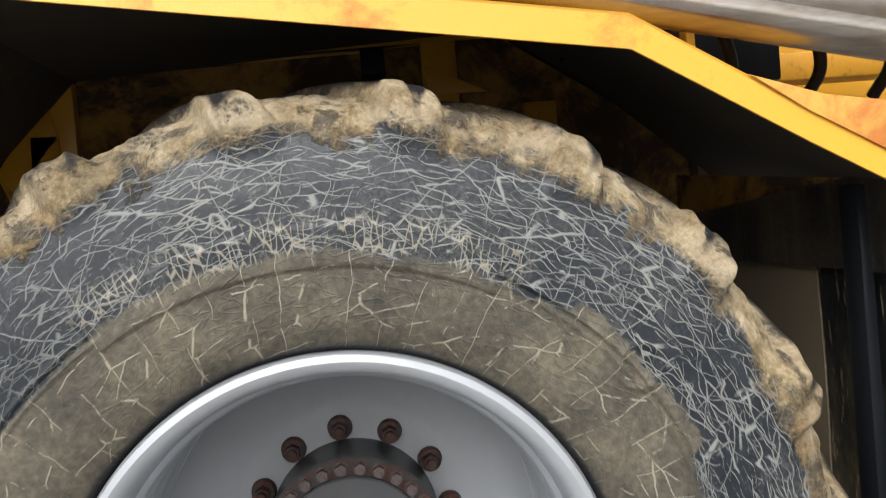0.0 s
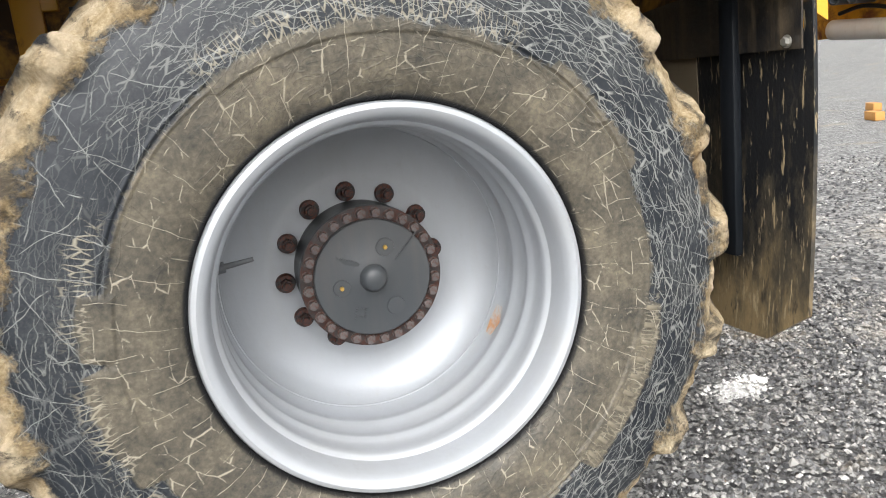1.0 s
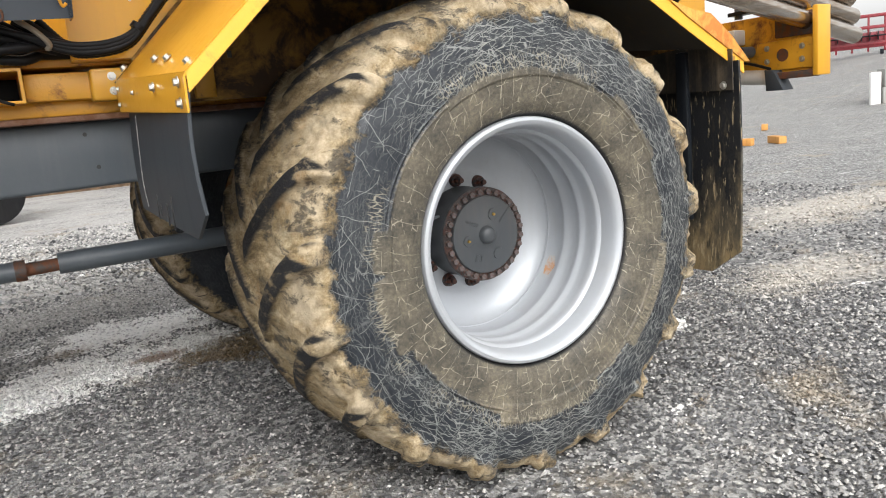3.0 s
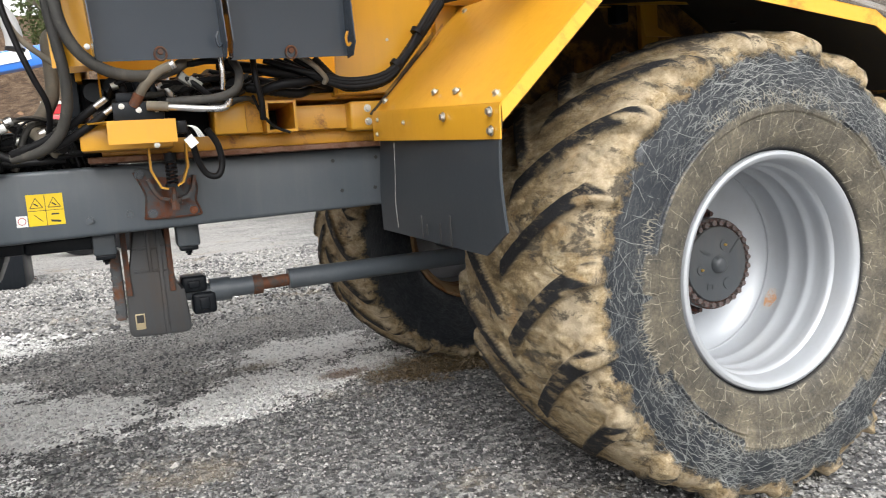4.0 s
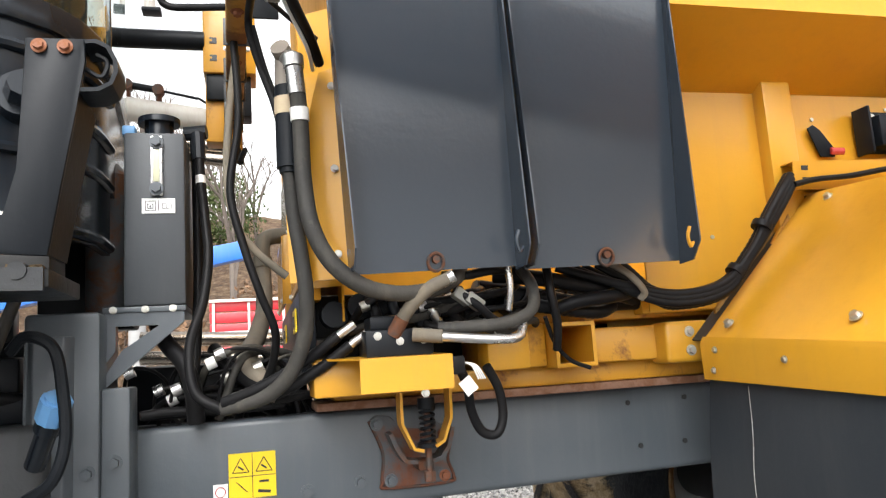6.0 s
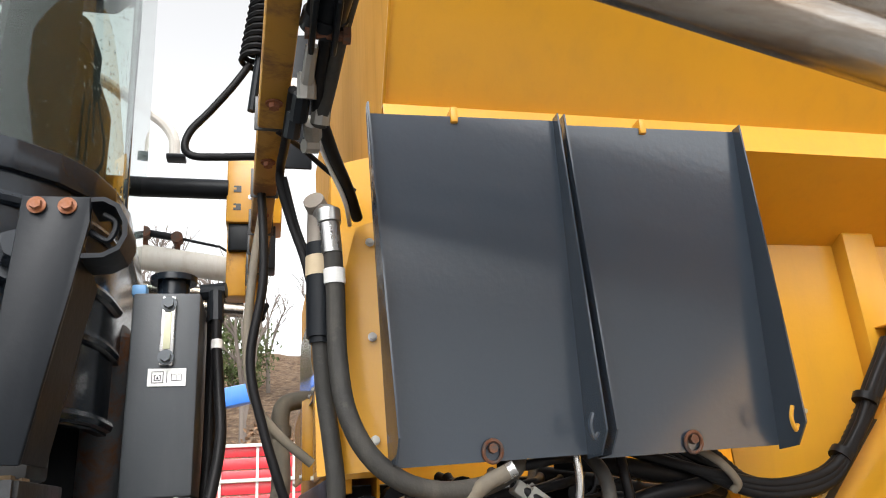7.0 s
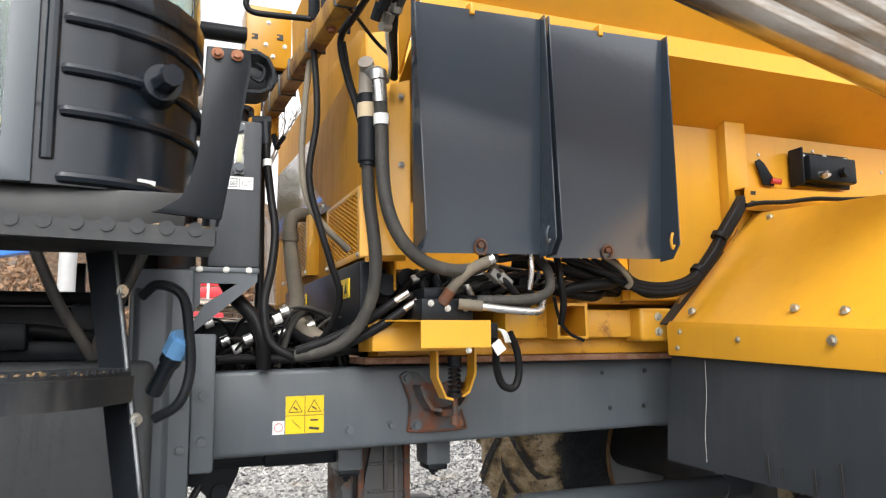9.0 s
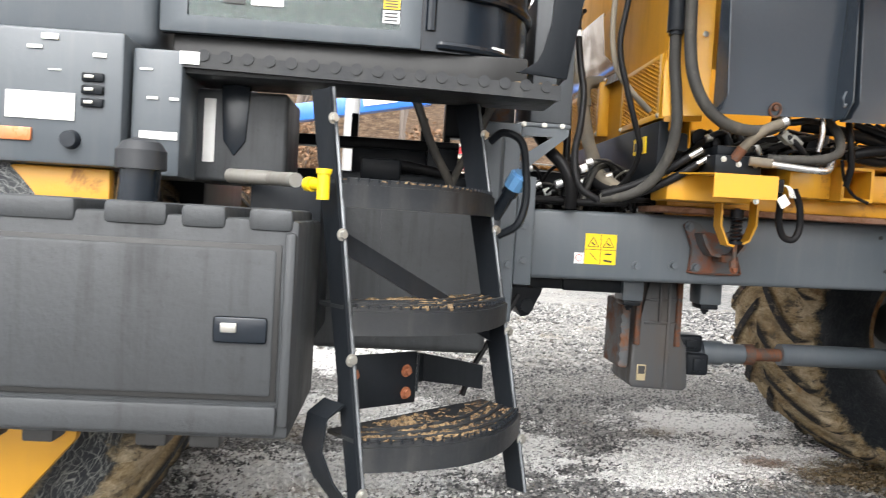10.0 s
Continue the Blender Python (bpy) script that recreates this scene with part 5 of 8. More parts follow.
# valve block on the bar
bm = bmesh.new()
box(bm, -0.455, -0.445, 0.99, 1.06, 2.09, 2.245, 0.004)
box(bm, -0.45, -0.13, 1.045, 1.06, 2.10, 2.243, 0.006)
box(bm, -0.42, -0.16, 0.985, 1.05, 2.11, 2.215, 0.008)
valve = part("valve_block", bm, BLACKSTEEL, truck, "black hydraulic valve block on a plate")
for x, z in ((-0.39, 2.225), (-0.27, 2.232), (-0.15, 2.228)):
    put("bolt", BOLT_SMALL, valve, facing((x, 1.045, z), FRONT))
bm = bmesh.new()
rod(bm, (-0.37, 0.985, 2.135), (-0.37, 0.95, 2.13), 0.013, 8)
part("fitting", bm, BRIGHTPIPE, valve)
bm = bmesh.new()
rod(bm, (-0.25, 0.99, 2.15), (-0.25, 0.955, 2.15), 0.020, 14)
part("fitting", bm, BLACKSTEEL, valve)
bm = bmesh.new()
prism(bm, [(-0.637, 1.06, 2.185), (-0.615, 1.06, 2.197), (-0.59, 1.06, 2.18), (-0.545, 1.06, 2.12), (-0.545, 1.06, 2.09), (-0.60, 1.06, 2.09)], (0, -0.006, 0), 0.002)
tab = part("sensor_tab", bm, BLACKSTEEL, truck, "black bent tab with a red plug")
bm = bmesh.new()
rod(bm, (-0.565, 1.05, 2.108), (-0.525, 1.04, 2.105), 0.012, 10)
part("plug", bm, REDINK, tab)

# ---- two black cover panels
def cover_panel(x0, x1):
    bm = bmesh.new()
    yt, yb, zt, zb = 0.782, 0.893, 2.475, 1.738
    sheet(bm, [[(x0, yt, zt), (x1, yt, zt + 0.010)], [(x0 + 0.042, yb, zb), (x1 + 0.036, yb, zb + 0.010)]], 0.003)
    fins = [(x1, x1 + 0.036, 0.028, 0.100), (x0, x0 + 0.042, 0.026, 0.100)]
    for xa, xb, wt, wb in fins:
        prism(bm, [(xa, yt, zt + 0.015), (xa, yt - wt, zt + 0.015), (xb + 0.004, yb - wb, zb + 0.05), (xb + 0.004, yb - wb * 0.6, zb + 0.004), (xb, yb, zb)], (0.004, 0, 0))
    p = part("cover_panel", bm, PANEL, truck, "satin black folded steel engine cover", 20)
    for xa, y, z in (((x0 + x1) / 2 - 0.02, yt - 0.004, zt - 0.004),):
        bm = bmesh.new()
        box(bm, xa - 0.008, xa + 0.008, y - 0.006, y + 0.03, z - 0.008, z + 0.03, 0.003)
        part("hook", bm, YELLOW_WORN, p)
    xr = x0 * 0.43 + x1 * 0.57 + 0.01
    bm = bmesh.new()
    tube(bm, [(xr + 0.020 * math.cos(a), yb - 0.012 - 0.004 * math.sin(a), 1.762 + 0.022 * math.sin(a)) for a in [k * math.pi / 6 for k in range(13)]], 0.0042, 7, 2)
    rod(bm, (xr, yb, 1.768), (xr, yb - 0.02, 1.768), 0.010, 8)
    part("latch_ring", bm, RUST, p, "rusty pull ring latch")
    bm = bmesh.new()
    tube(bm, [(x1 + 0.014, yb - 0.10, zb + 0.085), (x1 + 0.006, yb - 0.10, zb + 0.06), (x1 + 0.014, yb - 0.095, zb + 0.035), (x1 + 0.026, yb - 0.09, zb + 0.045)], 0.005, 6)
    part("hook", bm, YELLOW if x1 > -1.5 else PANEL, p)
    return p


cover_panel(-2.195, -1.762)
cover_panel(-1.745, -1.292)
# dark engine bay behind the hoses
bm = bmesh.new()
box(bm, -2.20, -1.10, 1.28, 2.4, 1.66, 1.72, 0.004)
box(bm, -2.15, -1.2, 1.45, 2.3, 1.43, 1.70, 0.02)
part("engine_block", bm, BLACKSTEEL, truck, "black oily engine block")
# yellow side strip and engine front with mesh grilles
bm = bmesh.new()
sheet(bm, [[(-2.20, 0.965, 2.28), (-2.292, 1.0, 1.91), (-2.288, 1.0, 1.735)], [(-2.14, 0.955, 2.30), (-2.14, 0.955, 1.90), (-2.145, 0.955, 1.74)]], 0.006)
strip = part("side_strip", bm, YELLOW, truck, "yellow narrow upright body panel")
for z in (1.80, 2.02, 2.24):
    put("bolt", BOLT_SMALL, strip, facing((-2.17, 0.953, z), FRONT))


def grille(parent, y0, y1, z0, z1, x):
    """Expanded-metal mesh in an opening."""
    bm = bmesh.new()
    ny, nz = 10, 13
    for i in range(ny + nz):
        for s in (1, -1):
            # diagonal bars clipped to the frame
            a = (0.0, (i - ny) / nz) if s == 1 else (0.0, i / nz)
            b = (1.0, i / nz) if s == 1 else (1.0, (i - ny) / nz)
            (u0, w0), (u1, w1) = a, b
            lo, hi = 0.0, 1.0
            d = w1 - w0
            if abs(d) > 1e-6:
                ta, tb = sorted(((0 - w0) / d, (1 - w0) / d))
                lo, hi = max(lo, ta), min(hi, tb)
            if hi - lo < 0.02:
                continue
            p = [(x, y0 + (y1 - y0) * (u0 + (u1 - u0) * t), z0 + (z1 - z0) * (w0 + d * t)) for t in (lo, hi)]
            rod(bm, p[0], p[1], 0.0045, 4)
    return part("mesh_grille", bm, YELLOW_WORN, parent, "yellow expanded-metal grille")


COWL = paint("dusty_yellow_cowl_paint", (0.56, 0.26, 0.014), 0.5, (0.24, 0.15, 0.07), 0.4, gloss=0.2)
bm = bmesh.new()
prism(bm, [(-2.225, 1.09, 1.70), (-2.225, 1.09, 2.50), (-2.215, 1.30, 2.60), (-2.22, 2.1, 2.63), (-2.225, 3.05, 2.62), (-2.225, 3.05, 1.70)], (0.02, 0, 0), 0.002)
cowl = part("engine_cowl", bm, COWL, truck, "dusty yellow folded engine cowl")
# raised facet of the cowl, with a returned edge
bm = bmesh.new()
prism(bm, [(-2.245, 1.10, 1.962), (-2.245, 1.10, 2.50), (-2.238, 1.24, 2.465), (-2.238, 2.06, 2.372), (-2.242, 1.98, 2.17), (-2.245, 1.60, 1.985)], (0.03, 0, 0), 0.003)
part("cowl_facet", bm, COWL, cowl)
bm = bmesh.new()
sheet(bm, [[(-2.245, 1.098, 1.73), (-2.245, 1.098, 2.30), (-2.235, 1.098, 2.50)], [(-2.13, 1.03, 1.73), (-2.13, 1.03, 2.30), (-2.13, 1.03, 2.50)]], 0.004)
part("cowl_side", bm, YELLOW, cowl)
# tinted panel that mirrors the yard
bm = bmesh.new()
prism(bm, [(-2.236, 1.64, 2.03), (-2.236, 2.0, 2.17), (-2.232, 2.08, 2.40), (-2.232, 3.0, 2.44), (-2.236, 3.0, 2.06)], (0.008, 0, 0), 0.001)
m_, n_, l_, p_ = node_mat("dark_polished_panel")
p_.inputs["Base Color"].default_value = rgb(0.30, 0.22, 0.15)
p_.inputs["Metallic"].default_value = 0.8
p_.inputs["Roughness"].default_value = 0.12
part("cowl_window", bm, m_, cowl, "shiny bronze-brown panel in the cowl that mirrors the yard")
# two stepped grille boxes
for y0, y1, z0, z1, xf in ((1.115, 1.60, 1.745, 1.985, -2.255), (1.90, 2.50, 1.765, 2.02, -2.272)):
    bm = bmesh.new()
    fw = 0.03
    for a0_, a1_, c0_, c1_ in ((y0, y0 + fw, z0, z1), (y1 - fw, y1, z0, z1), (y0 + fw, y1 - fw, z0, z0 + fw * 0.8), (y0 + fw, y1 - fw, z1 - fw * 0.6, z1)):
        box(bm, xf - 0.004, xf + 0.004, a0_, a1_, c0_, c1_, 0.001)
    prism(bm, [(xf, y0, z0), (xf, y0, z1), (-2.22, y0, z1 + 0.03), (-2.22, y0, z0)], (0, 0.004, 0), 0.001)
    prism(bm, [(xf, y0, z1), (xf, y1, z1), (-2.22, y1, z1 + 0.03), (-2.22, y0, z1 + 0.03)], (0, 0, -0.004), 0.0)
    gb = part("grille_box", bm, YELLOW, cowl, "yellow stepped box round a grille")
    bm = bmesh.new()
    box(bm, xf + 0.014, xf + 0.018, y0 + fw, y1 - fw, z0 + fw * 0.8, z1 - fw * 0.6, 0)
    part("grille_backing", bm, INK, gb)
    grille(gb, y0 + fw, y1 - fw, z0 + fw * 0.8, z1 - fw * 0.6, xf)
    for y in (y0 + 0.015, y1 - 0.02):
        put("bolt", BOLT_SMALL, gb, facing((xf - 0.004, y, z0 + 0.012), (-1, 0, 0)))
bm = bmesh.new()
sheet(bm, [[(-2.25, 1.60, 1.99), (-2.235, 1.60, 2.04)], [(-2.26, 2.48, 2.035), (-2.238, 2.48, 2.07)]], 0.004)
ledge = part("cowl_ledge", bm, RUSTYGREY, cowl)
for y in (1.7, 1.9, 2.1, 2.3):
    put("bolt", BOLT_SMALL, ledge, facing((-2.25, y, 2.02 + 0.04 * (y - 1.6)), (-1, 0, 0.3)))
bm = bmesh.new()
box(bm, -2.262, -2.22, 1.1, 2.5, 1.50, 1.735, 0.006)
under = part("cowl_base", bm, BLACKSTEEL, cowl)
for y in (1.22, 1.95):
    bm = bmesh.new()
    box(bm, -2.268, -2.263, y, y + 0.14, 1.625, 1.69, 0)
    st = part("sticker", bm, LABELYELLOW, under, "small yellow warning sticker")
    bm = bmesh.new()
    prism(bm, [(-2.270, y + 0.02, 1.64), (-2.270, y + 0.055, 1.64), (-2.270, y + 0.037, 1.675)], (0.001, 0, 0))
    part("pictogram", bm, INK, st)
    bm = bmesh.new()
    box(bm, -2.270, -2.268, y + 0.075, y + 0.125, 1.64, 1.672, 0)
    part("pictogram", bm, INK, st)
# accumulator / filter cylinder
bm = bmesh.new()
rod(bm, (-2.283, 0.935, 2.015), (-2.283, 0.935, 2.225), 0.031, 20)
rod(bm, (-2.283, 0.935, 2.002), (-2.283, 0.935, 2.016), 0.025, 16)
canister = part("filter_canister", bm, BLACKSTEEL, truck, "black filter canister with a tan label")
bm = bmesh.new()
rod(bm, (-2.283, 0.935, 2.222), (-2.283, 0.935, 2.300), 0.030, 20, 0.028)
rod(bm, (-2.283, 0.935, 2.300), (-2.300, 0.90, 2.318), 0.024, 12)
part("filter_head", bm, paint("dusty_cast_fitting", (0.25, 0.22, 0.19), 0.6, (0.3, 0.25, 0.2), 0.4, metal=0.3), canister)
bm = bmesh.new()
rod(bm, (-2.283, 0.935, 2.150), (-2.283, 0.935, 2.195), 0.0325, 20)
part("label_band", bm, paint("tan_label", (0.52, 0.42, 0.28), 0.6, (0.3, 0.2, 0.1), 0.2), canister)


# ---- hoses: each one a part
def hose(pts, r, mat=None, name="hose", label="", seg=10, ridge=0.0, steps=7):
    bm = bmesh.new()
    tube(bm, pts, r, seg, steps, ridge)
    return part(name, bm, mat or HOSE, truck, label, 50)


def band(p0, p1, r, mat=None, name="hose_fitting"):
    bm = bmesh.new()
    rod(bm, p0, p1, r, 12)
    return part(name, bm, mat or BRIGHTPIPE, truck)


hose([(-2.262, 0.872, 2.20), (-2.256, 0.880, 2.10), (-2.253, 0.875, 1.96), (-2.238, 0.865, 1.85), (-2.195, 0.865, 1.765), (-2.125, 0.875, 1.710), (-2.040, 0.895, 1.690), (-1.955, 0.915, 1.696), (-1.90, 0.935, 1.715), (-1.862, 0.955, 1.738), (-1.835, 1.03, 1.765)], 0.0205, HOSE, label="thick dusty black hydraulic hose")
band((-2.262, 0.872, 2.185), (-2.268, 0.868, 2.25), 0.022)
band((-2.268, 0.868, 2.25), (-2.270, 0.87, 2.28), 0.026)
band((-2.270, 0.87, 2.275), (-2.283, 0.915, 2.295), 0.020)
band((-2.257, 0.879, 2.118), (-2.258, 0.877, 2.150), 0.0232, WHITE, "white_band")
hose([(-2.283, 0.935, 2.005), (-2.275, 0.945, 1.90), (-2.262, 0.945, 1.80), (-2.252, 0.955, 1.70), (-2.258, 0.985, 1.60), (-2.295, 1.03, 1.51), (-2.36, 1.07, 1.458), (-2.46, 1.11, 1.435)], 0.0195, HOSE, label="thick dusty hydraulic hose")
hose([(-2.41, 1.20, 2.42), (-2.43, 1.18, 2.25), (-2.44, 1.16, 2.05), (-2.42, 1.14, 1.92), (-2.37, 1.12, 1.84), (-2.29, 1.13, 1.77)], 0.011, HOSETAN)
hose([(-2.415, 1.12, 2.45), (-2.405, 1.10, 2.20), (-2.43, 1.09, 2.0), (-2.40, 1.08, 1.85), (-2.36, 1.08, 1.72), (-2.325, 1.11, 1.62), (-2.34, 1.19, 1.52), (-2.40, 1.32, 1.42)], 0.011, HOSEBLACK)
hose([(-2.525, 1.37, 2.17), (-2.522, 1.36, 2.095), (-2.510, 1.34, 1.97), (-2.500, 1.30, 1.85), (-2.515, 1.26, 1.72), (-2.545, 1.20, 1.60), (-2.53, 1.16, 1.48), (-2.46, 1.14, 1.43)], 0.014, HOSEBLACK)
hose([(-2.538, 1.42, 2.18), (-2.536, 1.42, 2.00), (-2.535, 1.40, 1.80), (-2.54, 1.36, 1.62), (-2.55, 1.3, 1.44)], 0.015, HOSEBLACK)
band((-2.521, 1.358, 2.083), (-2.522, 1.361, 2.107), 0.0155, WHITE, "white_band")
band((-2.345, 1.905, 1.905), (-2.345, 1.905, 1.94), 0.035, HOSETAN, "hose_collar")
hose([(-2.21, 1.98, 2.03), (-2.27, 1.95, 2.03), (-2.325, 1.92, 2.015), (-2.345, 1.91, 1.98), (-2.345, 1.90, 1.88), (-2.345, 1.80, 1.74), (-2.37, 1.6, 1.64), (-2.40, 1.40, 1.55), (-2.32, 1.26, 1.46)], 0.030, HOSETAN)
hose([(-2.66, 1.42, 1.71), (-2.625, 1.33, 1.63), (-2.565, 1.27, 1.555), (-2.54, 1.24, 1.48), (-2.535, 1.26, 1.40)], 0.024, HOSEBLACK)
hose([(-2.68, 1.28, 1.425), (-2.6, 1.30, 1.43), (-2.45, 1.30, 1.425), (-2.3, 1.30, 1.43)], 0.013, HOSEBLACK)
hose([(-2.68, 1.33, 1.42), (-2.55, 1.33, 1.42), (-2.42, 1.33, 1.42)], 0.011, HOSEBLACK)
hose([(-2.5, 1.5, 1.60), (-2.4, 1.35, 1.50), (-2.3, 1.22, 1.47)], 0.022, HOSEBLACK)
hose([(-2.55, 1.6, 1.48), (-2.4, 1.5, 1.44), (-2.25, 1.4, 1.48)], 0.02, HOSEBLACK)
# tangle of small lines lying on the rail
tangle = random.Random(31)
for k in range(30):
    x0 = tangle.uniform(-2.75, -2.35)
    x1 = x0 + tangle.uniform(0.12, 0.38)
    y0, y1, yb = tangle.uniform(1.33, 1.6), tangle.uniform(1.33, 1.6), tangle.uniform(1.24, 1.5)
    z0, z1, zb = tangle.uniform(1.38, 1.43), tangle.uniform(1.38, 1.43), tangle.uniform(1.43, 1.58)
    hose([(x0, y0, z0), ((3 * x0 + x1) / 4, yb, zb), ((x0 + 3 * x1) / 4, (yb + y1) / 2, zb + tangle.uniform(-0.03, 0.03)), (x1, y1, z1)], tangle.choice((0.005, 0.007, 0.010, 0.013)), tangle.choice((HOSEBLACK, HOSEBLACK, HOSEBLACK, HOSE)))
    if k % 3 == 0:
        px, pz = (3 * x0 + x1) / 4, zb
        band((px - 0.01, yb - 0.005, pz - 0.006), (px + 0.014, yb - 0.005, pz + 0.004), 0.0165, tangle.choice((BRIGHTPIPE, WHITE, ZINC)))
for k in range(24):
    x0 = tangle.uniform(-2.15, -1.65)
    x1 = x0 + tangle.uniform(0.10, 0.30)
    y0, y1 = tangle.uniform(1.15, 1.25), tangle.uniform(1.15, 1.25)
    z0, z1, zb = tangle.uniform(1.60, 1.74), tangle.uniform(1.60, 1.75), tangle.uniform(1.59, 1.69)
    hose([(x0, y0, z0), ((3 * x0 + x1) / 4, 1.04, zb), ((x0 + 3 * x1) / 4, 1.06, zb + 0.02), (x1, y1, z1)], tangle.choice((0.005, 0.008, 0.011, 0.013)), tangle.choice((HOSEBLACK, HOSEBLACK, HOSE)))
    if k % 3 == 0:
        px = (3 * x0 + x1) / 4
        band((px - 0.01, 1.038, zb - 0.004), (px + 0.012, 1.038, zb + 0.003), 0.014, tangle.choice((BRIGHTPIPE, ZINC, WHITE)))
bm = bmesh.new()
box(bm, -2.76, -2.22, 1.55, 2.0, 1.38, 1.56, 0.02)
part("transmission_housing", bm, BLACKSTEEL, truck, "black transmission housing behind the hoses")
for z in (1.50, 1.60, 1.70):
    bm = bmesh.new()
    rod(bm, (-2.95, 3.18, z + 0.03), (-0.6, 3.18, z - 0.10), 0.036, 16)
    part("boom_tube", bm, STAINLESS, truck, "stained stainless steel boom tube")
# folded boom on the far side of the cab gap
bm = bmesh.new()
rod(bm, (-3.45, 2.75, 2.880), (-2.47, 2.75, 2.735), 0.058, 20)
beam = part("far_boom_beam", bm, FADEDWHITE, truck, "pale stained boom beam on the far side")
bm = bmesh.new()
rod(bm, (-2.95, 2.72, 2.915), (-2.80, 2.72, 2.890), 0.017, 12)
rod(bm, (-2.80, 2.72, 2.890), (-2.62, 2.72, 2.852), 0.007, 8)
part("cylinder", bm, BLACKSTEEL, beam)
for x, z in ((-2.94, 2.91), (-2.80, 2.887)):
    bm = bmesh.new()
    rod(bm, (x, 2.69, z), (x, 2.75, z), 0.026, 12)
    rod(bm, (x, 2.72, z), (x, 2.74, z - 0.06), 0.014, 10)
    part("pivot", bm, RUST, beam)
bm = bmesh.new()
tube(bm, [(-2.62, 2.72, 2.855), (-2.55, 2.72, 2.815), (-2.49, 2.72, 2.815), (-2.44, 2.72, 2.84)], 0.006, 7)
part("cable", bm, HOSEBLACK, beam)
for z, r in ((2.615, 0.032), (2.552, 0.032)):
    bm = bmesh.new()
    rod(bm, (-3.45, 2.75, z + 0.10), (-2.498, 2.75, z), r, 18)
    part("boom_tube", bm, STAINLESS, truck, "stained stainless steel boom tube")
# bent mirror arm on the far side of the cab
bm = bmesh.new()
tube(bm, [(-3.40, 2.75, 3.78), (-3.20, 3.0, 3.84), (-3.06, 3.2, 3.81), (-2.965, 3.2, 3.735), (-2.91, 3.2, 3.645), (-2.900, 3.2, 3.54)], 0.030, 10)
arm = part("far_mirror_arm", bm, FADEDWHITE, truck, "pale bent mirror arm on the far side of the cab")
bm = bmesh.new()
box(bm, -2.94, -2.84, 3.16, 3.24, 3.515, 3.54, 0.006)
part("end_clamp", bm, BLACKSTEEL, arm)
# braided pair running down to the rail
for k in range(2):
    hose([(-2.17 + 0.03 * k, 1.02, 1.60 - 0.025 * k), (-2.25 + 0.03 * k, 1.04, 1.545 - 0.025 * k), (-2.36 + 0.03 * k, 1.07, 1.485 - 0.02 * k), (-2.46, 1.10, 1.45)], 0.014, HOSEBLACK, ridge=0.0015, steps=14)
    band((-2.13 + 0.03 * k, 1.01, 1.628 - 0.025 * k), (-2.18 + 0.03 * k, 1.022, 1.594 - 0.025 * k), 0.011)
# manifold and its lines
bm = bmesh.new()
box(bm, -2.115, -1.945, 0.93, 1.07, 1.538, 1.605, 0.006)
box(bm, -2.10, -2.02, 0.95, 1.06, 1.605, 1.64, 0.006)
manifold = part("hydraulic_manifold", bm, BLACKSTEEL, truck, "black hydraulic manifold with rusty ports")
for x, z in ((-2.085, 1.59), (-2.03, 1.575), (-1.97, 1.575)):
    put("bolt", BOLT_SMALL, manifold, facing((x, 0.93, z), FRONT))
hose([(-2.03, 0.94, 1.615), (-2.00, 0.91, 1.66), (-1.955, 0.89, 1.70), (-1.91, 0.88, 1.72)], 0.017, HOSETAN, label="dusty hose with a crimped end")
band((-2.045, 0.94, 1.59), (-2.022, 0.925, 1.63), 0.019, RUST)
band((-1.925, 0.885, 1.712), (-1.895, 0.875, 1.728), 0.016)
hose([(-1.93, 0.93, 1.60), (-1.85, 0.90, 1.60), (-1.76, 0.89, 1.605), (-1.69, 0.90, 1.635), (-1.665, 0.95, 1.70), (-1.68, 1.0, 1.76)], 0.016, HOSE)
hose([(-1.98, 0.91, 1.585), (-1.90, 0.885, 1.575), (-1.80, 0.87, 1.565), (-1.74, 0.875, 1.568), (-1.715, 0.90, 1.60)], 0.012, BRIGHTPIPE, "steel_line", "bright steel hydraulic line")
band((-2.0, 0.915, 1.588), (-1.93, 0.893, 1.58), 0.017, HOSETAN)
hose([(-1.73, 0.95, 1.77), (-1.725, 0.95, 1.70), (-1.73, 0.96, 1.64)], 0.010, BRIGHTPIPE, "steel_line")
hose([(-1.90, 0.98, 1.74), (-1.84, 0.95, 1.735), (-1.78, 0.95, 1.745), (-1.70, 1.0, 1.75)], 0.012, HOSEBLACK)
hose([(-1.88, 0.95, 1.70), (-1.83, 0.93, 1.66), (-1.78, 0.95, 1.62), (-1.72, 1.0, 1.60)], 0.011, HOSEBLACK)
hose([(-1.60, 1.0, 1.76), (-1.60, 0.98, 1.68), (-1.585, 0.99, 1.60), (-1.58, 1.02, 1.53)], 0.012, HOSEBLACK)
hose([(-1.615, 1.0, 1.62), (-1.58, 1.03, 1.55), (-1.53, 1.05, 1.50), (-1.47, 1.055, 1.475)], 0.006, HOSEBLACK)
hose([(-1.57, 1.05, 1.64), (-1.50, 1.02, 1.66), (-1.40, 1.02, 1.67), (-1.33, 1.06, 1.68)], 0.020, HOSEBLACK)
hose([(-1.62, 1.08, 1.66), (-1.52, 1.06, 1.64), (-1.42, 1.07, 1.63), (-1.36, 1.1, 1.65)], 0.018, HOSEBLACK, ridge=0.002, steps=12)
bm = bmesh.new()
for x, y, z in ((-1.83, 0.94, 1.665), (-1.86, 0.945, 1.68)):
    obox(bm, pose(x, y, z, 0, 35, 10), 0.05, 0.03, 0.03, 0.004)
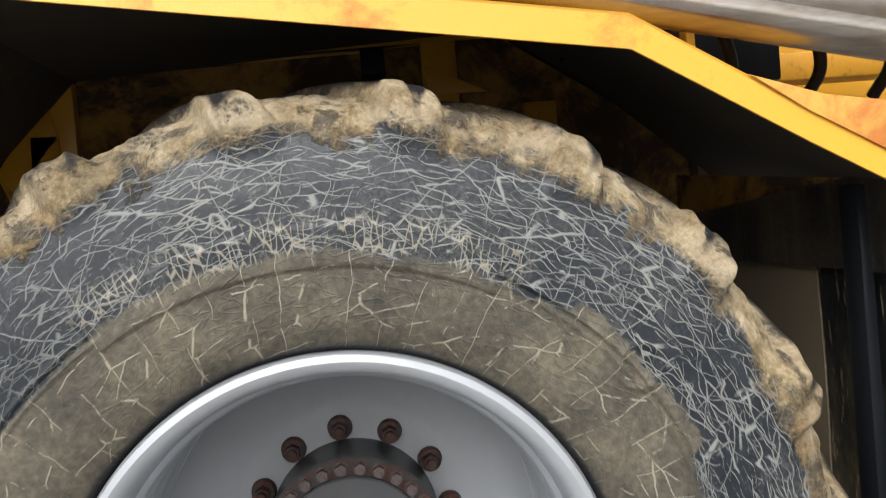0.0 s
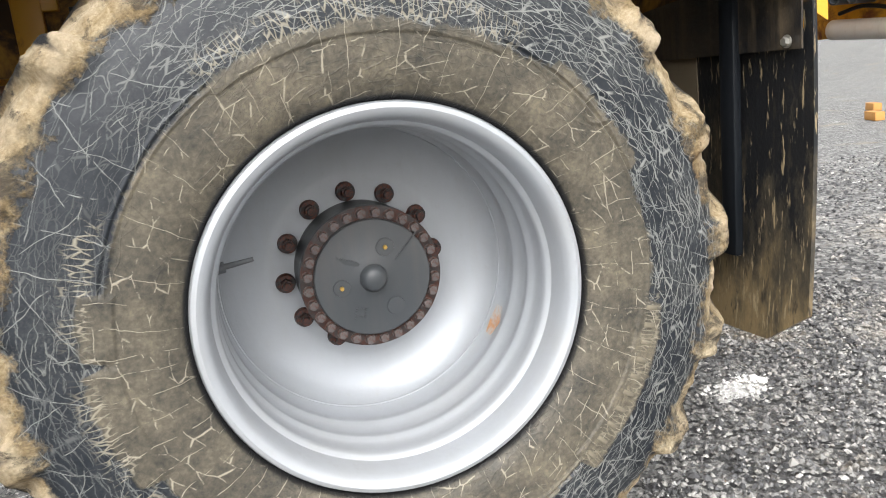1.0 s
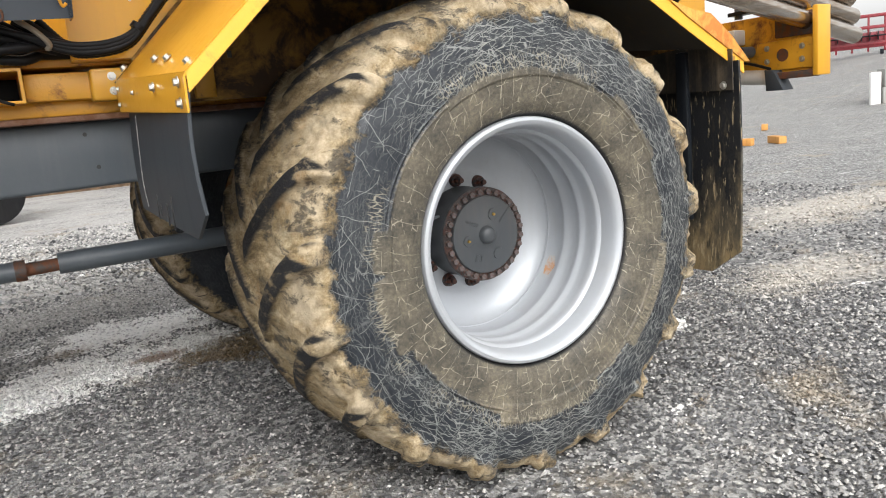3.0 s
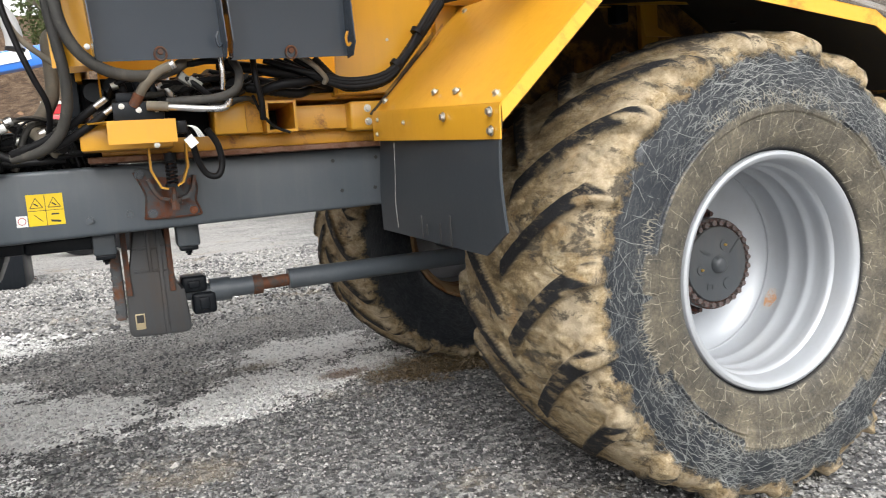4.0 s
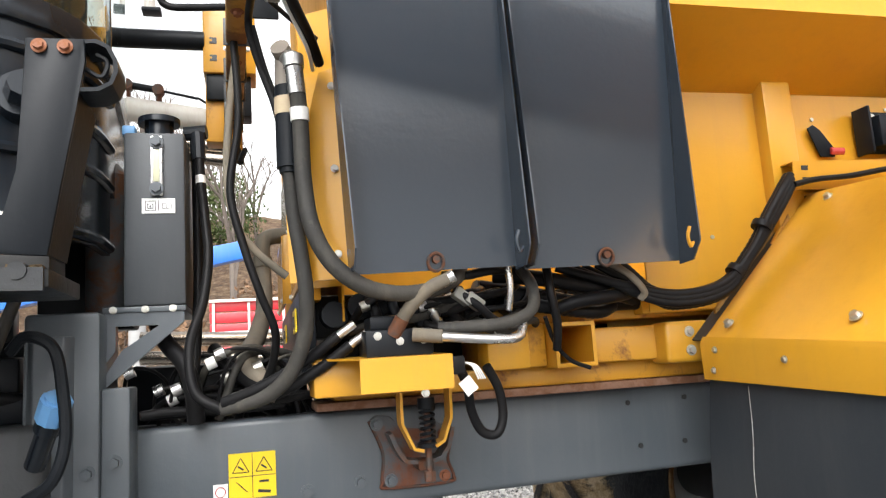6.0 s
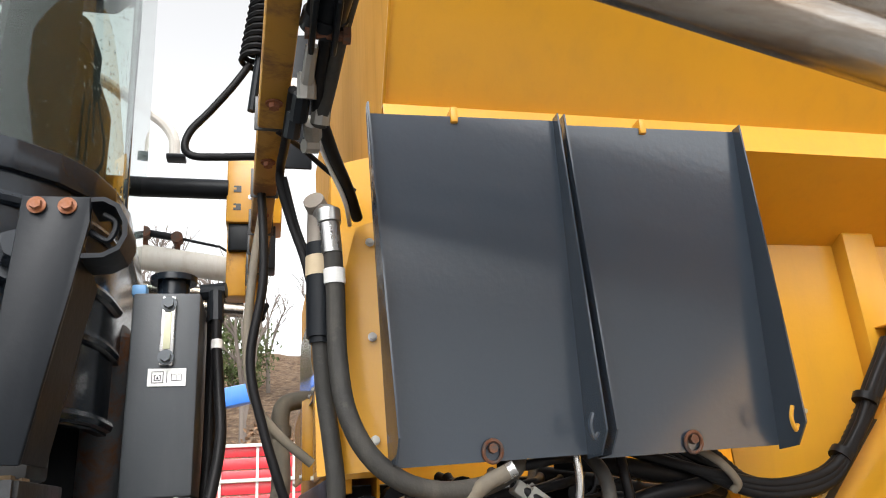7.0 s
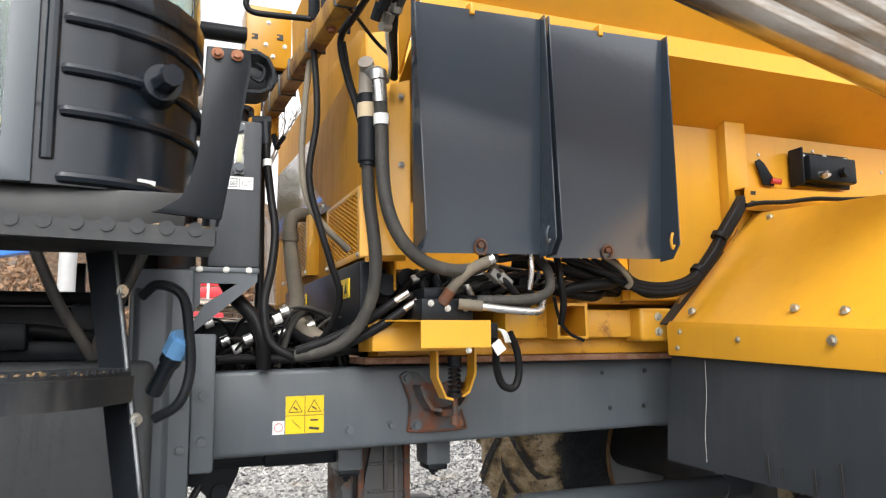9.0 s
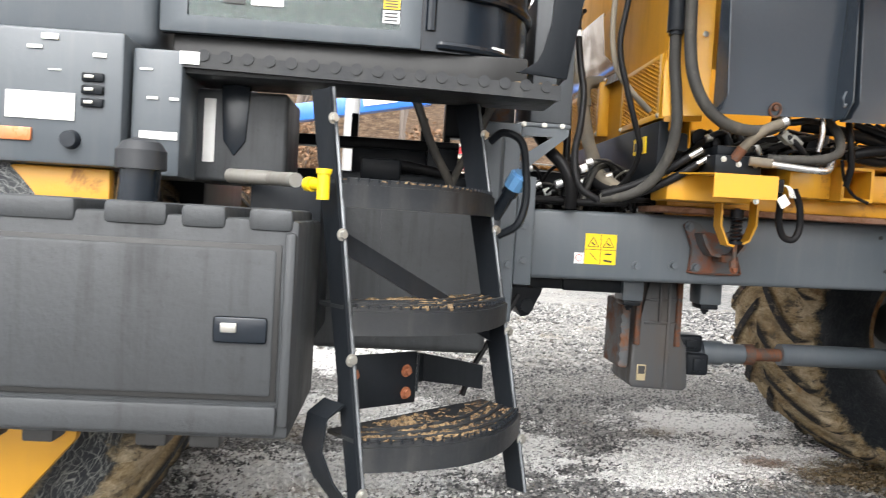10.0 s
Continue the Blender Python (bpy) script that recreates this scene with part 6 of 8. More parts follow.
part("connector", bm, paint("grey_connector", (0.20, 0.20, 0.18), 0.5, (0.1, 0.1, 0.1), 0.2), truck)
# harness with white wires that drops in front of the rail
hose([(-1.885, 0.93, 1.51), (-1.86, 0.95, 1.45), (-1.845, 0.98, 1.39), (-1.815, 1.0, 1.335), (-1.775, 1.0, 1.325), (-1.755, 1.0, 1.37), (-1.765, 0.99, 1.44), (-1.80, 0.97, 1.50)], 0.0125, HOSEBLACK, "wiring_harness", "black taped wiring harness loop")
for k in range(4):
    hose([(-1.885, 0.925 + 0.004 * k, 1.515), (-1.855 + 0.004 * k, 0.92, 1.505), (-1.835 + 0.006 * k, 0.93, 1.47)], 0.0022, WHITE, "wire", seg=6)
bm = bmesh.new()
obox(bm, pose(-1.865, 0.92, 1.455, 0, -35, 0), 0.035, 0.002, 0.040, 0)
part("paper_tag", bm, WHITE, truck, "small white paper tag")
bm = bmesh.new()
box(bm, -1.912, -1.875, 0.90, 0.95, 1.485, 1.53, 0.005)
part("connector", bm, HOSEBLACK, truck)
# looms from under the panels to the fender rail
for k in range(6):
    a = 0.013 * (k % 3)
    b = 0.016 * (k // 3)
    hose([(-1.55 + 0.04 * k, 1.05, 1.76), (-1.38 + 0.02 * k, 1.0 + b, 1.70 - a), (-1.22, 0.98 + b, 1.665 - a), (-1.07, 0.97 + b, 1.69 - a), (-0.97, 0.965 + b, 1.78 - a * 0.5), (-0.90 + a, 0.965 + b, 1.88), (-0.835 + a, 0.965 + b, 1.965), (-0.79, 0.98 + b, 2.01 - a)], 0.013 if k < 4 else 0.018, HOSEBLACK, "cable", ridge=0.0 if k < 4 else 0.002, steps=9 if k < 4 else 16)
band((-0.925, 0.972, 1.845), (-0.915, 0.972, 1.862), 0.030, HOSEBLACK, "cable_tie")
band((-1.03, 0.978, 1.715), (-1.015, 0.978, 1.730), 0.028, HOSEBLACK, "cable_tie")
hose([(-1.42, 0.98, 1.76), (-1.37, 0.96, 1.72), (-1.33, 0.965, 1.675), (-1.335, 0.98, 1.655)], 0.010, HOSETAN)
hose([(-1.72, 1.10, 1.75), (-1.60, 1.05, 1.73), (-1.45, 1.05, 1.70), (-1.30, 1.08, 1.665)], 0.022, HOSEBLACK)
hose([(-1.75, 1.15, 1.72), (-1.60, 1.12, 1.69), (-1.45, 1.12, 1.66), (-1.25, 1.15, 1.66)], 0.024, HOSEBLACK)
for k in range(5):
    hose([(-2.08 + 0.055 * k, 1.08, 1.70 + 0.01 * (k % 2)), (-2.07 + 0.05 * k, 1.04, 1.66), (-2.06 + 0.055 * k, 1.05, 1.62)], 0.014, [HOSEBLACK, BLACKSTEEL, BLACKSTEEL, BRIGHTPIPE, HOSEBLACK][k])
bm = bmesh.new()
for x, z in ((-2.17, 1.66), (-2.10, 1.68), (-1.95, 1.69), (-1.8, 1.66), (-1.66, 1.67)):
    rod(bm, (x, 1.10, z), (x, 1.20, z), 0.035, 14)
box(bm, -2.22, -1.55, 1.18, 1.3, 1.60, 1.72, 0.01)
part("pump", bm, BLACKSTEEL, truck, "black oily pump housings")

# ---- transverse folding arm over the cab gap
d = Vector((-0.038, 1.0, 0.0))
a0 = Vector((-2.362, -0.05, 2.458))
turn = d.to_track_quat("Y", "Z").to_matrix().to_4x4()
bm = bmesh.new()
obox(bm, Matrix.Translation(a0 + d * 1.0) @ turn, 0.056, 2.02, 0.070, 0.007)
arm = part("folding_arm", bm, rusty("grimy_worn_yellow_paint", (0.42, 0.215, 0.03), (0.13, 0.07, 0.035), 0.53, 0.5, 7.0), truck, "worn yellow square-tube folding arm")
for k in (0.83, 1.18, 1.45, 1.62, 1.82, 1.95):
    bm = bmesh.new()
    obox(bm, Matrix.Translation(a0 + d * k) @ turn, 0.069, 0.006, 0.079, 0.002)
    part("cable_tie", bm, INK, arm)
bm = bmesh.new()
obox(bm, Matrix.Translation(a0 + d * 1.97 + Vector((0, 0, -0.075))) @ turn, 0.06, 0.10, 0.085, 0.008)
part("end_stub", bm, YELLOW_WORN, arm)
bm = bmesh.new()
rod(bm, a0 + d * 1.93 + Vector((0.01, 0, -0.11)), a0 + d * 1.90 + Vector((0.02, 0, -0.17)), 0.014, 10)
rod(bm, a0 + d * 1.90 + Vector((0.02, 0, -0.16)), a0 + d * 1.84 + Vector((0.035, 0, -0.14)), 0.010, 10)
part("hose_fitting", bm, BLACKSTEEL, arm)
for k in (0.72, 0.98, 1.3):
    put("bolt", BOLT_RUST, arm, facing(a0 + d * k + Vector((0.0, 0.0, -0.037)), (0, 0, -1)))
# hinge with its cylinder
bm = bmesh.new()
box(bm, -2.338, -2.328, 0.29, 0.43, 2.372, 2.455, 0.004)
box(bm, -2.302, -2.292, 0.29, 0.43, 2.372, 2.455, 0.004)
clevis = part("clevis", bm, BLACKSTEEL, arm, "black hinge clevis")
for y, z in ((0.39, 2.388), (0.325, 2.43)):
    bm = bmesh.new()
    rod(bm, (-2.345, y, z), (-2.275, y, z), 0.0095, 10)
    rod(bm, (-2.284, y, z), (-2.272, y, z), 0.015, 6)
    part("pin", bm, RUST, clevis)
bm = bmesh.new()
rod(bm, (-2.315, 0.40, 2.415), (-2.215, -0.02, 2.62), 0.034, 20)
rod(bm, (-2.317, 0.41, 2.41), (-2.311, 0.385, 2.423), 0.038, 20)
part("cylinder", bm, BLACKSTEEL, arm, "black hydraulic cylinder")
CAST = paint("worn_grey_fitting", (0.30, 0.29, 0.27), 0.5, (0.2, 0.17, 0.13), 0.4, metal=0.5)
for p0, p1, r, mat in (((-2.330, 0.44, 2.40), (-2.335, 0.50, 2.365), 0.011, CAST), ((-2.335, 0.50, 2.385), (-2.335, 0.52, 2.345), 0.017, CAST), ((-2.342, 0.53, 2.36), (-2.347, 0.57, 2.33), 0.016, BLACKSTEEL), ((-2.352, 0.57, 2.345), (-2.358, 0.60, 2.31), 0.015, BLACKSTEEL),
                       ((-2.322, 0.58, 2.335), (-2.318, 0.62, 2.325), 0.017, CAST), ((-2.335, 0.62, 2.305), (-2.31, 0.63, 2.31), 0.014, CAST), ((-2.305, 0.56, 2.36), (-2.308, 0.58, 2.33), 0.018, CAST)):
    bm = bmesh.new()
    rod(bm, p0, p1, r, 8)
    part("hose_fitting", bm, mat, arm)
hose([(-2.27, 0.36, 2.46), (-2.285, 0.44, 2.42), (-2.296, 0.52, 2.38), (-2.31, 0.585, 2.33)], 0.015, HOSE)
hose([(-2.305, 0.42, 2.42), (-2.315, 0.50, 2.38), (-2.312, 0.58, 2.345)], 0.012, HOSEBLACK)
hose([(-2.305, 0.60, 2.35), (-2.27, 0.72, 2.335), (-2.23, 0.84, 2.32), (-2.20, 0.93, 2.29)], 0.013, HOSEBLACK)
hose([(-2.31, 0.66, 2.35), (-2.275, 0.76, 2.33), (-2.235, 0.86, 2.30), (-2.215, 0.95, 2.28)], 0.005, WHITE, "cable")
hose([(-2.38, 0.78, 2.418), (-2.33, 0.86, 2.425), (-2.26, 0.93, 2.40), (-2.20, 0.96, 2.37)], 0.006, HOSEBLACK, "cable")
hose([(-2.355, 0.60, 2.41), (-2.365, 0.80, 2.40), (-2.372, 0.90, 2.395), (-2.37, 0.93, 2.36), (-2.345, 0.95, 2.28), (-2.318, 0.95, 2.20), (-2.30, 0.94, 2.12)], 0.010, HOSEBLACK, "cable", "black taped cable")
hose([(-2.363, 0.92, 2.38), (-2.335, 0.95, 2.28), (-2.308, 0.95, 2.20)], 0.006, HOSEBLACK, "cable")
# two rounded plates carrying the lead
for pts, y in (([(-2.420, 2.556), (-2.424, 2.842), (-2.412, 2.862), (-2.395, 2.862), (-2.384, 2.845), (-2.382, 2.56)], 1.18), ([(-2.390, 2.50), (-2.392, 2.86), (-2.374, 2.896), (-2.30, 2.905), (-2.290, 2.89), (-2.290, 2.50)], 1.12)):
    bm = bmesh.new()
    prism(bm, [(x, y, z) for x, z in pts], (0, 0.010, 0), 0.003)
    part("lead_plate", bm, BLACKSTEEL, arm, "black rounded steel plate")
bm = bmesh.new()
bmesh.ops.create_cone(bm, cap_ends=True, segments=24, radius1=0.032, radius2=0.032, depth=0.004, matrix=facing((-2.335, 1.116, 2.73), FRONT))
part("hole", bm, FADEDWHITE, arm)
# coiled lead and its tail
bm = bmesh.new()
tube(bm, [(-2.445 + 0.0011 * a * 0.45 + 0.036 * math.cos(a * 1.05), 1.23 - 0.0004 * a + 0.036 * math.sin(a * 1.05), 2.872 + 0.0034 * a) for a in range(150)], 0.0085, 6, 2)
part("coiled_cable", bm, HOSEBLACK, truck, "black coiled electric lead")
bm = bmesh.new()
rod(bm, (-2.447, 1.23, 2.72), (-2.375, 1.17, 3.38), 0.012, 10)
part("lead_rod", bm, BLACKSTEEL, truck)
hose([(-2.455, 1.234, 2.872), (-2.50, 1.24, 2.80), (-2.56, 1.25, 2.72), (-2.605, 1.25, 2.66), (-2.618, 1.25, 2.61), (-2.595, 1.25, 2.585), (-2.53, 1.23, 2.575), (-2.46, 1.20, 2.565), (-2.41, 1.18, 2.558)], 0.0105, HOSEBLACK, "cable")
# yellow end box of the far arm
bm = bmesh.new()
box(bm, -2.545, -2.350, 1.92, 2.08, 2.662, 2.932, 0.006)
ybox = part("end_box", bm, YELLOW, truck, "yellow punched steel end box")
for x, z in ((-2.507, 2.79), (-2.507, 2.72), (-2.40, 2.80), (-2.40, 2.90)):
    bm = bmesh.new()
    box(bm, x - 0.013, x + 0.013, 1.916, 1.921, z - 0.012, z + 0.012, 0)
    part("slot", bm, INK, ybox)
    bm = bmesh.new()
    box(bm, x - 0.014, x - 0.004, 1.914, 1.917, z - 0.004, z + 0.004, 0)
    part("slot_lip", bm, YELLOW, ybox)
for x, z in ((-2.45, 2.86), (-2.46, 2.76), (-2.43, 2.71), (-2.38, 2.76)):
    put("bolt", BOLT_SMALL, ybox, facing((x, 1.919, z), FRONT))
bm = bmesh.new()
rod(bm, (-3.4, 1.94, 2.795), (-2.54, 1.94, 2.795), 0.036, 18)
part("cross_tube", bm, BLACKSTEEL, truck, "black cross tube behind the cab")
bm = bmesh.new()
box(bm, -2.54, -2.47, 1.96, 2.06, 2.40, 2.665, 0.006)
part("arm_support", bm, YELLOW_WORN, truck)
bm = bmesh.new()
box(bm, -2.535, -2.42, 1.935, 1.96, 2.56, 2.665, 0.006)
box(bm, -2.46, -2.37, 1.95, 2.05, 2.50, 2.665, 0.006)
part("support_plate", bm, BLACKSTEEL, truck)

# ---- silencer and plate between cab and tank
bm = bmesh.new()
rod(bm, (-2.80, 1.50, 1.70), (-2.80, 1.50, 2.14), 0.062, 28)
rod(bm, (-2.80, 1.50, 2.14), (-2.80, 1.50, 2.18), 0.062, 28, 0.03)
part("silencer", bm, RUSTYGREY, truck, "weathered grey silencer behind the tank")
bm = bmesh.new()
box(bm, -3.02, -2.74, 1.60, 1.70, 1.68, 2.10, 0.01)
part("heat_shield", bm, BLACKSTEEL, truck, "black plate behind the silencer")

# ---- hydraulic tank
bm = bmesh.new()
box(bm, -2.716, -2.556, 1.245, 1.62, 1.718, 2.203, 0.008)
tank = part("hydraulic_tank", bm, paint("black_tank_paint", (0.050, 0.056, 0.063), 0.42, (0.12, 0.12, 0.12), 0.2, gloss=0.35), truck, "dark grey hydraulic oil tank with a sight gauge")
bm = bmesh.new()
box(bm, -2.646, -2.613, 1.232, 1.246, 2.020, 2.190, 0.003)
gauge = part("sight_gauge", bm, BRIGHTPIPE, tank, "silver oil level gauge")
bm = bmesh.new()
box(bm, -2.638, -2.621, 1.228, 1.234, 2.058, 2.150, 0.002)
part("gauge_glass", bm, paint("old_gauge_glass", (0.55, 0.55, 0.38), 0.2, (0.3, 0.3, 0.2), 0.2), gauge)
for z in (2.170, 2.038):
    put("bolt", BOLT_GREY, gauge, facing((-2.6295, 1.232, z), FRONT))
bm = bmesh.new()
box(bm, -2.669, -2.582, 1.2415, 1.245, 1.971, 2.013, 0.0)
lab = part("sticker", bm, WHITE, tank, "white oil symbol sticker")
bm = bmesh.new()
for x0, x1, z0, z1 in ((-2.660, -2.6585, 1.978, 2.006), (-2.6345, -2.633, 1.978, 2.006), (-2.660, -2.633, 1.978, 1.9795), (-2.660, -2.633, 2.0045, 2.006), (-2.654, -2.6525, 1.984, 1.997), (-2.6405, -2.639, 1.984, 1.997), (-2.654, -2.639, 1.984, 1.9855), (-2.654, -2.650, 1.9955, 1.997), (-2.643, -2.639, 1.9955, 1.997),
                       (-2.626, -2.6248, 1.978, 2.006), (-2.6155, -2.6145, 1.984, 1.999), (-2.5925, -2.5915, 1.984, 1.999), (-2.6045, -2.6035, 1.982, 1.997), (-2.6155, -2.592, 1.983, 1.9842), (-2.6155, -2.606, 1.9985, 1.9995), (-2.602, -2.592, 1.9985, 1.9995)):
    box(bm, x0, x1, 1.240, 1.2418, z0, z1, 0)
prism(bm, [(-2.6495, 1.240, 1.9875), (-2.6435, 1.240, 1.9875), (-2.6465, 1.240, 1.9945)], (0, 0.0012, 0))
part("pictogram", bm, INK, lab)
bm = bmesh.new()
rod(bm, (-2.632, 1.325, 2.20), (-2.632, 1.325, 2.250), 0.040, 22)
rod(bm, (-2.632, 1.325, 2.250), (-2.632, 1.325, 2.266), 0.058, 22)
part("filler_cap", bm, PLASTIC, tank, "black filler cap")
bm = bmesh.new()
box(bm, -2.725, -2.69, 1.27, 1.31, 2.203, 2.232, 0.005)
part("breather", bm, BLUECAP, tank)
bm = bmesh.new()
rod(bm, (-2.526, 1.372, 2.16), (-2.530, 1.385, 2.245), 0.020, 10)
rod(bm, (-2.570, 1.41, 2.252), (-2.505, 1.40, 2.256), 0.022, 10)
rod(bm, (-2.538, 1.42, 2.17), (-2.538, 1.42, 2.25), 0.018, 10)
part("hose_fitting", bm, BLACKSTEEL, tank)
bm = bmesh.new()
prism(bm, [(-2.765, 1.245, 1.703), (-2.562, 1.245, 1.703), (-2.562, 1.245, 1.672), (-2.765, 1.245, 1.50), (-2.765, 1.245, 1.53), (-2.720, 1.245, 1.60), (-2.625, 1.245, 1.665), (-2.735, 1.245, 1.665), (-2.735, 1.245, 1.60), (-2.765, 1.245, 1.56)], (0, 0.012, 0), 0.0)
box(bm, -2.768, -2.556, 1.24, 1.60, 1.700, 1.716, 0.003)
part("tank_bracket", bm, CHASSIS, truck, "dark grey triangular tank bracket")
for x in (-2.74, -2.66, -2.59):
    put("bolt", BOLT_SMALL, truck, facing((x, 1.238, 1.708), FRONT))

# ---- cab
cab_pts = [(-3.98, 0.83), (-3.16, 0.83), (-3.09, 0.835), (-3.00, 0.855), (-2.91, 0.90), (-2.84, 0.965), (-2.79, 1.05), (-2.765, 1.15), (-2.76, 1.3), (-2.835, 2.15), (-2.93, 2.42), (-3.10, 2.57), (-3.98, 2.57)]


def cab_band(z0, z1, off, mat, name, label="", i0=0, i1=None):
    bm = bmesh.new()
    c = Vector((-3.4, 1.7))
    pts = []
    for x, y in cab_pts:
        dv = (Vector((x, y)) - c).normalized() * off
        pts.append((x + dv.x, y + dv.y))
    prism(bm, [(x, y, z0) for x, y in pts], (0, 0, z1 - z0), 0.006 if z1 - z0 < 0.2 else 0.0)
    return part(name, bm, mat, truck, label, 40)


cab = cab_band(2.06, 2.36, 0.0, PLASTIC, "cab_body", "black plastic rounded cab corner with moulded ribs")
bm = bmesh.new()
skirt = [(-3.98, 0.838)] + cab_pts[1:9]
sheet(bm, [[(x, y, 1.865) for x, y in skirt], [(x, y, 2.07) for x, y in skirt]], 0.02)
part("cab_skirt", bm, PLASTIC, cab)
for z in (1.885, 2.055, 2.165, 2.30):
    bm = bmesh.new()
    pts = [(x, y - 0.004, z) for x, y in cab_pts[2:9]]
    tube(bm, [(pts[0][0], pts[0][1] + 0.01, z)] + pts, 0.015, 8)
    part("rib", bm, PLASTIC, cab)
bm = bmesh.new()
tube(bm, [(-3.13, 0.835, 1.93), (-3.13, 0.830, 2.1), (-3.13, 0.83, 2.34)], 0.018, 10)
part("rib", bm, PLASTIC, cab)
cab_band(2.36, 2.43, 0.016, PLASTIC, "cab_sill", "black curved cab sill")
bm = bmesh.new()
rod(bm, (-2.885, 0.93, 2.168), (-2.868, 0.865, 2.168), 0.058, 24, 0.05)
rod(bm, (-2.87, 0.87, 2.168), (-2.845, 0.80, 2.168), 0.034, 8, 0.030)
part("knob", bm, PLASTIC, cab, "black round knob")
bm = bmesh.new()
obox(bm, pose(-2.90, 0.893, 1.893, 0, 0, 32), 0.05, 0.004, 0.022, 0)
part("sticker", bm, WHITE, cab, "small white label")
bm = bmesh.new()
c = Vector((-3.4, 1.7))
ring = [(x, y) for x, y in cab_pts[1:9]]
sheet(bm, [[(x, y + 0.004, 2.43) for x, y in ring], [(x + 0.02 * (c.x - x), y + 0.06 * (c.y - y), 3.95) for x, y in ring]], 0.005)
pane = part("window_pane", bm, GLASS, cab, "tinted curved rear corner window with rain drops")
pane.visible_shadow = False
bm = bmesh.new()
sheet(bm, [[(-2.775, 1.34, 2.43), (-2.850, 2.15, 2.43)], [(-2.80, 1.34, 3.95), (-2.872, 2.15, 3.95)]], 0.005)
pane = part("window_pane", bm, GLASS, cab, "tinted rear window")
pane.visible_shadow = False
bm = bmesh.new()
tube(bm, [(-2.765, 1.30, 2.40), (-2.80, 1.32, 3.98)], 0.010, 8)
part("pillar", bm, PLASTIC, cab)
bm = bmesh.new()
prism(bm, [(x, y, 3.95) for x, y in cab_pts], (0, 0, 0.18), 0.02)
part("cab_roof", bm, PLASTIC, cab, "black cab roof")
# door
bm = bmesh.new()
prism(bm, [(-3.98, 0.815, 1.865), (-3.16, 0.815, 1.865), (-3.165, 0.815, 3.95), (-3.225, 0.815, 3.95), (-3.225, 0.815, 1.915), (-3.90, 0.815, 1.915), (-3.90, 0.815, 3.95), (-3.98, 0.815, 3.95)], (0, 0.025, 0), 0.004)
door = part("cab_door", bm, CHASSIS, cab, "dark grey framed glass cab door")
bm = bmesh.new()
box(bm, -3.90, -3.225, 0.822, 0.828, 1.915, 3.95, 0)
pane = part("door_glass", bm, GLASS, door, "tinted door glass")
pane.visible_shadow = False
bm = bmesh.new()
box(bm, -3.285, -3.232, 0.818, 0.820, 1.985, 2.02, 0)
part("sticker", bm, LABELYELLOW, door)
bm = bmesh.new()
box(bm, -3.285, -3.232, 0.818, 0.820, 1.94, 1.98, 0)
part("sticker", bm, WHITE, door)
bm = bmesh.new()
box(bm, -3.70, -3.60, 0.818, 0.820, 1.965, 1.995, 0)
part("sticker", bm, WHITE, door)
bm = bmesh.new()
for k in range(3):
    for z0, h in ((1.946 + 0.011 * k, 0.005), (1.990 + 0.009 * k, 0.004)):
        bm = bmesh.new()
        box(bm, -3.28, -3.238, 0.8165, 0.8185, z0, z0 + h, 0)
        part("print_bar", bm, INK, door)
bm = bmesh.new()
box(bm, -3.79, -3.72, 0.8165, 0.8185, 1.965, 1.995, 0)
part("print_bar", bm, INK, door)
bm = bmesh.new()
box(bm, -3.79, -3.60, 0.818, 0.820, 2.0, 2.10, 0)
part("sticker", bm, LABELYELLOW, door, "yellow warning sticker on the door glass")
bm = bmesh.new()
box(bm, -3.95, -2.85, 0.95, 2.45, 2.07, 2.12, 0.02)
part("cab_floor", bm, PLASTIC, cab)
bm = bmesh.new()
box(bm, -3.45, -2.98, 1.35, 1.9, 2.0, 2.42, 0.06, 3)
box(bm, -3.08, -2.92, 1.37, 1.88, 2.40, 3.05, 0.07, 3)
seat = part("operator_seat", bm, SEAT, cab, "black operator seat")
bm = bmesh.new()
box(bm, -3.04, -2.95, 1.50, 1.75, 3.03, 3.20, 0.04, 3)
part("headrest", bm, SEAT, seat)
bm = bmesh.new()
box(bm, -3.40, -3.05, 1.18, 1.30, 2.36, 2.46, 0.03, 3)
part("armrest", bm, SEAT, seat)
bm = bmesh.new()
box(bm, -2.98, -2.87, 1.32, 2.10, 2.12, 2.62, 0.05, 3)
part("rear_shelf", bm, SEAT, cab, "black moulded shelf behind the seat")
bm = bmesh.new()
sheet(bm, [[(-2.99, 0.95, 2.44), (-2.92, 1.02, 2.44), (-2.87, 1.12, 2.44)], [(-2.98, 0.97, 3.0), (-2.92, 1.06, 3.0), (-2.88, 1.15, 3.0)], [(-3.05, 1.05, 3.9), (-2.98, 1.10, 3.9), (-2.93, 1.20, 3.9)]], 0.03)
part("inner_pillar", bm, SEAT, cab, "dark inner corner trim")
bm = bmesh.new()
box(bm, -3.85, -3.50, 1.9, 2.40, 2.1, 2.75, 0.06, 3)
part("console", bm, SEAT, cab, "dark dashboard console")
bm = bmesh.new()
box(bm, -3.95, -2.80, 0.86, 1.0, 1.75, 1.87, 0.01)
part("cab_base", bm, INK, cab)

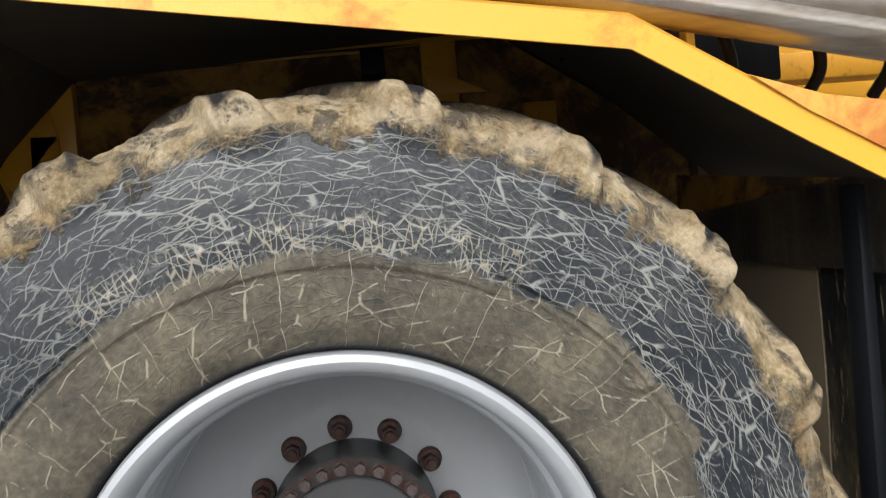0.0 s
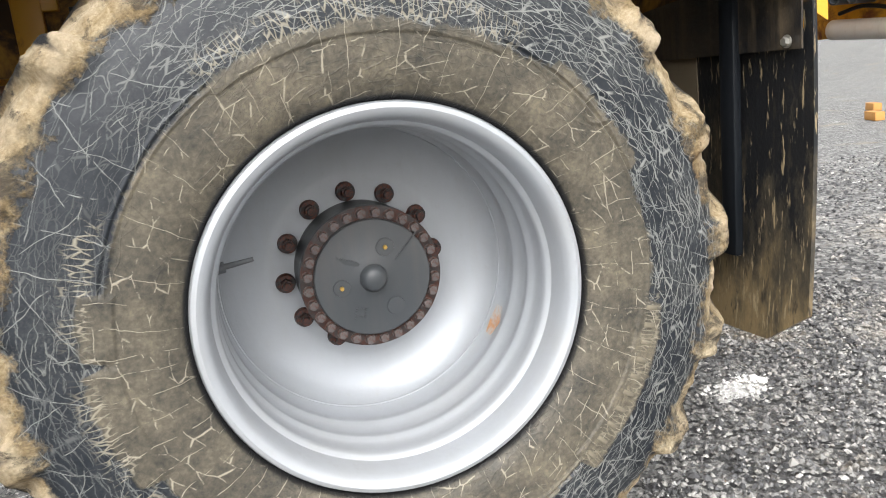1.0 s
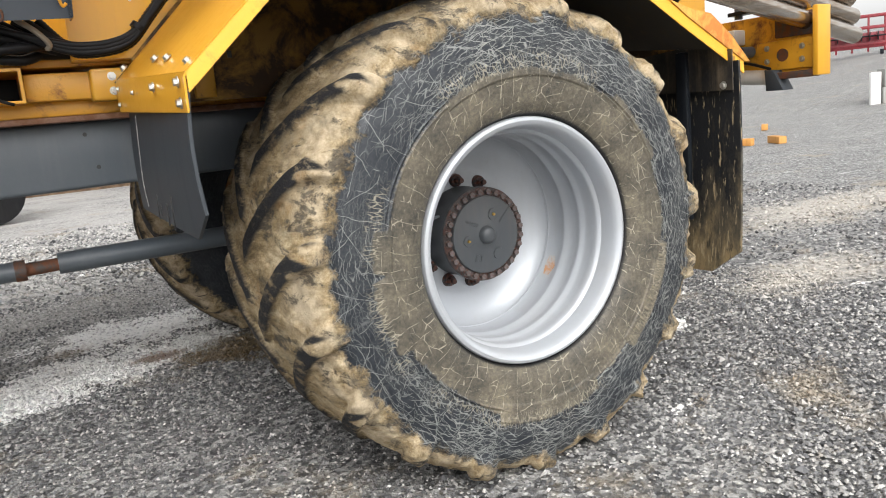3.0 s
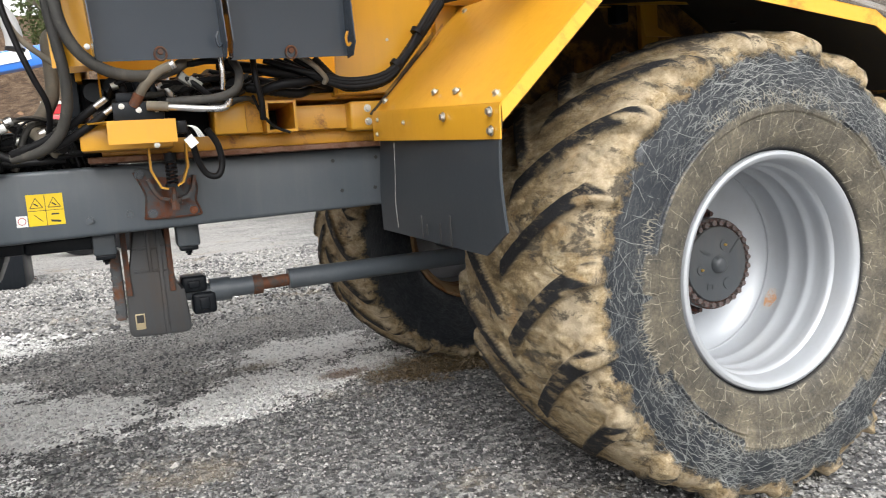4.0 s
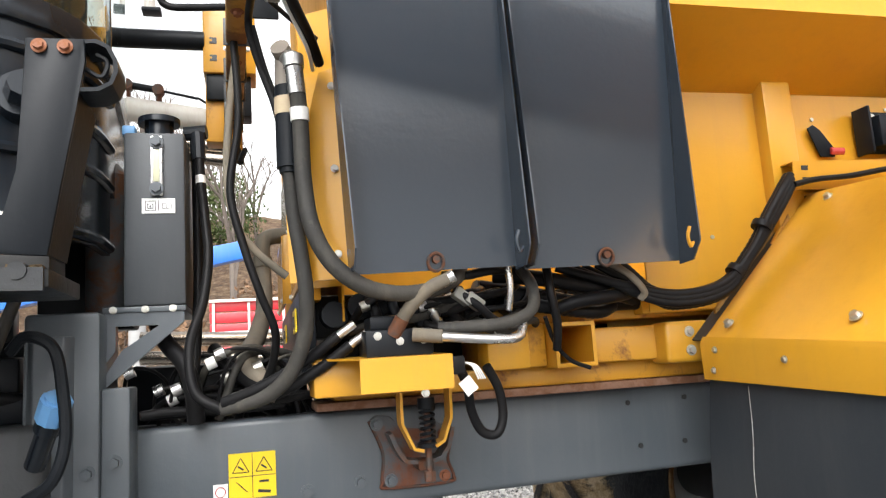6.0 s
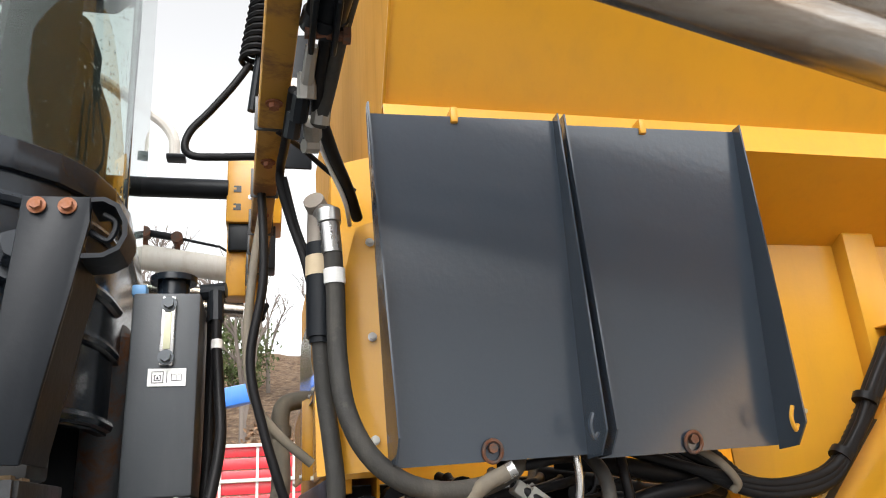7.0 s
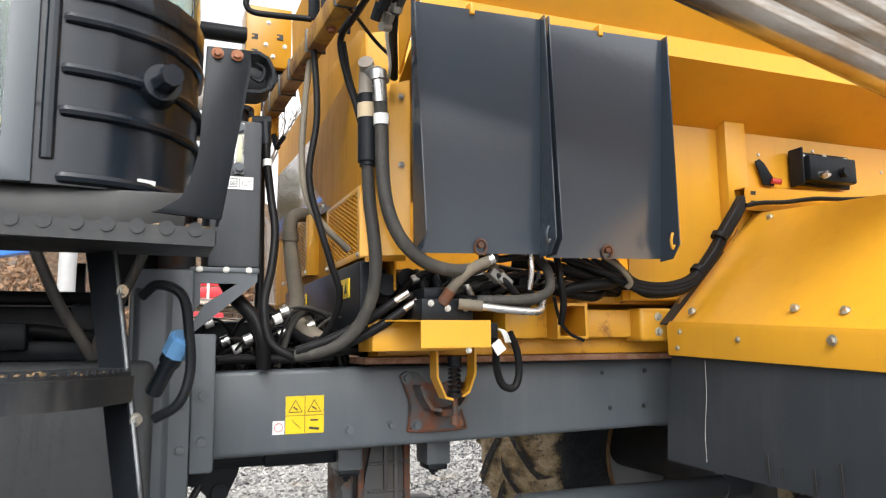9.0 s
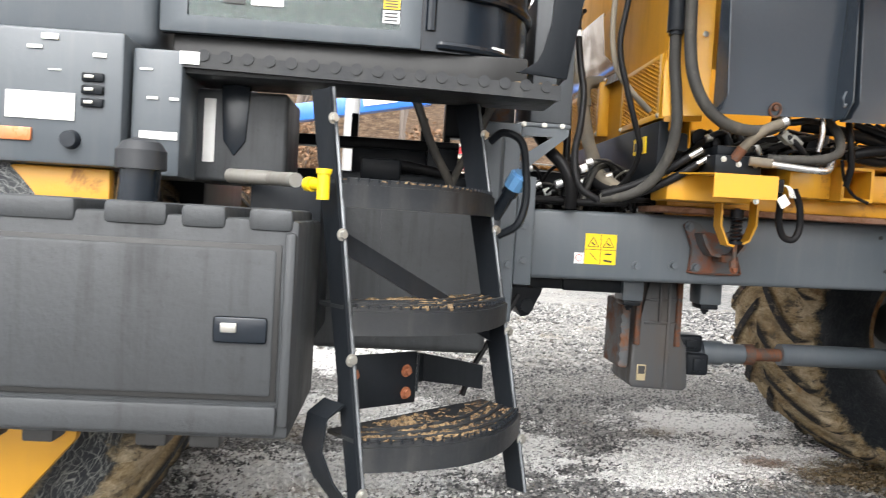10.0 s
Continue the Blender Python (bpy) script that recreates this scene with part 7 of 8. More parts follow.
# tapered bracket plate with two rusty bolts
bm = bmesh.new()
prism(bm, [(-2.777, 0.57, 2.167), (-2.675, 0.57, 2.169), (-2.674, 0.57, 2.125), (-2.690, 0.57, 2.02), (-2.733, 0.57, 1.752), (-2.885, 0.57, 1.763), (-2.855, 0.57, 1.773), (-2.822, 0.57, 1.795), (-2.803, 0.57, 1.833), (-2.787, 0.57, 1.913)], (0, 0.012, 0), 0.003)
brk = part("mirror_bracket", bm, BLACKSTEEL, truck, "black tapered steel bracket with two rusty bolts")
bm = bmesh.new()
sheet(bm, [[(-2.684, 0.582, 2.10), (-2.692, 0.582, 2.02), (-2.735, 0.582, 1.756)], [(-2.680, 0.70, 2.05), (-2.692, 0.70, 1.99), (-2.73, 0.70, 1.756)]], 0.008)
part("bracket_web", bm, BLACKSTEEL, brk)
for x in (-2.753, -2.708):
    put("bolt", BOLT_BROWN, brk, facing((x, 0.568, 2.150), FRONT))
bm = bmesh.new()
arc = [(-2.680, 2.168), (-2.655, 2.170), (-2.632, 2.158), (-2.618, 2.130), (-2.616, 2.105), (-2.626, 2.080), (-2.650, 2.066), (-2.684, 2.064)]
sheet(bm, [[(x, 0.572, z) for x, z in arc], [(x, 0.66, z) for x, z in arc]], 0.008)
part("bracket_loop", bm, BLACKSTEEL, brk, "black bent steel strap")
bm = bmesh.new()
tube(bm, [(-2.68, 0.60, 2.12), (-2.65, 0.60, 2.105), (-2.64, 0.60, 2.135), (-2.66, 0.60, 2.15)], 0.005, 6)
part("clip", bm, BLACKSTEEL, brk)

# ---- deck with toothed edge
TREADMUD = paint("muddy_black_tread", (0.115, 0.072, 0.036), 0.75, (0.30, 0.21, 0.11), 0.8, fine=60, bumpy=0.6)
bm = bmesh.new()
box(bm, -3.85, -2.74, 0.61, 0.86, 1.700, 1.735, 0.004)
sheet(bm, [[(-3.85, 0.60, 1.757), (-3.3, 0.60, 1.747), (-2.745, 0.60, 1.735)], [(-3.85, 0.60, 1.715), (-3.3, 0.60, 1.705), (-2.745, 0.60, 1.692)]], 0.010)
DECK = paint("scuffed_dirty_black_deck", (0.014, 0.016, 0.019), 0.36, (0.075, 0.072, 0.066), 0.36, fine=60, bumpy=0.12, gloss=0.35)
deck = part("deck", bm, DECK, truck, "dark grey toothed walkway deck")
tooth = bmesh.new()
rod(tooth, (0, 0, 0), (0, 0.05, 0), 0.017, 14)
tooth = finish(tooth, "tooth", DECK)
for k in range(17):
    x = -3.78 + 0.062 * k
    put("tooth", tooth, deck, pose(x, 0.586, 1.752 - 0.021 * (x + 3.85)))
bm = bmesh.new()
crumbs = random.Random(12)
for k in range(220):
    x, y, g = crumbs.uniform(-3.84, -2.76), 0.605 + abs(crumbs.gauss(0, 0.05)), crumbs.uniform(0.004, 0.012)
    obox(bm, Matrix.Translation((x, min(y, 0.84), 1.738 - 0.002 * (x + 3.85))) @ pose(0, 0, 0, 20 * crumbs.random(), 20 * crumbs.random(), 180 * crumbs.random()), g * 2, g * 1.4, g, 0.0)
tagged(part("mud", bm, TREADMUD, deck), kind="stuff")
bm = bmesh.new()
box(bm, -3.845, -3.79, 0.584, 0.587, 1.722, 1.758, 0)
part("sticker", bm, WHITE, deck)

# ---- ladder, swung out at an angle
RT, DN = Vector((-2.9725, 0.811, 1.75)), Vector((0.145, -0.2757, -1.0))
LT = Vector((-3.407, 0.432, 1.75))


def on_rail(top, z):
    return top + DN * (1.75 - z)


ladder_ax = (RT - LT).normalized()
ladder_out = Vector((ladder_ax.y, -ladder_ax.x, 0)).normalized()
ladder_rail = None
for top in (RT, LT):
    bm = bmesh.new()
    a, b = on_rail(top, 1.74 if top is RT else 1.655), on_rail(top, 0.56)
    w = -ladder_out * 0.075
    prism(bm, [a, b, b + w * 0.8, a + w * 1.3], ladder_ax * 0.007 * (-1 if top is RT else 1), 0.0)
    f = ladder_ax * (-0.03 if top is LT else 0.03)
    prism(bm, [a, b, b + f * 0.4, a + f * 0.4], -ladder_out * 0.006, 0.0)
    ob = part("ladder_rail", bm, BLACKSTEEL, truck, "black flat steel ladder rail")
    ladder_rail = ladder_rail or ob
    bm = bmesh.new()
    rod(bm, a + ladder_out * 0.002, b + ladder_out * 0.002, 0.0048, 6)
    part("worn_edge", bm, WORNEDGE, ob, "bright rubbed edge of the rail")
    for z in (1.60, 1.30, 1.0, 0.7):
        put("bolt", BOLT_ZINC, ob, facing(on_rail(top, z - (0.03 if top is LT else 0)) + ladder_out * 0.002 + ladder_ax * (0.008 if top is RT else -0.008), ladder_out))
for z in (1.400, 1.085, 0.775):
    bm = bmesh.new()
    a, b = on_rail(LT, z), on_rail(RT, z)
    front, rear = [], []
    for k in range(11):
        t = k / 10
        p = a.lerp(b, t)
        front.append(p + ladder_out * (0.012 + 0.105 * math.sin(math.pi * t)))
        rear.append(p - ladder_out * 0.13)
    poly = front + rear[::-1]
    prism(bm, poly, (0, 0, 0.010), 0.0)
    sheet(bm, [front, [p - Vector((0, 0, 0.03)) - ladder_out * 0.002 for p in front], [p - Vector((0, 0, 0.060)) for p in front]], 0.008)
    tread = part("tread", bm, DECK, truck, "black bowed ladder tread caked with mud")
    bm = bmesh.new()
    bits = random.Random(int(z * 1000))
    for k in range(520):
        t, q = bits.random(), bits.random()
        t = t if k % 3 else 0.22 + 0.3 * t
        p = a.lerp(b, 0.03 + 0.94 * t) + ladder_out * (-0.11 + q * (0.12 + 0.105 * math.sin(math.pi * t)))
        g = bits.uniform(0.002, 0.008) * (1.7 if k % 9 == 0 else 1.0)
        obox(bm, Matrix.Translation(p + Vector((0, 0, 0.010))) @ pose(0, 0, 0, bits.uniform(-25, 25), bits.uniform(-25, 25), bits.uniform(0, 180)), g * bits.uniform(1, 2.4), g * bits.uniform(0.8, 1.4), g * 0.7, 0.0)
    tagged(part("mud", bm, TREADMUD, tread), kind="stuff")
    # raised grip ridges along the tread
    for q in (-0.09, -0.045, 0.0):
        bm = bmesh.new()
        tube(bm, [a.lerp(b, t) + ladder_out * (q + 0.085 * math.sin(math.pi * t)) + Vector((0, 0, 0.012)) for t in (0.03, 0.27, 0.5, 0.73, 0.97)], 0.006, 6)
        part("grip_ridge", bm, DECK, tread)
    for k in range(24):
        t = (k + 0.5) / 24
        bm = bmesh.new()
        p = a.lerp(b, t) + ladder_out * (0.010 + 0.105 * math.sin(math.pi * t))
        obox(bm, Matrix.Translation(p + Vector((0, 0, 0.012))), 0.006, 0.012, 0.010, 0.0)
        part("grip_tooth", bm, BLACKSTEEL, tread)
bm = bmesh.new()
a, b = on_rail(LT, 0.97) - ladder_out * 0.05, on_rail(RT, 0.95) - ladder_out * 0.05
prism(bm, [a, a.lerp(b, 0.45), a.lerp(b, 0.45) - Vector((0, 0, 0.14)), a - Vector((0, 0, 0.14))], -ladder_out * 0.006, 0.002)
ladder_plate = part("ladder_plate", bm, BLACKSTEEL, truck, "black ladder brace plate with rusty bolts")
for t, dz in ((0.07, 0.05), (0.07, 0.11), (0.38, 0.05), (0.38, 0.11)):
    put("bolt", BOLT_RUST, ladder_plate, facing(a.lerp(b, t) - Vector((0, 0, dz)) + ladder_out * 0.002, ladder_out))
bm = bmesh.new()
sheet(bm, [[a.lerp(b, t) - Vector((0, 0, 0.01 + 0.10 * (t - 0.45))) - ladder_out * (0.16 * math.sin(math.pi * (t - 0.45) / 0.6)) for t in (0.45, 0.6, 0.75, 0.9, 1.0)], [a.lerp(b, t) - Vector((0, 0, 0.11 + 0.05 * (t - 0.45))) - ladder_out * (0.16 * math.sin(math.pi * (t - 0.45) / 0.6)) for t in (0.45, 0.6, 0.75, 0.9, 1.0)]], 0.006)
part("ladder_strap", bm, BLACKSTEEL, truck)
bm = bmesh.new()
left = [(-0.012, 0.0, 0.86), (-0.05, 0.02, 0.83), (-0.065, 0.03, 0.76), (-0.045, 0.02, 0.69), (0.0, 0.0, 0.62)]
sheet(bm, [[on_rail(LT, z) + ladder_ax * u - ladder_out * (0.03 + w) for u, w, z in left], [on_rail(LT, z) + ladder_ax * u - ladder_out * (0.11 + w) for u, w, z in left]], 0.006)
part("ladder_strap", bm, BLACKSTEEL, truck)
bm = bmesh.new()
prism(bm, [on_rail(LT, 1.30) - ladder_out * 0.06, on_rail(LT, 1.24) - ladder_out * 0.06, on_rail(RT, 0.96) - ladder_out * 0.06, on_rail(RT, 1.02) - ladder_out * 0.06], -ladder_out * 0.006)
part("ladder_brace", bm, BLACKSTEEL, truck)
# grab handle
bm = bmesh.new()
tube(bm, [(-2.90, 0.95, 1.60), (-2.86, 0.92, 1.63), (-2.80, 0.90, 1.60), (-2.78, 0.90, 1.50), (-2.775, 0.90, 1.40), (-2.80, 0.90, 1.32), (-2.86, 0.92, 1.28)], 0.0135, 10)
part("grab_handle", bm, BLACKSTEEL, truck, "black bent tube grab handle")
bm = bmesh.new()
rod(bm, (-2.862, 1.01, 1.345), (-2.815, 0.945, 1.445), 0.023, 16)
rod(bm, (-2.825, 0.958, 1.425), (-2.812, 0.94, 1.452), 0.029, 16)
hoseend = part("hose_coupling", bm, PLASTIC, truck)
bm = bmesh.new()
rod(bm, (-2.814, 0.943, 1.448), (-2.796, 0.917, 1.490), 0.034, 10)
rod(bm, (-2.797, 0.918, 1.487), (-2.793, 0.912, 1.496), 0.026, 10)
part("dust_cap", bm, BLUECAP, hoseend, "light blue dust cap")

bm = bmesh.new()
box(bm, -3.66, -3.44, 0.74, 1.06, 0.93, 1.42, 0.008)
part("step_support", bm, BLACKSTEEL, truck, "black steel box beside the ladder")
# grey box behind the ladder
bm = bmesh.new()
box(bm, -3.50, -2.86, 1.08, 1.60, 0.84, 1.43, 0.03, 3)
box(bm, -3.27, -3.26, 1.074, 1.09, 0.87, 1.40, 0)
part("fuel_tank", bm, BOXGREY, truck, "grey plastic fuel tank behind the ladder")
# machinery under the deck
bm = bmesh.new()
box(bm, -3.6, -2.9, 1.25, 2.1, 1.43, 1.49, 0.01)
box(bm, -3.40, -2.99, 1.45, 1.62, 1.47, 1.60, 0.01)
box(bm, -3.9, -2.95, 1.62, 1.70, 1.612, 1.66, 0.008)
for x in (-3.42, -3.12, -3.02):
    box(bm, x, x + 0.03, 1.63, 1.69, 1.64, 1.76, 0.004)
box(bm, -3.35, -3.2, 1.2, 1.35, 1.46, 1.54, 0.01)
box(bm, -3.1, -2.98, 1.3, 1.42, 1.46, 1.60, 0.01)
part("under_deck_frame", bm, BLACKSTEEL, truck)
hose([(-3.16, 0.95, 1.72), (-3.10, 0.98, 1.58), (-3.04, 1.02, 1.48), (-3.02, 1.05, 1.44)], 0.015, HOSE)
hose([(-2.90, 0.98, 1.72), (-2.95, 1.0, 1.60), (-3.0, 1.03, 1.50), (-3.02, 1.05, 1.44)], 0.014, HOSE)
hose([(-3.3, 1.3, 1.50), (-3.2, 1.25, 1.52), (-3.05, 1.25, 1.50), (-2.9, 1.3, 1.48)], 0.02, HOSEBLACK)

# ---- washer tank, grey cabinet and tool box ahead of the ladder
bm = bmesh.new()
box(bm, -3.865, -3.56, 0.76, 1.05, 1.40, 1.685, 0.015, 3)
wt = part("washer_tank", bm, BOXGREY, truck, "grey plastic water tank with a white level strip")
bm = bmesh.new()
box(bm, -3.815, -3.78, 0.755, 0.762, 1.46, 1.655, 0.002)
part("level_strip", bm, WHITE, wt)
bm = bmesh.new()
prism(bm, [(-3.765, 0.752, 1.70), (-3.675, 0.752, 1.70), (-3.685, 0.752, 1.53), (-3.72, 0.752, 1.48), (-3.755, 0.752, 1.53)], (0, 0.02, 0), 0.006)
rod(bm, (-3.72, 0.79, 1.69), (-3.72, 0.79, 1.755), 0.038, 18)
part("filler_neck", bm, PLASTIC, wt)
bm = bmesh.new()
rod(bm, (-3.72, 0.72, 1.42), (-3.58, 0.62, 1.415), 0.022, 12)
rod(bm, (-3.58, 0.62, 1.415), (-3.48, 0.42, 1.405), 0.020, 12)
part("valve_pipe", bm, CAST, truck)
bm = bmesh.new()
rod(bm, (-3.395, 0.30, 1.355), (-3.395, 0.30, 1.425), 0.016, 14)
rod(bm, (-3.40, 0.305, 1.392), (-3.445, 0.355, 1.395), 0.014, 12)
rod(bm, (-3.395, 0.30, 1.420), (-3.395, 0.30, 1.432), 0.020, 14)
rod(bm, (-3.425, 0.333, 1.393), (-3.44, 0.35, 1.394), 0.019, 14)
part("tap_valve", bm, VALVEYELLOW, truck, "yellow plastic tap valve")
bm = bmesh.new()
box(bm, -4.75, -3.985, 0.55, 0.9, 1.415, 1.79, 0.012)
cabinet = part("cabinet", bm, CHASSIS, truck, "dark grey steel front cabinet with white stickers")
bm = bmesh.new()
box(bm, -3.975, -3.835, 0.585, 0.9, 1.40, 1.76, 0.010)
side_box = part("cabinet_side", bm, CHASSIS, cabinet)
for x, z, w, h in ((-4.205, 1.575, 0.185, 0.075), (-4.185, 1.765, 0.045, 0.016), (-4.225, 1.735, 0.04, 0.010), (-4.05, 1.722, 0.036, 0.012), (-4.17, 1.675, 0.034, 0.004)):
    bm = bmesh.new()
    box(bm, x - w / 2, x + w / 2, 0.545, 0.549, z - h / 2, z + h / 2, 0)
    part("sticker", bm, WHITE, cabinet)
for x, z, w, h in ((-3.895, 1.515, 0.105, 0.022), (-3.935, 1.70, 0.034, 0.006), (-3.915, 1.62, 0.030, 0.008), (-3.855, 1.62, 0.026, 0.008)):
    bm = bmesh.new()
    box(bm, x - w / 2, x + w / 2, 0.580, 0.584, z - h / 2, z + h / 2, 0)
    part("sticker", bm, WHITE, side_box)
for z in (1.66, 1.625, 1.59):
    bm = bmesh.new()
    box(bm, -4.095, -4.035, 0.538, 0.551, z - 0.012, z + 0.012, 0.004)
    latch = part("latch", bm, BLACKSTEEL, cabinet, "small black latch")
    bm = bmesh.new()
    box(bm, -4.085, -4.06, 0.533, 0.539, z - 0.005, z + 0.005, 0.002)
    part("catch", bm, ZINC, latch)
bm = bmesh.new()
rod(bm, (-4.12, 0.552, 1.485), (-4.12, 0.525, 1.485), 0.028, 20, 0.022)
part("knob", bm, PLASTIC, cabinet, "black round knob")
bm = bmesh.new()
box(bm, -4.32, -4.225, 0.540, 0.552, 1.475, 1.512, 0.004)
part("reflector", bm, paint("orange_reflector", (0.62, 0.20, 0.07), 0.25, (0.3, 0.15, 0.1), 0.2), cabinet, "orange side reflector")
bm = bmesh.new()
box(bm, -4.52, -3.425, 0.12, 0.60, 0.795, 1.30, 0.012, 2)
for v in bm.verts:
    if v.co.x > -3.9 and v.co.z < 1.0:
        v.co.x -= 0.02 * (1.0 - v.co.z)
toolbox = part("tool_box", bm, BOXGREY, truck, "grey moulded plastic side tool box")
bm = bmesh.new()
box(bm, -4.41, -3.462, 0.114, 0.122, 0.885, 1.242, 0.002)
part("door_gap", bm, INK, toolbox)
for x, w in ((-4.44, 0.06), (-4.25, 0.08), (-4.02, 0.10), (-3.79, 0.07), (-3.64, 0.05), (-3.49, 0.05)):
    bm = bmesh.new()
    box(bm, x - w, x + w, 0.112, 0.5, 1.272, 1.325, 0.012)
    part("lid_rib", bm, BOXGREY, toolbox)
bm = bmesh.new()
box(bm, -3.456, -3.430, 0.108, 0.135, 0.825, 1.272, 0.010)
part("corner_rib", bm, BOXGREY, toolbox)
bm = bmesh.new()
box(bm, -4.50, -3.458, 0.108, 0.135, 0.806, 0.874, 0.008)
part("bottom_rib", bm, BOXGREY, toolbox)
bm = bmesh.new()
box(bm, -4.40, -3.472, 0.108, 0.125, 0.895, 1.232, 0.010)
tdoor = part("tool_box_door", bm, BOXGREY, toolbox, "grey plastic tool box door")
bm = bmesh.new()
box(bm, -3.605, -3.485, 0.100, 0.110, 1.018, 1.078, 0.008)
latch = part("latch", bm, PLASTIC, tdoor, "black recessed latch")
bm = bmesh.new()
box(bm, -3.588, -3.552, 0.094, 0.101, 1.042, 1.064, 0.003)
part("keyhole", bm, ZINC, latch)
bm = bmesh.new()
for x in (-4.12, -3.99, -3.74, -3.62):
    bm = bmesh.new()
    box(bm, x - 0.035, x + 0.035, 0.13, 0.2, 0.768, 0.83, 0.006)
    part("drain_foot", bm, INK, toolbox)
bm = bmesh.new()
rod(bm, (-3.868, 0.35, 1.30), (-3.86, 0.35, 1.41), 0.050, 22)
neck = part("filler_pipe", bm, PLASTIC, truck, "large black filler pipe")
bm = bmesh.new()
rod(bm, (-3.86, 0.35, 1.405), (-3.86, 0.35, 1.452), 0.062, 26)
rod(bm, (-3.86, 0.35, 1.452), (-3.86, 0.35, 1.474), 0.062, 26, 0.046)
rod(bm, (-3.86, 0.35, 1.474), (-3.86, 0.35, 1.484), 0.046, 26, 0.022)
part("filler_cap", bm, paint("grey_plastic_cap", (0.022, 0.024, 0.028), 0.45, (0.1, 0.1, 0.1), 0.2), neck, "grey ribbed screw cap")
bm = bmesh.new()
box(bm, -5.4, -3.95, 1.35, 2.05, 0.95, 1.9, 0.03)
part("front_frame", bm, BLACKSTEEL, truck)
bm = bmesh.new()
prism(bm, [(-4.75, 0.44, 0.80), (-4.02, 0.44, 0.80), (-4.03, 0.44, 0.68), (-4.17, 0.44, 0.51), (-4.40, 0.44, 0.36), (-4.75, 0.44, 0.36)], (0, 0.03, 0), 0.006)
part("front_guard", bm, YELLOW, truck, "yellow steel guard beside the front wheel")
bm = bmesh.new()
box(bm, -5.6, -3.985, 0.80, 2.5, 1.80, 2.35, 0.05, 3)
part("hood", bm, CHASSIS, truck, "dark grey front hood beside the cab")
bm = bmesh.new()
box(bm, -4.75, -4.03, 0.60, 0.64, 1.24, 1.412, 0.006)
part("yellow_plate", bm, YELLOW_WORN, truck)
bm = bmesh.new()
tube(bm, [(-2.72, 1.25, 1.05), (-2.80, 1.2, 0.92), (-2.88, 1.15, 0.80), (-2.93, 1.12, 0.68)], 0.011, 8)
part("drain_hose", bm, HOSEBLACK, truck)
for b6 in ((-2.80, -2.50, 1.45, 1.9, 1.065, 1.12), (-2.5, -2.2, 1.45, 1.6, 1.06, 1.12)):
    bm = bmesh.new()
    box(bm, *b6, 0.008)
    part("underbody_bracket", bm, BLACKSTEEL, truck)

bm = bmesh.new()
prism(bm, [(-2.86, 1.48, 1.11), (-2.56, 1.48, 1.11), (-2.585, 1.48, 1.035), (-2.625, 1.48, 0.945), (-2.665, 1.48, 0.935), (-2.70, 1.48, 1.01), (-2.78, 1.48, 1.02)], (0, 0.2, 0), 0.01)
rod(bm, (-2.64, 1.47, 0.985), (-2.64, 1.50, 0.985), 0.028, 16)
part("drain_housing", bm, BLACKSTEEL, truck, "black oily housing under the rail")

# ---- stainless boom tubes folded along the side
bdir = Vector((2.5, 0.178, -0.439)).normalized()
for dy, dz in ((0.0, 0.0), (0.014, 0.100), (0.035, 0.200), (0.06, 0.300)):
    bm = bmesh.new()
    base = Vector((-1.5, 0.125 + dy, 2.236 + dz))
    rod(bm, base - bdir * 0.9, base + bdir * 4.2, 0.047, 32)
    part("boom_tube", bm, STAINLESS, truck, "stained stainless steel boom tube")
bm = bmesh.new()
base = Vector((0.95, 0.265, 1.90))
obox(bm, Matrix.Translation(base) @ bdir.to_track_quat("X", "Z").to_matrix().to_4x4(), 0.62, 0.012, 0.16, 0.004)
part("boom_plate", bm, STAINLESS, truck, "stained steel plate on the boom tubes")
for x, y, z in ((0.75, 0.62, 1.97), (1.05, 0.66, 1.86)):
    bm = bmesh.new()
    box(bm, x - 0.12, x + 0.12, y, y + 0.2, z - 0.11, z + 0.13, 0.012)
    part("boom_valve", bm, BLACKSTEEL, truck, "black boom valve body behind the tubes")
bm = bmesh.new()
box(bm, 0.63, 0.72, 0.612, 0.616, 1.95, 2.02, 0)
part("sticker", bm, WHITE, truck, "white manual symbol sticker")
for x in (0.90, 1.12, 1.30):
    hose([(x, 0.55, 1.92), (x + 0.03, 0.5, 1.84), (x + 0.06, 0.52, 1.75), (x + 0.05, 0.58, 1.68)], 0.015, HOSEBLACK)
bm = bmesh.new()
box(bm, 0.92, 0.945, 0.66, 0.70, 1.70, 2.08, 0.003)
box(bm, 1.14, 1.165, 0.7, 0.75, 1.62, 2.0, 0.003)
box(bm, 0.9, 1.7, 0.85, 0.95, 1.78, 1.86, 0.01)
part("boom_stand", bm, YELLOW_WORN, truck)

# ---- rear cross frame of the body
RUSTPLATE = rusty("rust_bitten_yellow_plate", (0.62, 0.31, 0.02), (0.11, 0.042, 0.018), 0.60, 0.45, 7.0)
bm = bmesh.new()
box(bm, 2.15, 2.165, 0.318, 1.15, 1.32, 1.655, 0.004)
rear = part("rear_frame", bm, RUSTPLATE, truck, "yellow rear frame plate with rust stains")
bm = bmesh.new()
box(bm, 2.09, 2.20, 0.285, 0.318, 1.312, 1.662, 0.008)
part("edge_flange", bm, YELLOW, rear)
bm = bmesh.new()
box(bm, 2.134, 2.15, 0.331, 0.675, 1.358, 1.512, 0.005)
cover = part("cover_plate", bm, RUSTPLATE, rear, "bolted yellow cover plate with a rust hole")
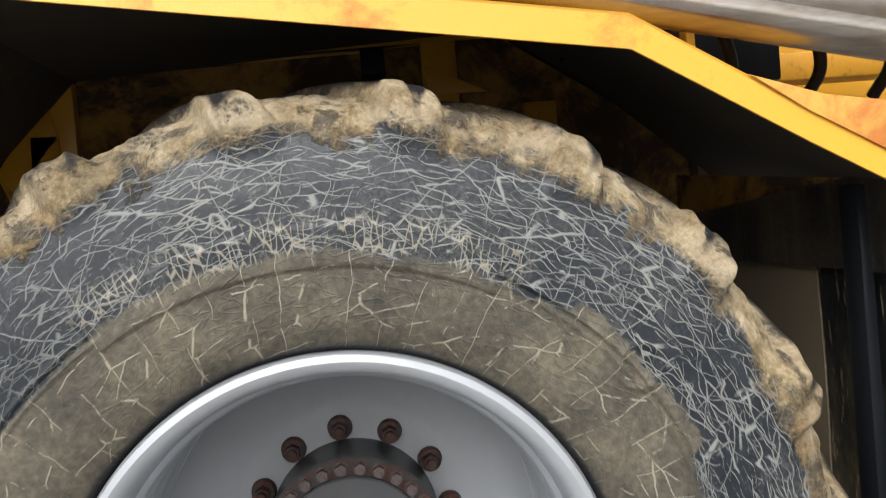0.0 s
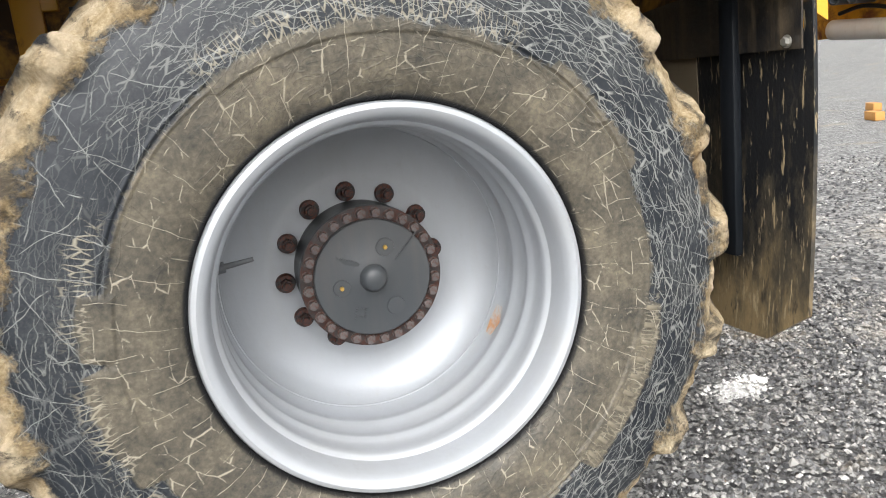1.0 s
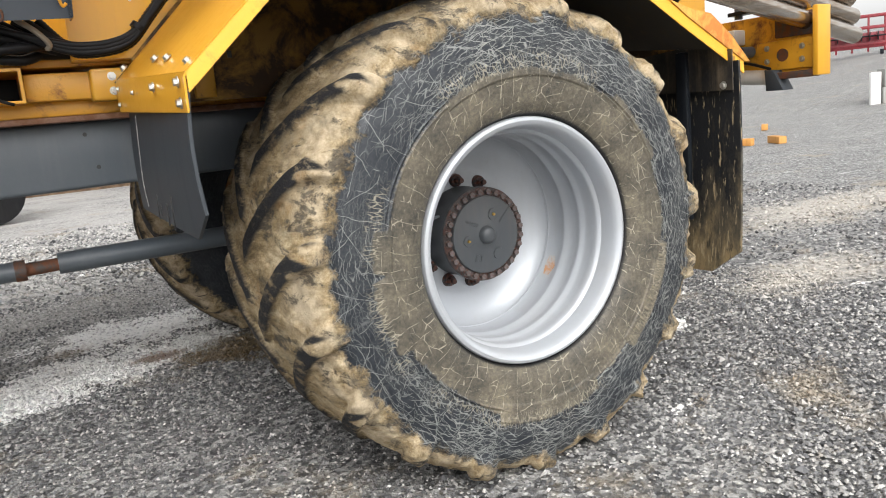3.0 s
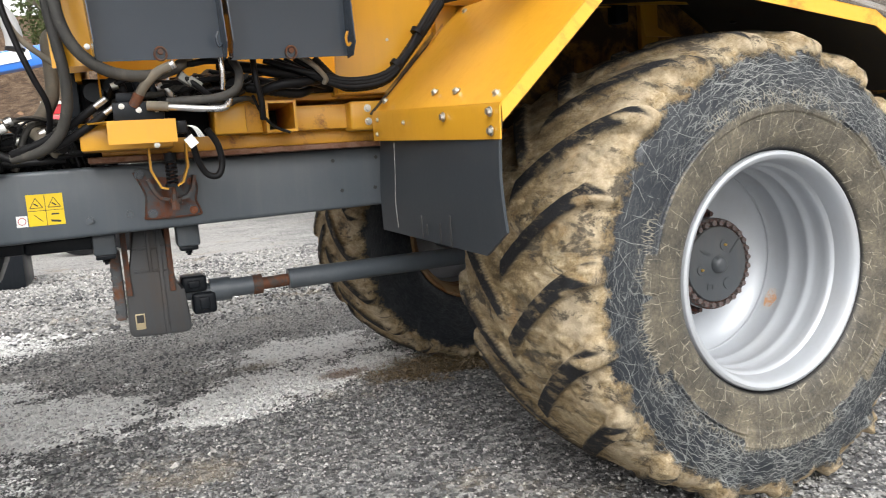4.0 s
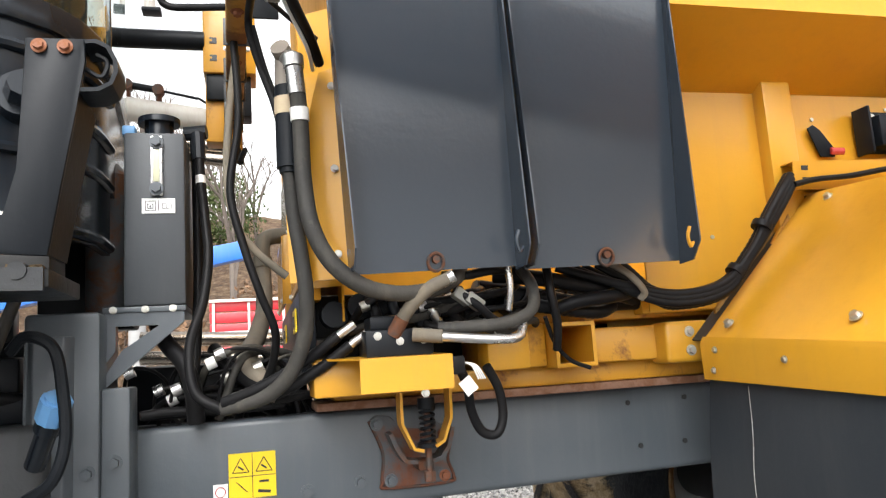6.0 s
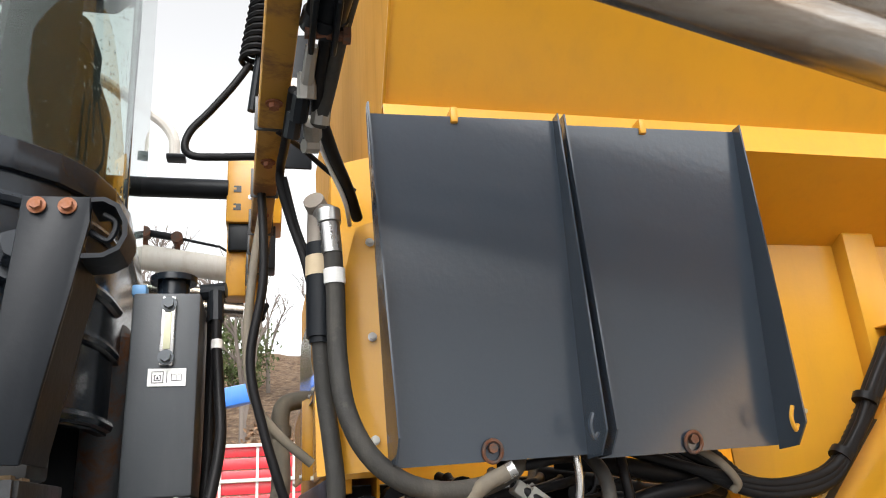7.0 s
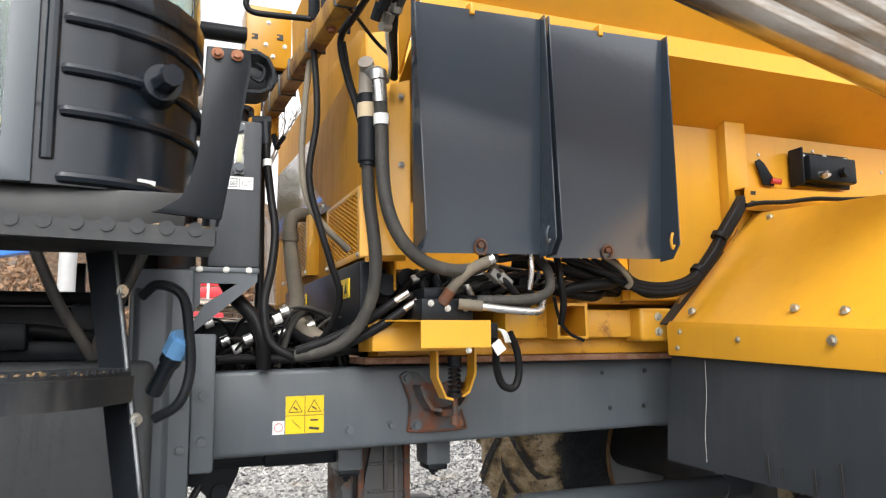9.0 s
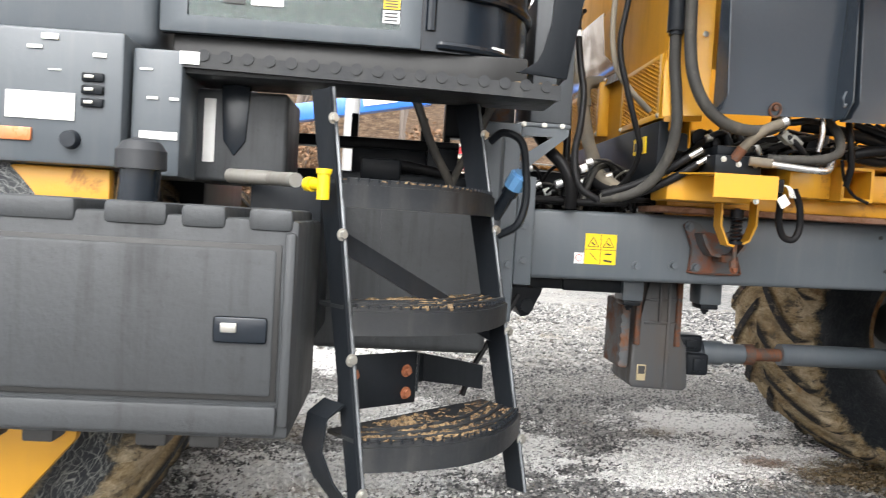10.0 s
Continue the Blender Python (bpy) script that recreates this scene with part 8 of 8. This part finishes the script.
for y, z in ((0.61, 1.478), (0.61, 1.408), (0.402, 1.470), (0.402, 1.404)):
    put("bolt", BOLT_ZINC, cover, facing((2.134, y, z), (-1, 0, 0)))
bm = bmesh.new()
bmesh.ops.create_cone(bm, cap_ends=True, segments=24, radius1=0.034, radius2=0.034, depth=0.003, matrix=facing((2.132, 0.515, 1.435), (-1, 0, 0)))
part("rust_patch", bm, RUST, cover)
bm = bmesh.new()
box(bm, 2.13, 2.15, 0.33, 0.56, 1.525, 1.645, 0.006)
part("latch_plate", bm, RUST, rear, "dark rusty plate")
bm = bmesh.new()
box(bm, 2.10, 2.16, 0.32, 0.53, 1.308, 1.345, 0.004)
part("lower_edge", bm, RUST, rear)
for y in (0.80, 0.45, 0.405):
    bm = bmesh.new()
    rod(bm, (2.15, y, 1.66), (2.15, y, 2.3), 0.022, 16)
    part("post", bm, CHASSIS, rear)
bm = bmesh.new()
sheet(bm, [[(2.12, 0.85, 1.70), (2.12, 0.47, 1.708)], [(2.20, 0.85, 1.70), (2.20, 0.47, 1.708)]], 0.02)
part("rack_rail", bm, BLACKSTEEL, rear)
for y, z in ((0.898, 1.472), (0.809, 1.466), (0.722, 1.473)):
    bm = bmesh.new()
    lathe(bm, [(-0.10, 0.030), (-0.10, 0.024), (0.10, 0.024), (0.10, 0.030)], 20, closed=True)
    for v in bm.verts:
        v.co = Vector((2.10 + v.co.y * 0.5, y + v.co.x, z + v.co.z))
    part("pipe_end", bm, CHASSIS, rear, "grey open pipe end")
bm = bmesh.new()
box(bm, 2.06, 2.16, 0.76, 1.0, 1.515, 1.60, 0.01)
part("white_block", bm, FADEDWHITE, rear)
bm = bmesh.new()
rod(bm, (2.13, 0.98, 1.352), (2.13, 0.585, 1.323), 0.040, 24)
part("roller", bm, FADEDWHITE, rear, "muddy white roller under the frame")
bm = bmesh.new()
prism(bm, [(2.08, 0.590, 1.365), (2.08, 0.535, 1.358), (2.08, 0.474, 1.250), (2.08, 0.580, 1.252)], (0.09, 0, 0), 0.003)
part("rubber_guard", bm, FLAP, rear, "black rubber guard")
bm = bmesh.new()
tube(bm, [(2.10, 0.92, 1.41), (2.09, 0.80, 1.425), (2.09, 0.68, 1.405), (2.09, 0.56, 1.368)], 0.008, 8)
part("strap", bm, HOSEBLACK, rear)
bm = bmesh.new()
box(bm, 1.25, 2.16, 1.30, 1.40, 1.36, 1.56, 0.01)
part("frame_beam", bm, YELLOW_WORN, rear)

# ---------------------------------------------------------------- the yard round the truck
def timber(x, y, ang, length=0.9, z=0.0):
    bm = bmesh.new()
    obox(bm, pose(0, 0, 0.075), length, 0.16, 0.15, 0.008)
    ob = put("timber_block", finish(bm, "timber_block", TIMBER))
    ob.matrix_basis = pose(x, y, z, 0, 0, ang)
    return tagged(ob, "orange-brown sawn timber block lying on gravel", "timber", "timber blocks on the gravel")


for x, y, a, ln, z in ((16.4, 11.1, 35, 0.55, 0), (12.5, 7.95, 60, 0.55, 0), (13.3, 9.9, 40, 0.62, 0), (12.1, 9.3, 30, 0.62, 0), (11.95, 8.35, 100, 0.40, 0), (11.6, 8.45, 110, 0.45, 0), (12.5, 10.4, 60, 0.5, 0), (10.8, 8.8, 65, 0.45, 0)):
    timber(x, y, a, ln, z)


def red_implement():
    t = tagged(new("tillage_implement"), "dark red folded tillage implement with black discs", "implement")
    t.matrix_basis = pose(45, 28.2, 2.02, 0, 0, -58)
    bm = bmesh.new()
    for z in (0.9, 1.9, 2.6):
        box(bm, -3.5, 4, -0.12, 0.12, z, z + 0.2, 0.02)
    for k in range(9):
        box(bm, -3.4 + 0.9 * k, -3.28 + 0.9 * k, -0.1, 0.1, 0.5, 2.7, 0.02)
    box(bm, -3.3, 3.8, -0.06, 0.30, 0.75, 1.7, 0.03)
    part("frame", bm, DARKRED, t)
    bm = bmesh.new()
    for k in range(16):
        rod(bm, (-3.3 + 0.45 * k, -0.35, 1.45), (-3.24 + 0.45 * k, -0.35, 1.45), 0.28, 18)
    rod(bm, (-3.5, -0.35, 1.45), (4.0, -0.35, 1.45), 0.05, 8)
    box(bm, -3.5, -3.3, -0.4, 0.4, 0.0, 0.6, 0.02)
    box(bm, 3.6, 3.8, -0.4, 0.4, 0.0, 0.6, 0.02)
    part("disc_gang", bm, BLACKSTEEL, t)
    return t


red_implement()
# the yard climbs gently at its open end
bm = bmesh.new()
sheet(bm, [[(x, y, 0.11 * (x - 26) + 0.02 * math.sin(x * 1.3 + y * 0.7) - 0.03) for y in range(4, 100, 4)] for x in range(25, 80, 3)], 0.05)
ob = put("gravel_rise", finish(bm, "gravel_rise", GRAVEL, 80))
tagged(ob, "grey gravel rise at the end of the yard", "ground", kind="structure")


def block_stack(x, y, w, h):
    bm = bmesh.new()
    box(bm, -w / 2, w / 2, -0.4, 0.4, 0, h / 2, 0.03)
    box(bm, -w / 2 + 0.05, w / 2 + 0.05, -0.4, 0.4, h / 2 + 0.01, h, 0.03)
    ob = put("concrete_block", finish(bm, "concrete_block", CONCRETE))
    ob.matrix_basis = pose(x, y, 0, 0, 0, -40)
    return tagged(ob, "stacked grey concrete blocks on the gravel", "concrete block")


block_stack(27.5, 13.4, 1.6, 1.35)
bm = bmesh.new()
box(bm, -0.18, 0.18, -0.1, 0.1, 0, 1.25, 0.02)
ob = put("white_board", finish(bm, "white_board", WHITE))
ob.matrix_basis = pose(26.6, 13.9, 0, 0, 0, -40)
tagged(ob, "white board leaning by the concrete blocks", "board")

# far side: loader boom, red trailer, pale pipes
t = tagged(new("blue_boom_lift"), "bright blue boom of a machine behind the truck", "machine")
t.matrix_basis = pose(-3.2, 14.0, 0)
bm = bmesh.new()
d0, d1 = Vector((-4.4, 0, 2.95)), Vector((0.6, 0, 3.92))
obox(bm, Matrix.Translation((d0 + d1) / 2) @ (d1 - d0).to_track_quat("X", "Z").to_matrix().to_4x4(), (d1 - d0).length, 0.35, 0.36, 0.03)
boom = part("boom", bm, BLUEPAINT, t)
bm = bmesh.new()
obox(bm, Matrix.Translation((-0.45, -0.19, 3.76)) @ (d1 - d0).to_track_quat("X", "Z").to_matrix().to_4x4(), 0.7, 0.02, 0.2, 0)
part("marking", bm, WHITE, boom)
bm = bmesh.new()
for x in (-4.6, -2.4):
    rod(bm, (x, -0.6, 0.55), (x, 0.6, 0.55), 0.55, 28)
box(bm, -5.0, -2.0, -0.5, 0.5, 0.55, 1.1, 0.05)
box(bm, -4.6, -4.0, -0.3, 0.3, 1.0, 3.5, 0.05)
part("carriage", bm, BLACKSTEEL, t)

t = tagged(new("red_trailer"), "red slatted farm trailer parked behind the truck", "trailer")
t.matrix_basis = pose(-2.55, 14.0, 0)
for k in range(5):
    bm = bmesh.new()
    box(bm, -0.7, 1.0, -0.04, 0.04, 1.85 + 0.22 * k, 2.05 + 0.22 * k, 0.01)
    part("side_board", bm, REDPAINT, t)
for k in range(3):
    bm = bmesh.new()
    box(bm, -0.65 + 0.66 * k, -0.60 + 0.66 * k, -0.09, -0.04, 1.2, 2.95, 0.008)
    part("stake", bm, FADEDWHITE, t)
for z in (1.78, 2.28, 2.9):
    bm = bmesh.new()
    box(bm, -0.7, 1.0, -0.14, -0.09, z, z + 0.06, 0.008)
    part("rail", bm, FADEDWHITE, t)
bm = bmesh.new()
box(bm, -0.7, 1.0, 0.0, 1.5, 1.1, 1.75, 0.02)
part("bed", bm, BLACKSTEEL, t)
for x in (-0.3, 0.6):
    bm = bmesh.new()
    rod(bm, (x, -0.05, 0.6), (x, 0.3, 0.6), 0.6, 28)
    part("tyre", bm, HOSEBLACK, t)

# pale grey bent spout of a machine behind the truck
t = tagged(new("discharge_spout"), "pale grey bent discharge spout standing behind the truck", "spout")
t.matrix_basis = pose(-3.9, 10.0, 0)
bm = bmesh.new()
tube(bm, [(-0.06, 0, 0.3), (-0.05, 0, 3.3), (0.10, 0, 3.80), (0.42, 0, 3.90), (0.62, 0, 3.74), (0.70, 0, 3.52), (0.71, 0, 3.28)], 0.115, 20)
pipe = part("pipe", bm, FADEDGREY, t)
for p, q in (((0.50, 0, 3.86), (0.53, 0, 3.83)), ((0.28, 0, 3.885), (0.31, 0, 3.89))):
    bm = bmesh.new()
    rod(bm, p, q, 0.122, 20)
    part("seam_ring", bm, FADEDGREY, pipe)
bm = bmesh.new()
rod(bm, (0.71, 0, 3.30), (0.705, 0, 3.262), 0.128, 20)
part("outlet_rim", bm, HOSEBLACK, pipe)
bm = bmesh.new()
box(bm, -0.8, 0.5, -0.5, 0.5, 0.0, 0.9, 0.06)
part("blower_housing", bm, BLACKSTEEL, t)

# pallet of bricks-coloured crates far behind the ladder
bm = bmesh.new()
for k in range(3):
    box(bm, -0.9, 0.9, -0.4, 0.4, 0.15 + 0.42 * k, 0.53 + 0.42 * k, 0.03)
ob = put("crate_stack", finish(bm, "crate_stack", paint("orange_crate", (0.45, 0.16, 0.06), 0.6, (0.2, 0.1, 0.05), 0.3)))
ob.matrix_basis = pose(-7.3, 11.5, -0.13)
tagged(ob, "stack of orange crates standing on the yard", "crates")


def hill_z(x, y):
    """Height of the wooded slope; it dies away towards the open end of the yard."""
    q = max(0.0, min(1.0, (18.0 - x) / 14.0))
    return -0.3 + 15.5 * max(0.0, (y - 22) / 45) ** 0.6 * q * q * (3 - 2 * q)


def hillside():
    bm = bmesh.new()
    bmesh.ops.create_grid(bm, x_segments=120, y_segments=40, size=1.0)
    for v in bm.verts:
        x, s = v.co.x * 90 - 6, (v.co.y + 1) / 2
        rough = 0.7 * noise.noise(Vector((x * 0.2, s * 9, 0))) + 0.25 * noise.noise(Vector((x * 0.9, s * 40, 3)))
        z = hill_z(x, 22 + 45 * s)
        v.co = Vector((x, 22 + 45 * s, z + rough * min(1.0, (z + 0.3) / 1.5) - (0.05 if z < -0.25 else 0.0)))
    ob = put("hillside", finish(bm, "hillside", HILL, 80))
    return tagged(ob, "brown leaf-covered hillside behind the yard", "hillside", kind="structure")


hillside()
# bank out of view behind the camera, added to darken low horizon reflections
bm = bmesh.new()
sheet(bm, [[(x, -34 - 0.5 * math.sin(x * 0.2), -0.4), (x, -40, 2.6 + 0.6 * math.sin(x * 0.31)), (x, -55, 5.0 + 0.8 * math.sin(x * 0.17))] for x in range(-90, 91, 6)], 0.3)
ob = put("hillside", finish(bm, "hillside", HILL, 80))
tagged(ob, "unseen brown bank added behind the camera to darken reflections", "hillside", kind="structure")


def bare_tree(seed, h):
    rng = random.Random(seed)
    bm = bmesh.new()

    def limb(p, d, ln, r, depth):
        q = p + d * ln
        mid = p + d * ln * 0.5 + Vector((rng.uniform(-1, 1), rng.uniform(-1, 1), 0)) * ln * 0.04
        for a, b, r0, r1 in ((p, mid, r, r * 0.85), (mid, q, r * 0.85, r * 0.68)):
            rod(bm, a, b, r0, 5 if depth else 7, r1)
        if depth >= 4:
            return
        for k in range(rng.choice((2, 3, 3))):
            nd = (d + Vector((rng.uniform(-1, 1), rng.uniform(-1, 1), rng.uniform(-0.15, 0.75))) * 0.62).normalized()
            limb(p + d * ln * rng.uniform(0.55, 1.0), nd, ln * rng.uniform(0.55, 0.78), r * 0.58, depth + 1)

    limb(Vector((0, 0, 0)), Vector((rng.uniform(-0.08, 0.08), rng.uniform(-0.08, 0.08), 1)).normalized(), h * 0.36, h * 0.017, 0)
    return bm


trees = []
for s in range(4):
    bm = bare_tree(s + 1, 9.0)
    root = tagged(new("bare_tree"), "leafless grey deciduous tree on the hillside", "tree", "bare trees on the hillside")
    part("trunk", bm, BARK, root)
    root.matrix_basis = pose(-11 + 4 * s, 25, hill_z(-11 + 4 * s, 25) - 0.2)
    trees.append(root)
rng = random.Random(7)
for k in range(46):
    x, y = rng.uniform(-30, 8), rng.uniform(27, 58)
    copy_thing(trees[k % 4], pose(x, y, hill_z(x, y) - 0.2, 0, 0, rng.uniform(0, 360)) @ Matrix.Scale(rng.uniform(0.7, 1.3), 4))


def shrub(x, y, h, mat, name, label, seed, count=1500, leaf=0.09):
    rs = np.random.default_rng(seed)
    c = rs.normal(0, 1, (count, 3))
    c /= np.linalg.norm(c, axis=1)[:, None]
    rad = rs.uniform(0.35, 1, (count, 1)) ** 0.6
    lump = 1 + 0.25 * np.sin(c[:, :1] * 5 + seed) * np.cos(c[:, 1:2] * 6)
    c = c * rad * lump * np.array([h * 0.38, h * 0.38, h * 0.5]) + np.array([0, 0, h * 0.55])
    u, w = rs.normal(0, 1, (count, 3)), rs.normal(0, 1, (count, 3))
    u /= np.linalg.norm(u, axis=1)[:, None]
    w /= np.linalg.norm(w, axis=1)[:, None]
    v = np.stack([c - u * leaf, c + w * leaf * 0.6, c + u * leaf, c - w * leaf * 0.6], 1).reshape(-1, 3)
    f = np.arange(count * 4).reshape(-1, 4)
    me = bpy.data.meshes.new(name)
    me.from_pydata(v.tolist(), [], f.tolist())
    me.materials.append(mat)
    root = tagged(new(name), label, "shrub")
    root.matrix_basis = pose(x, y, hill_z(x, y) - 0.1)
    put("crown", me, root)
    bm = bmesh.new()
    for k in range(5):
        a = k * 1.3
        rod(bm, (0, 0, -0.1), (h * 0.2 * math.cos(a), h * 0.2 * math.sin(a), h * 0.6), h * 0.02, 6, h * 0.008)
    part("stems", bm, BARK, root)
    return root


shrub(-3.6, 34.0, 4.0, LEAF, "evergreen_shrub", "yellowish green evergreen shrub on the slope", 3, 2600, 0.11)
for k in range(12):
    shrub(-17 + 2.1 * k, 22.6 + (k % 3) * 0.9, 1.8 + (k % 4) * 0.35, BRUSH, "dry_bush", "dry brown leafless brush at the slope's foot", 20 + k, 700, 0.10)
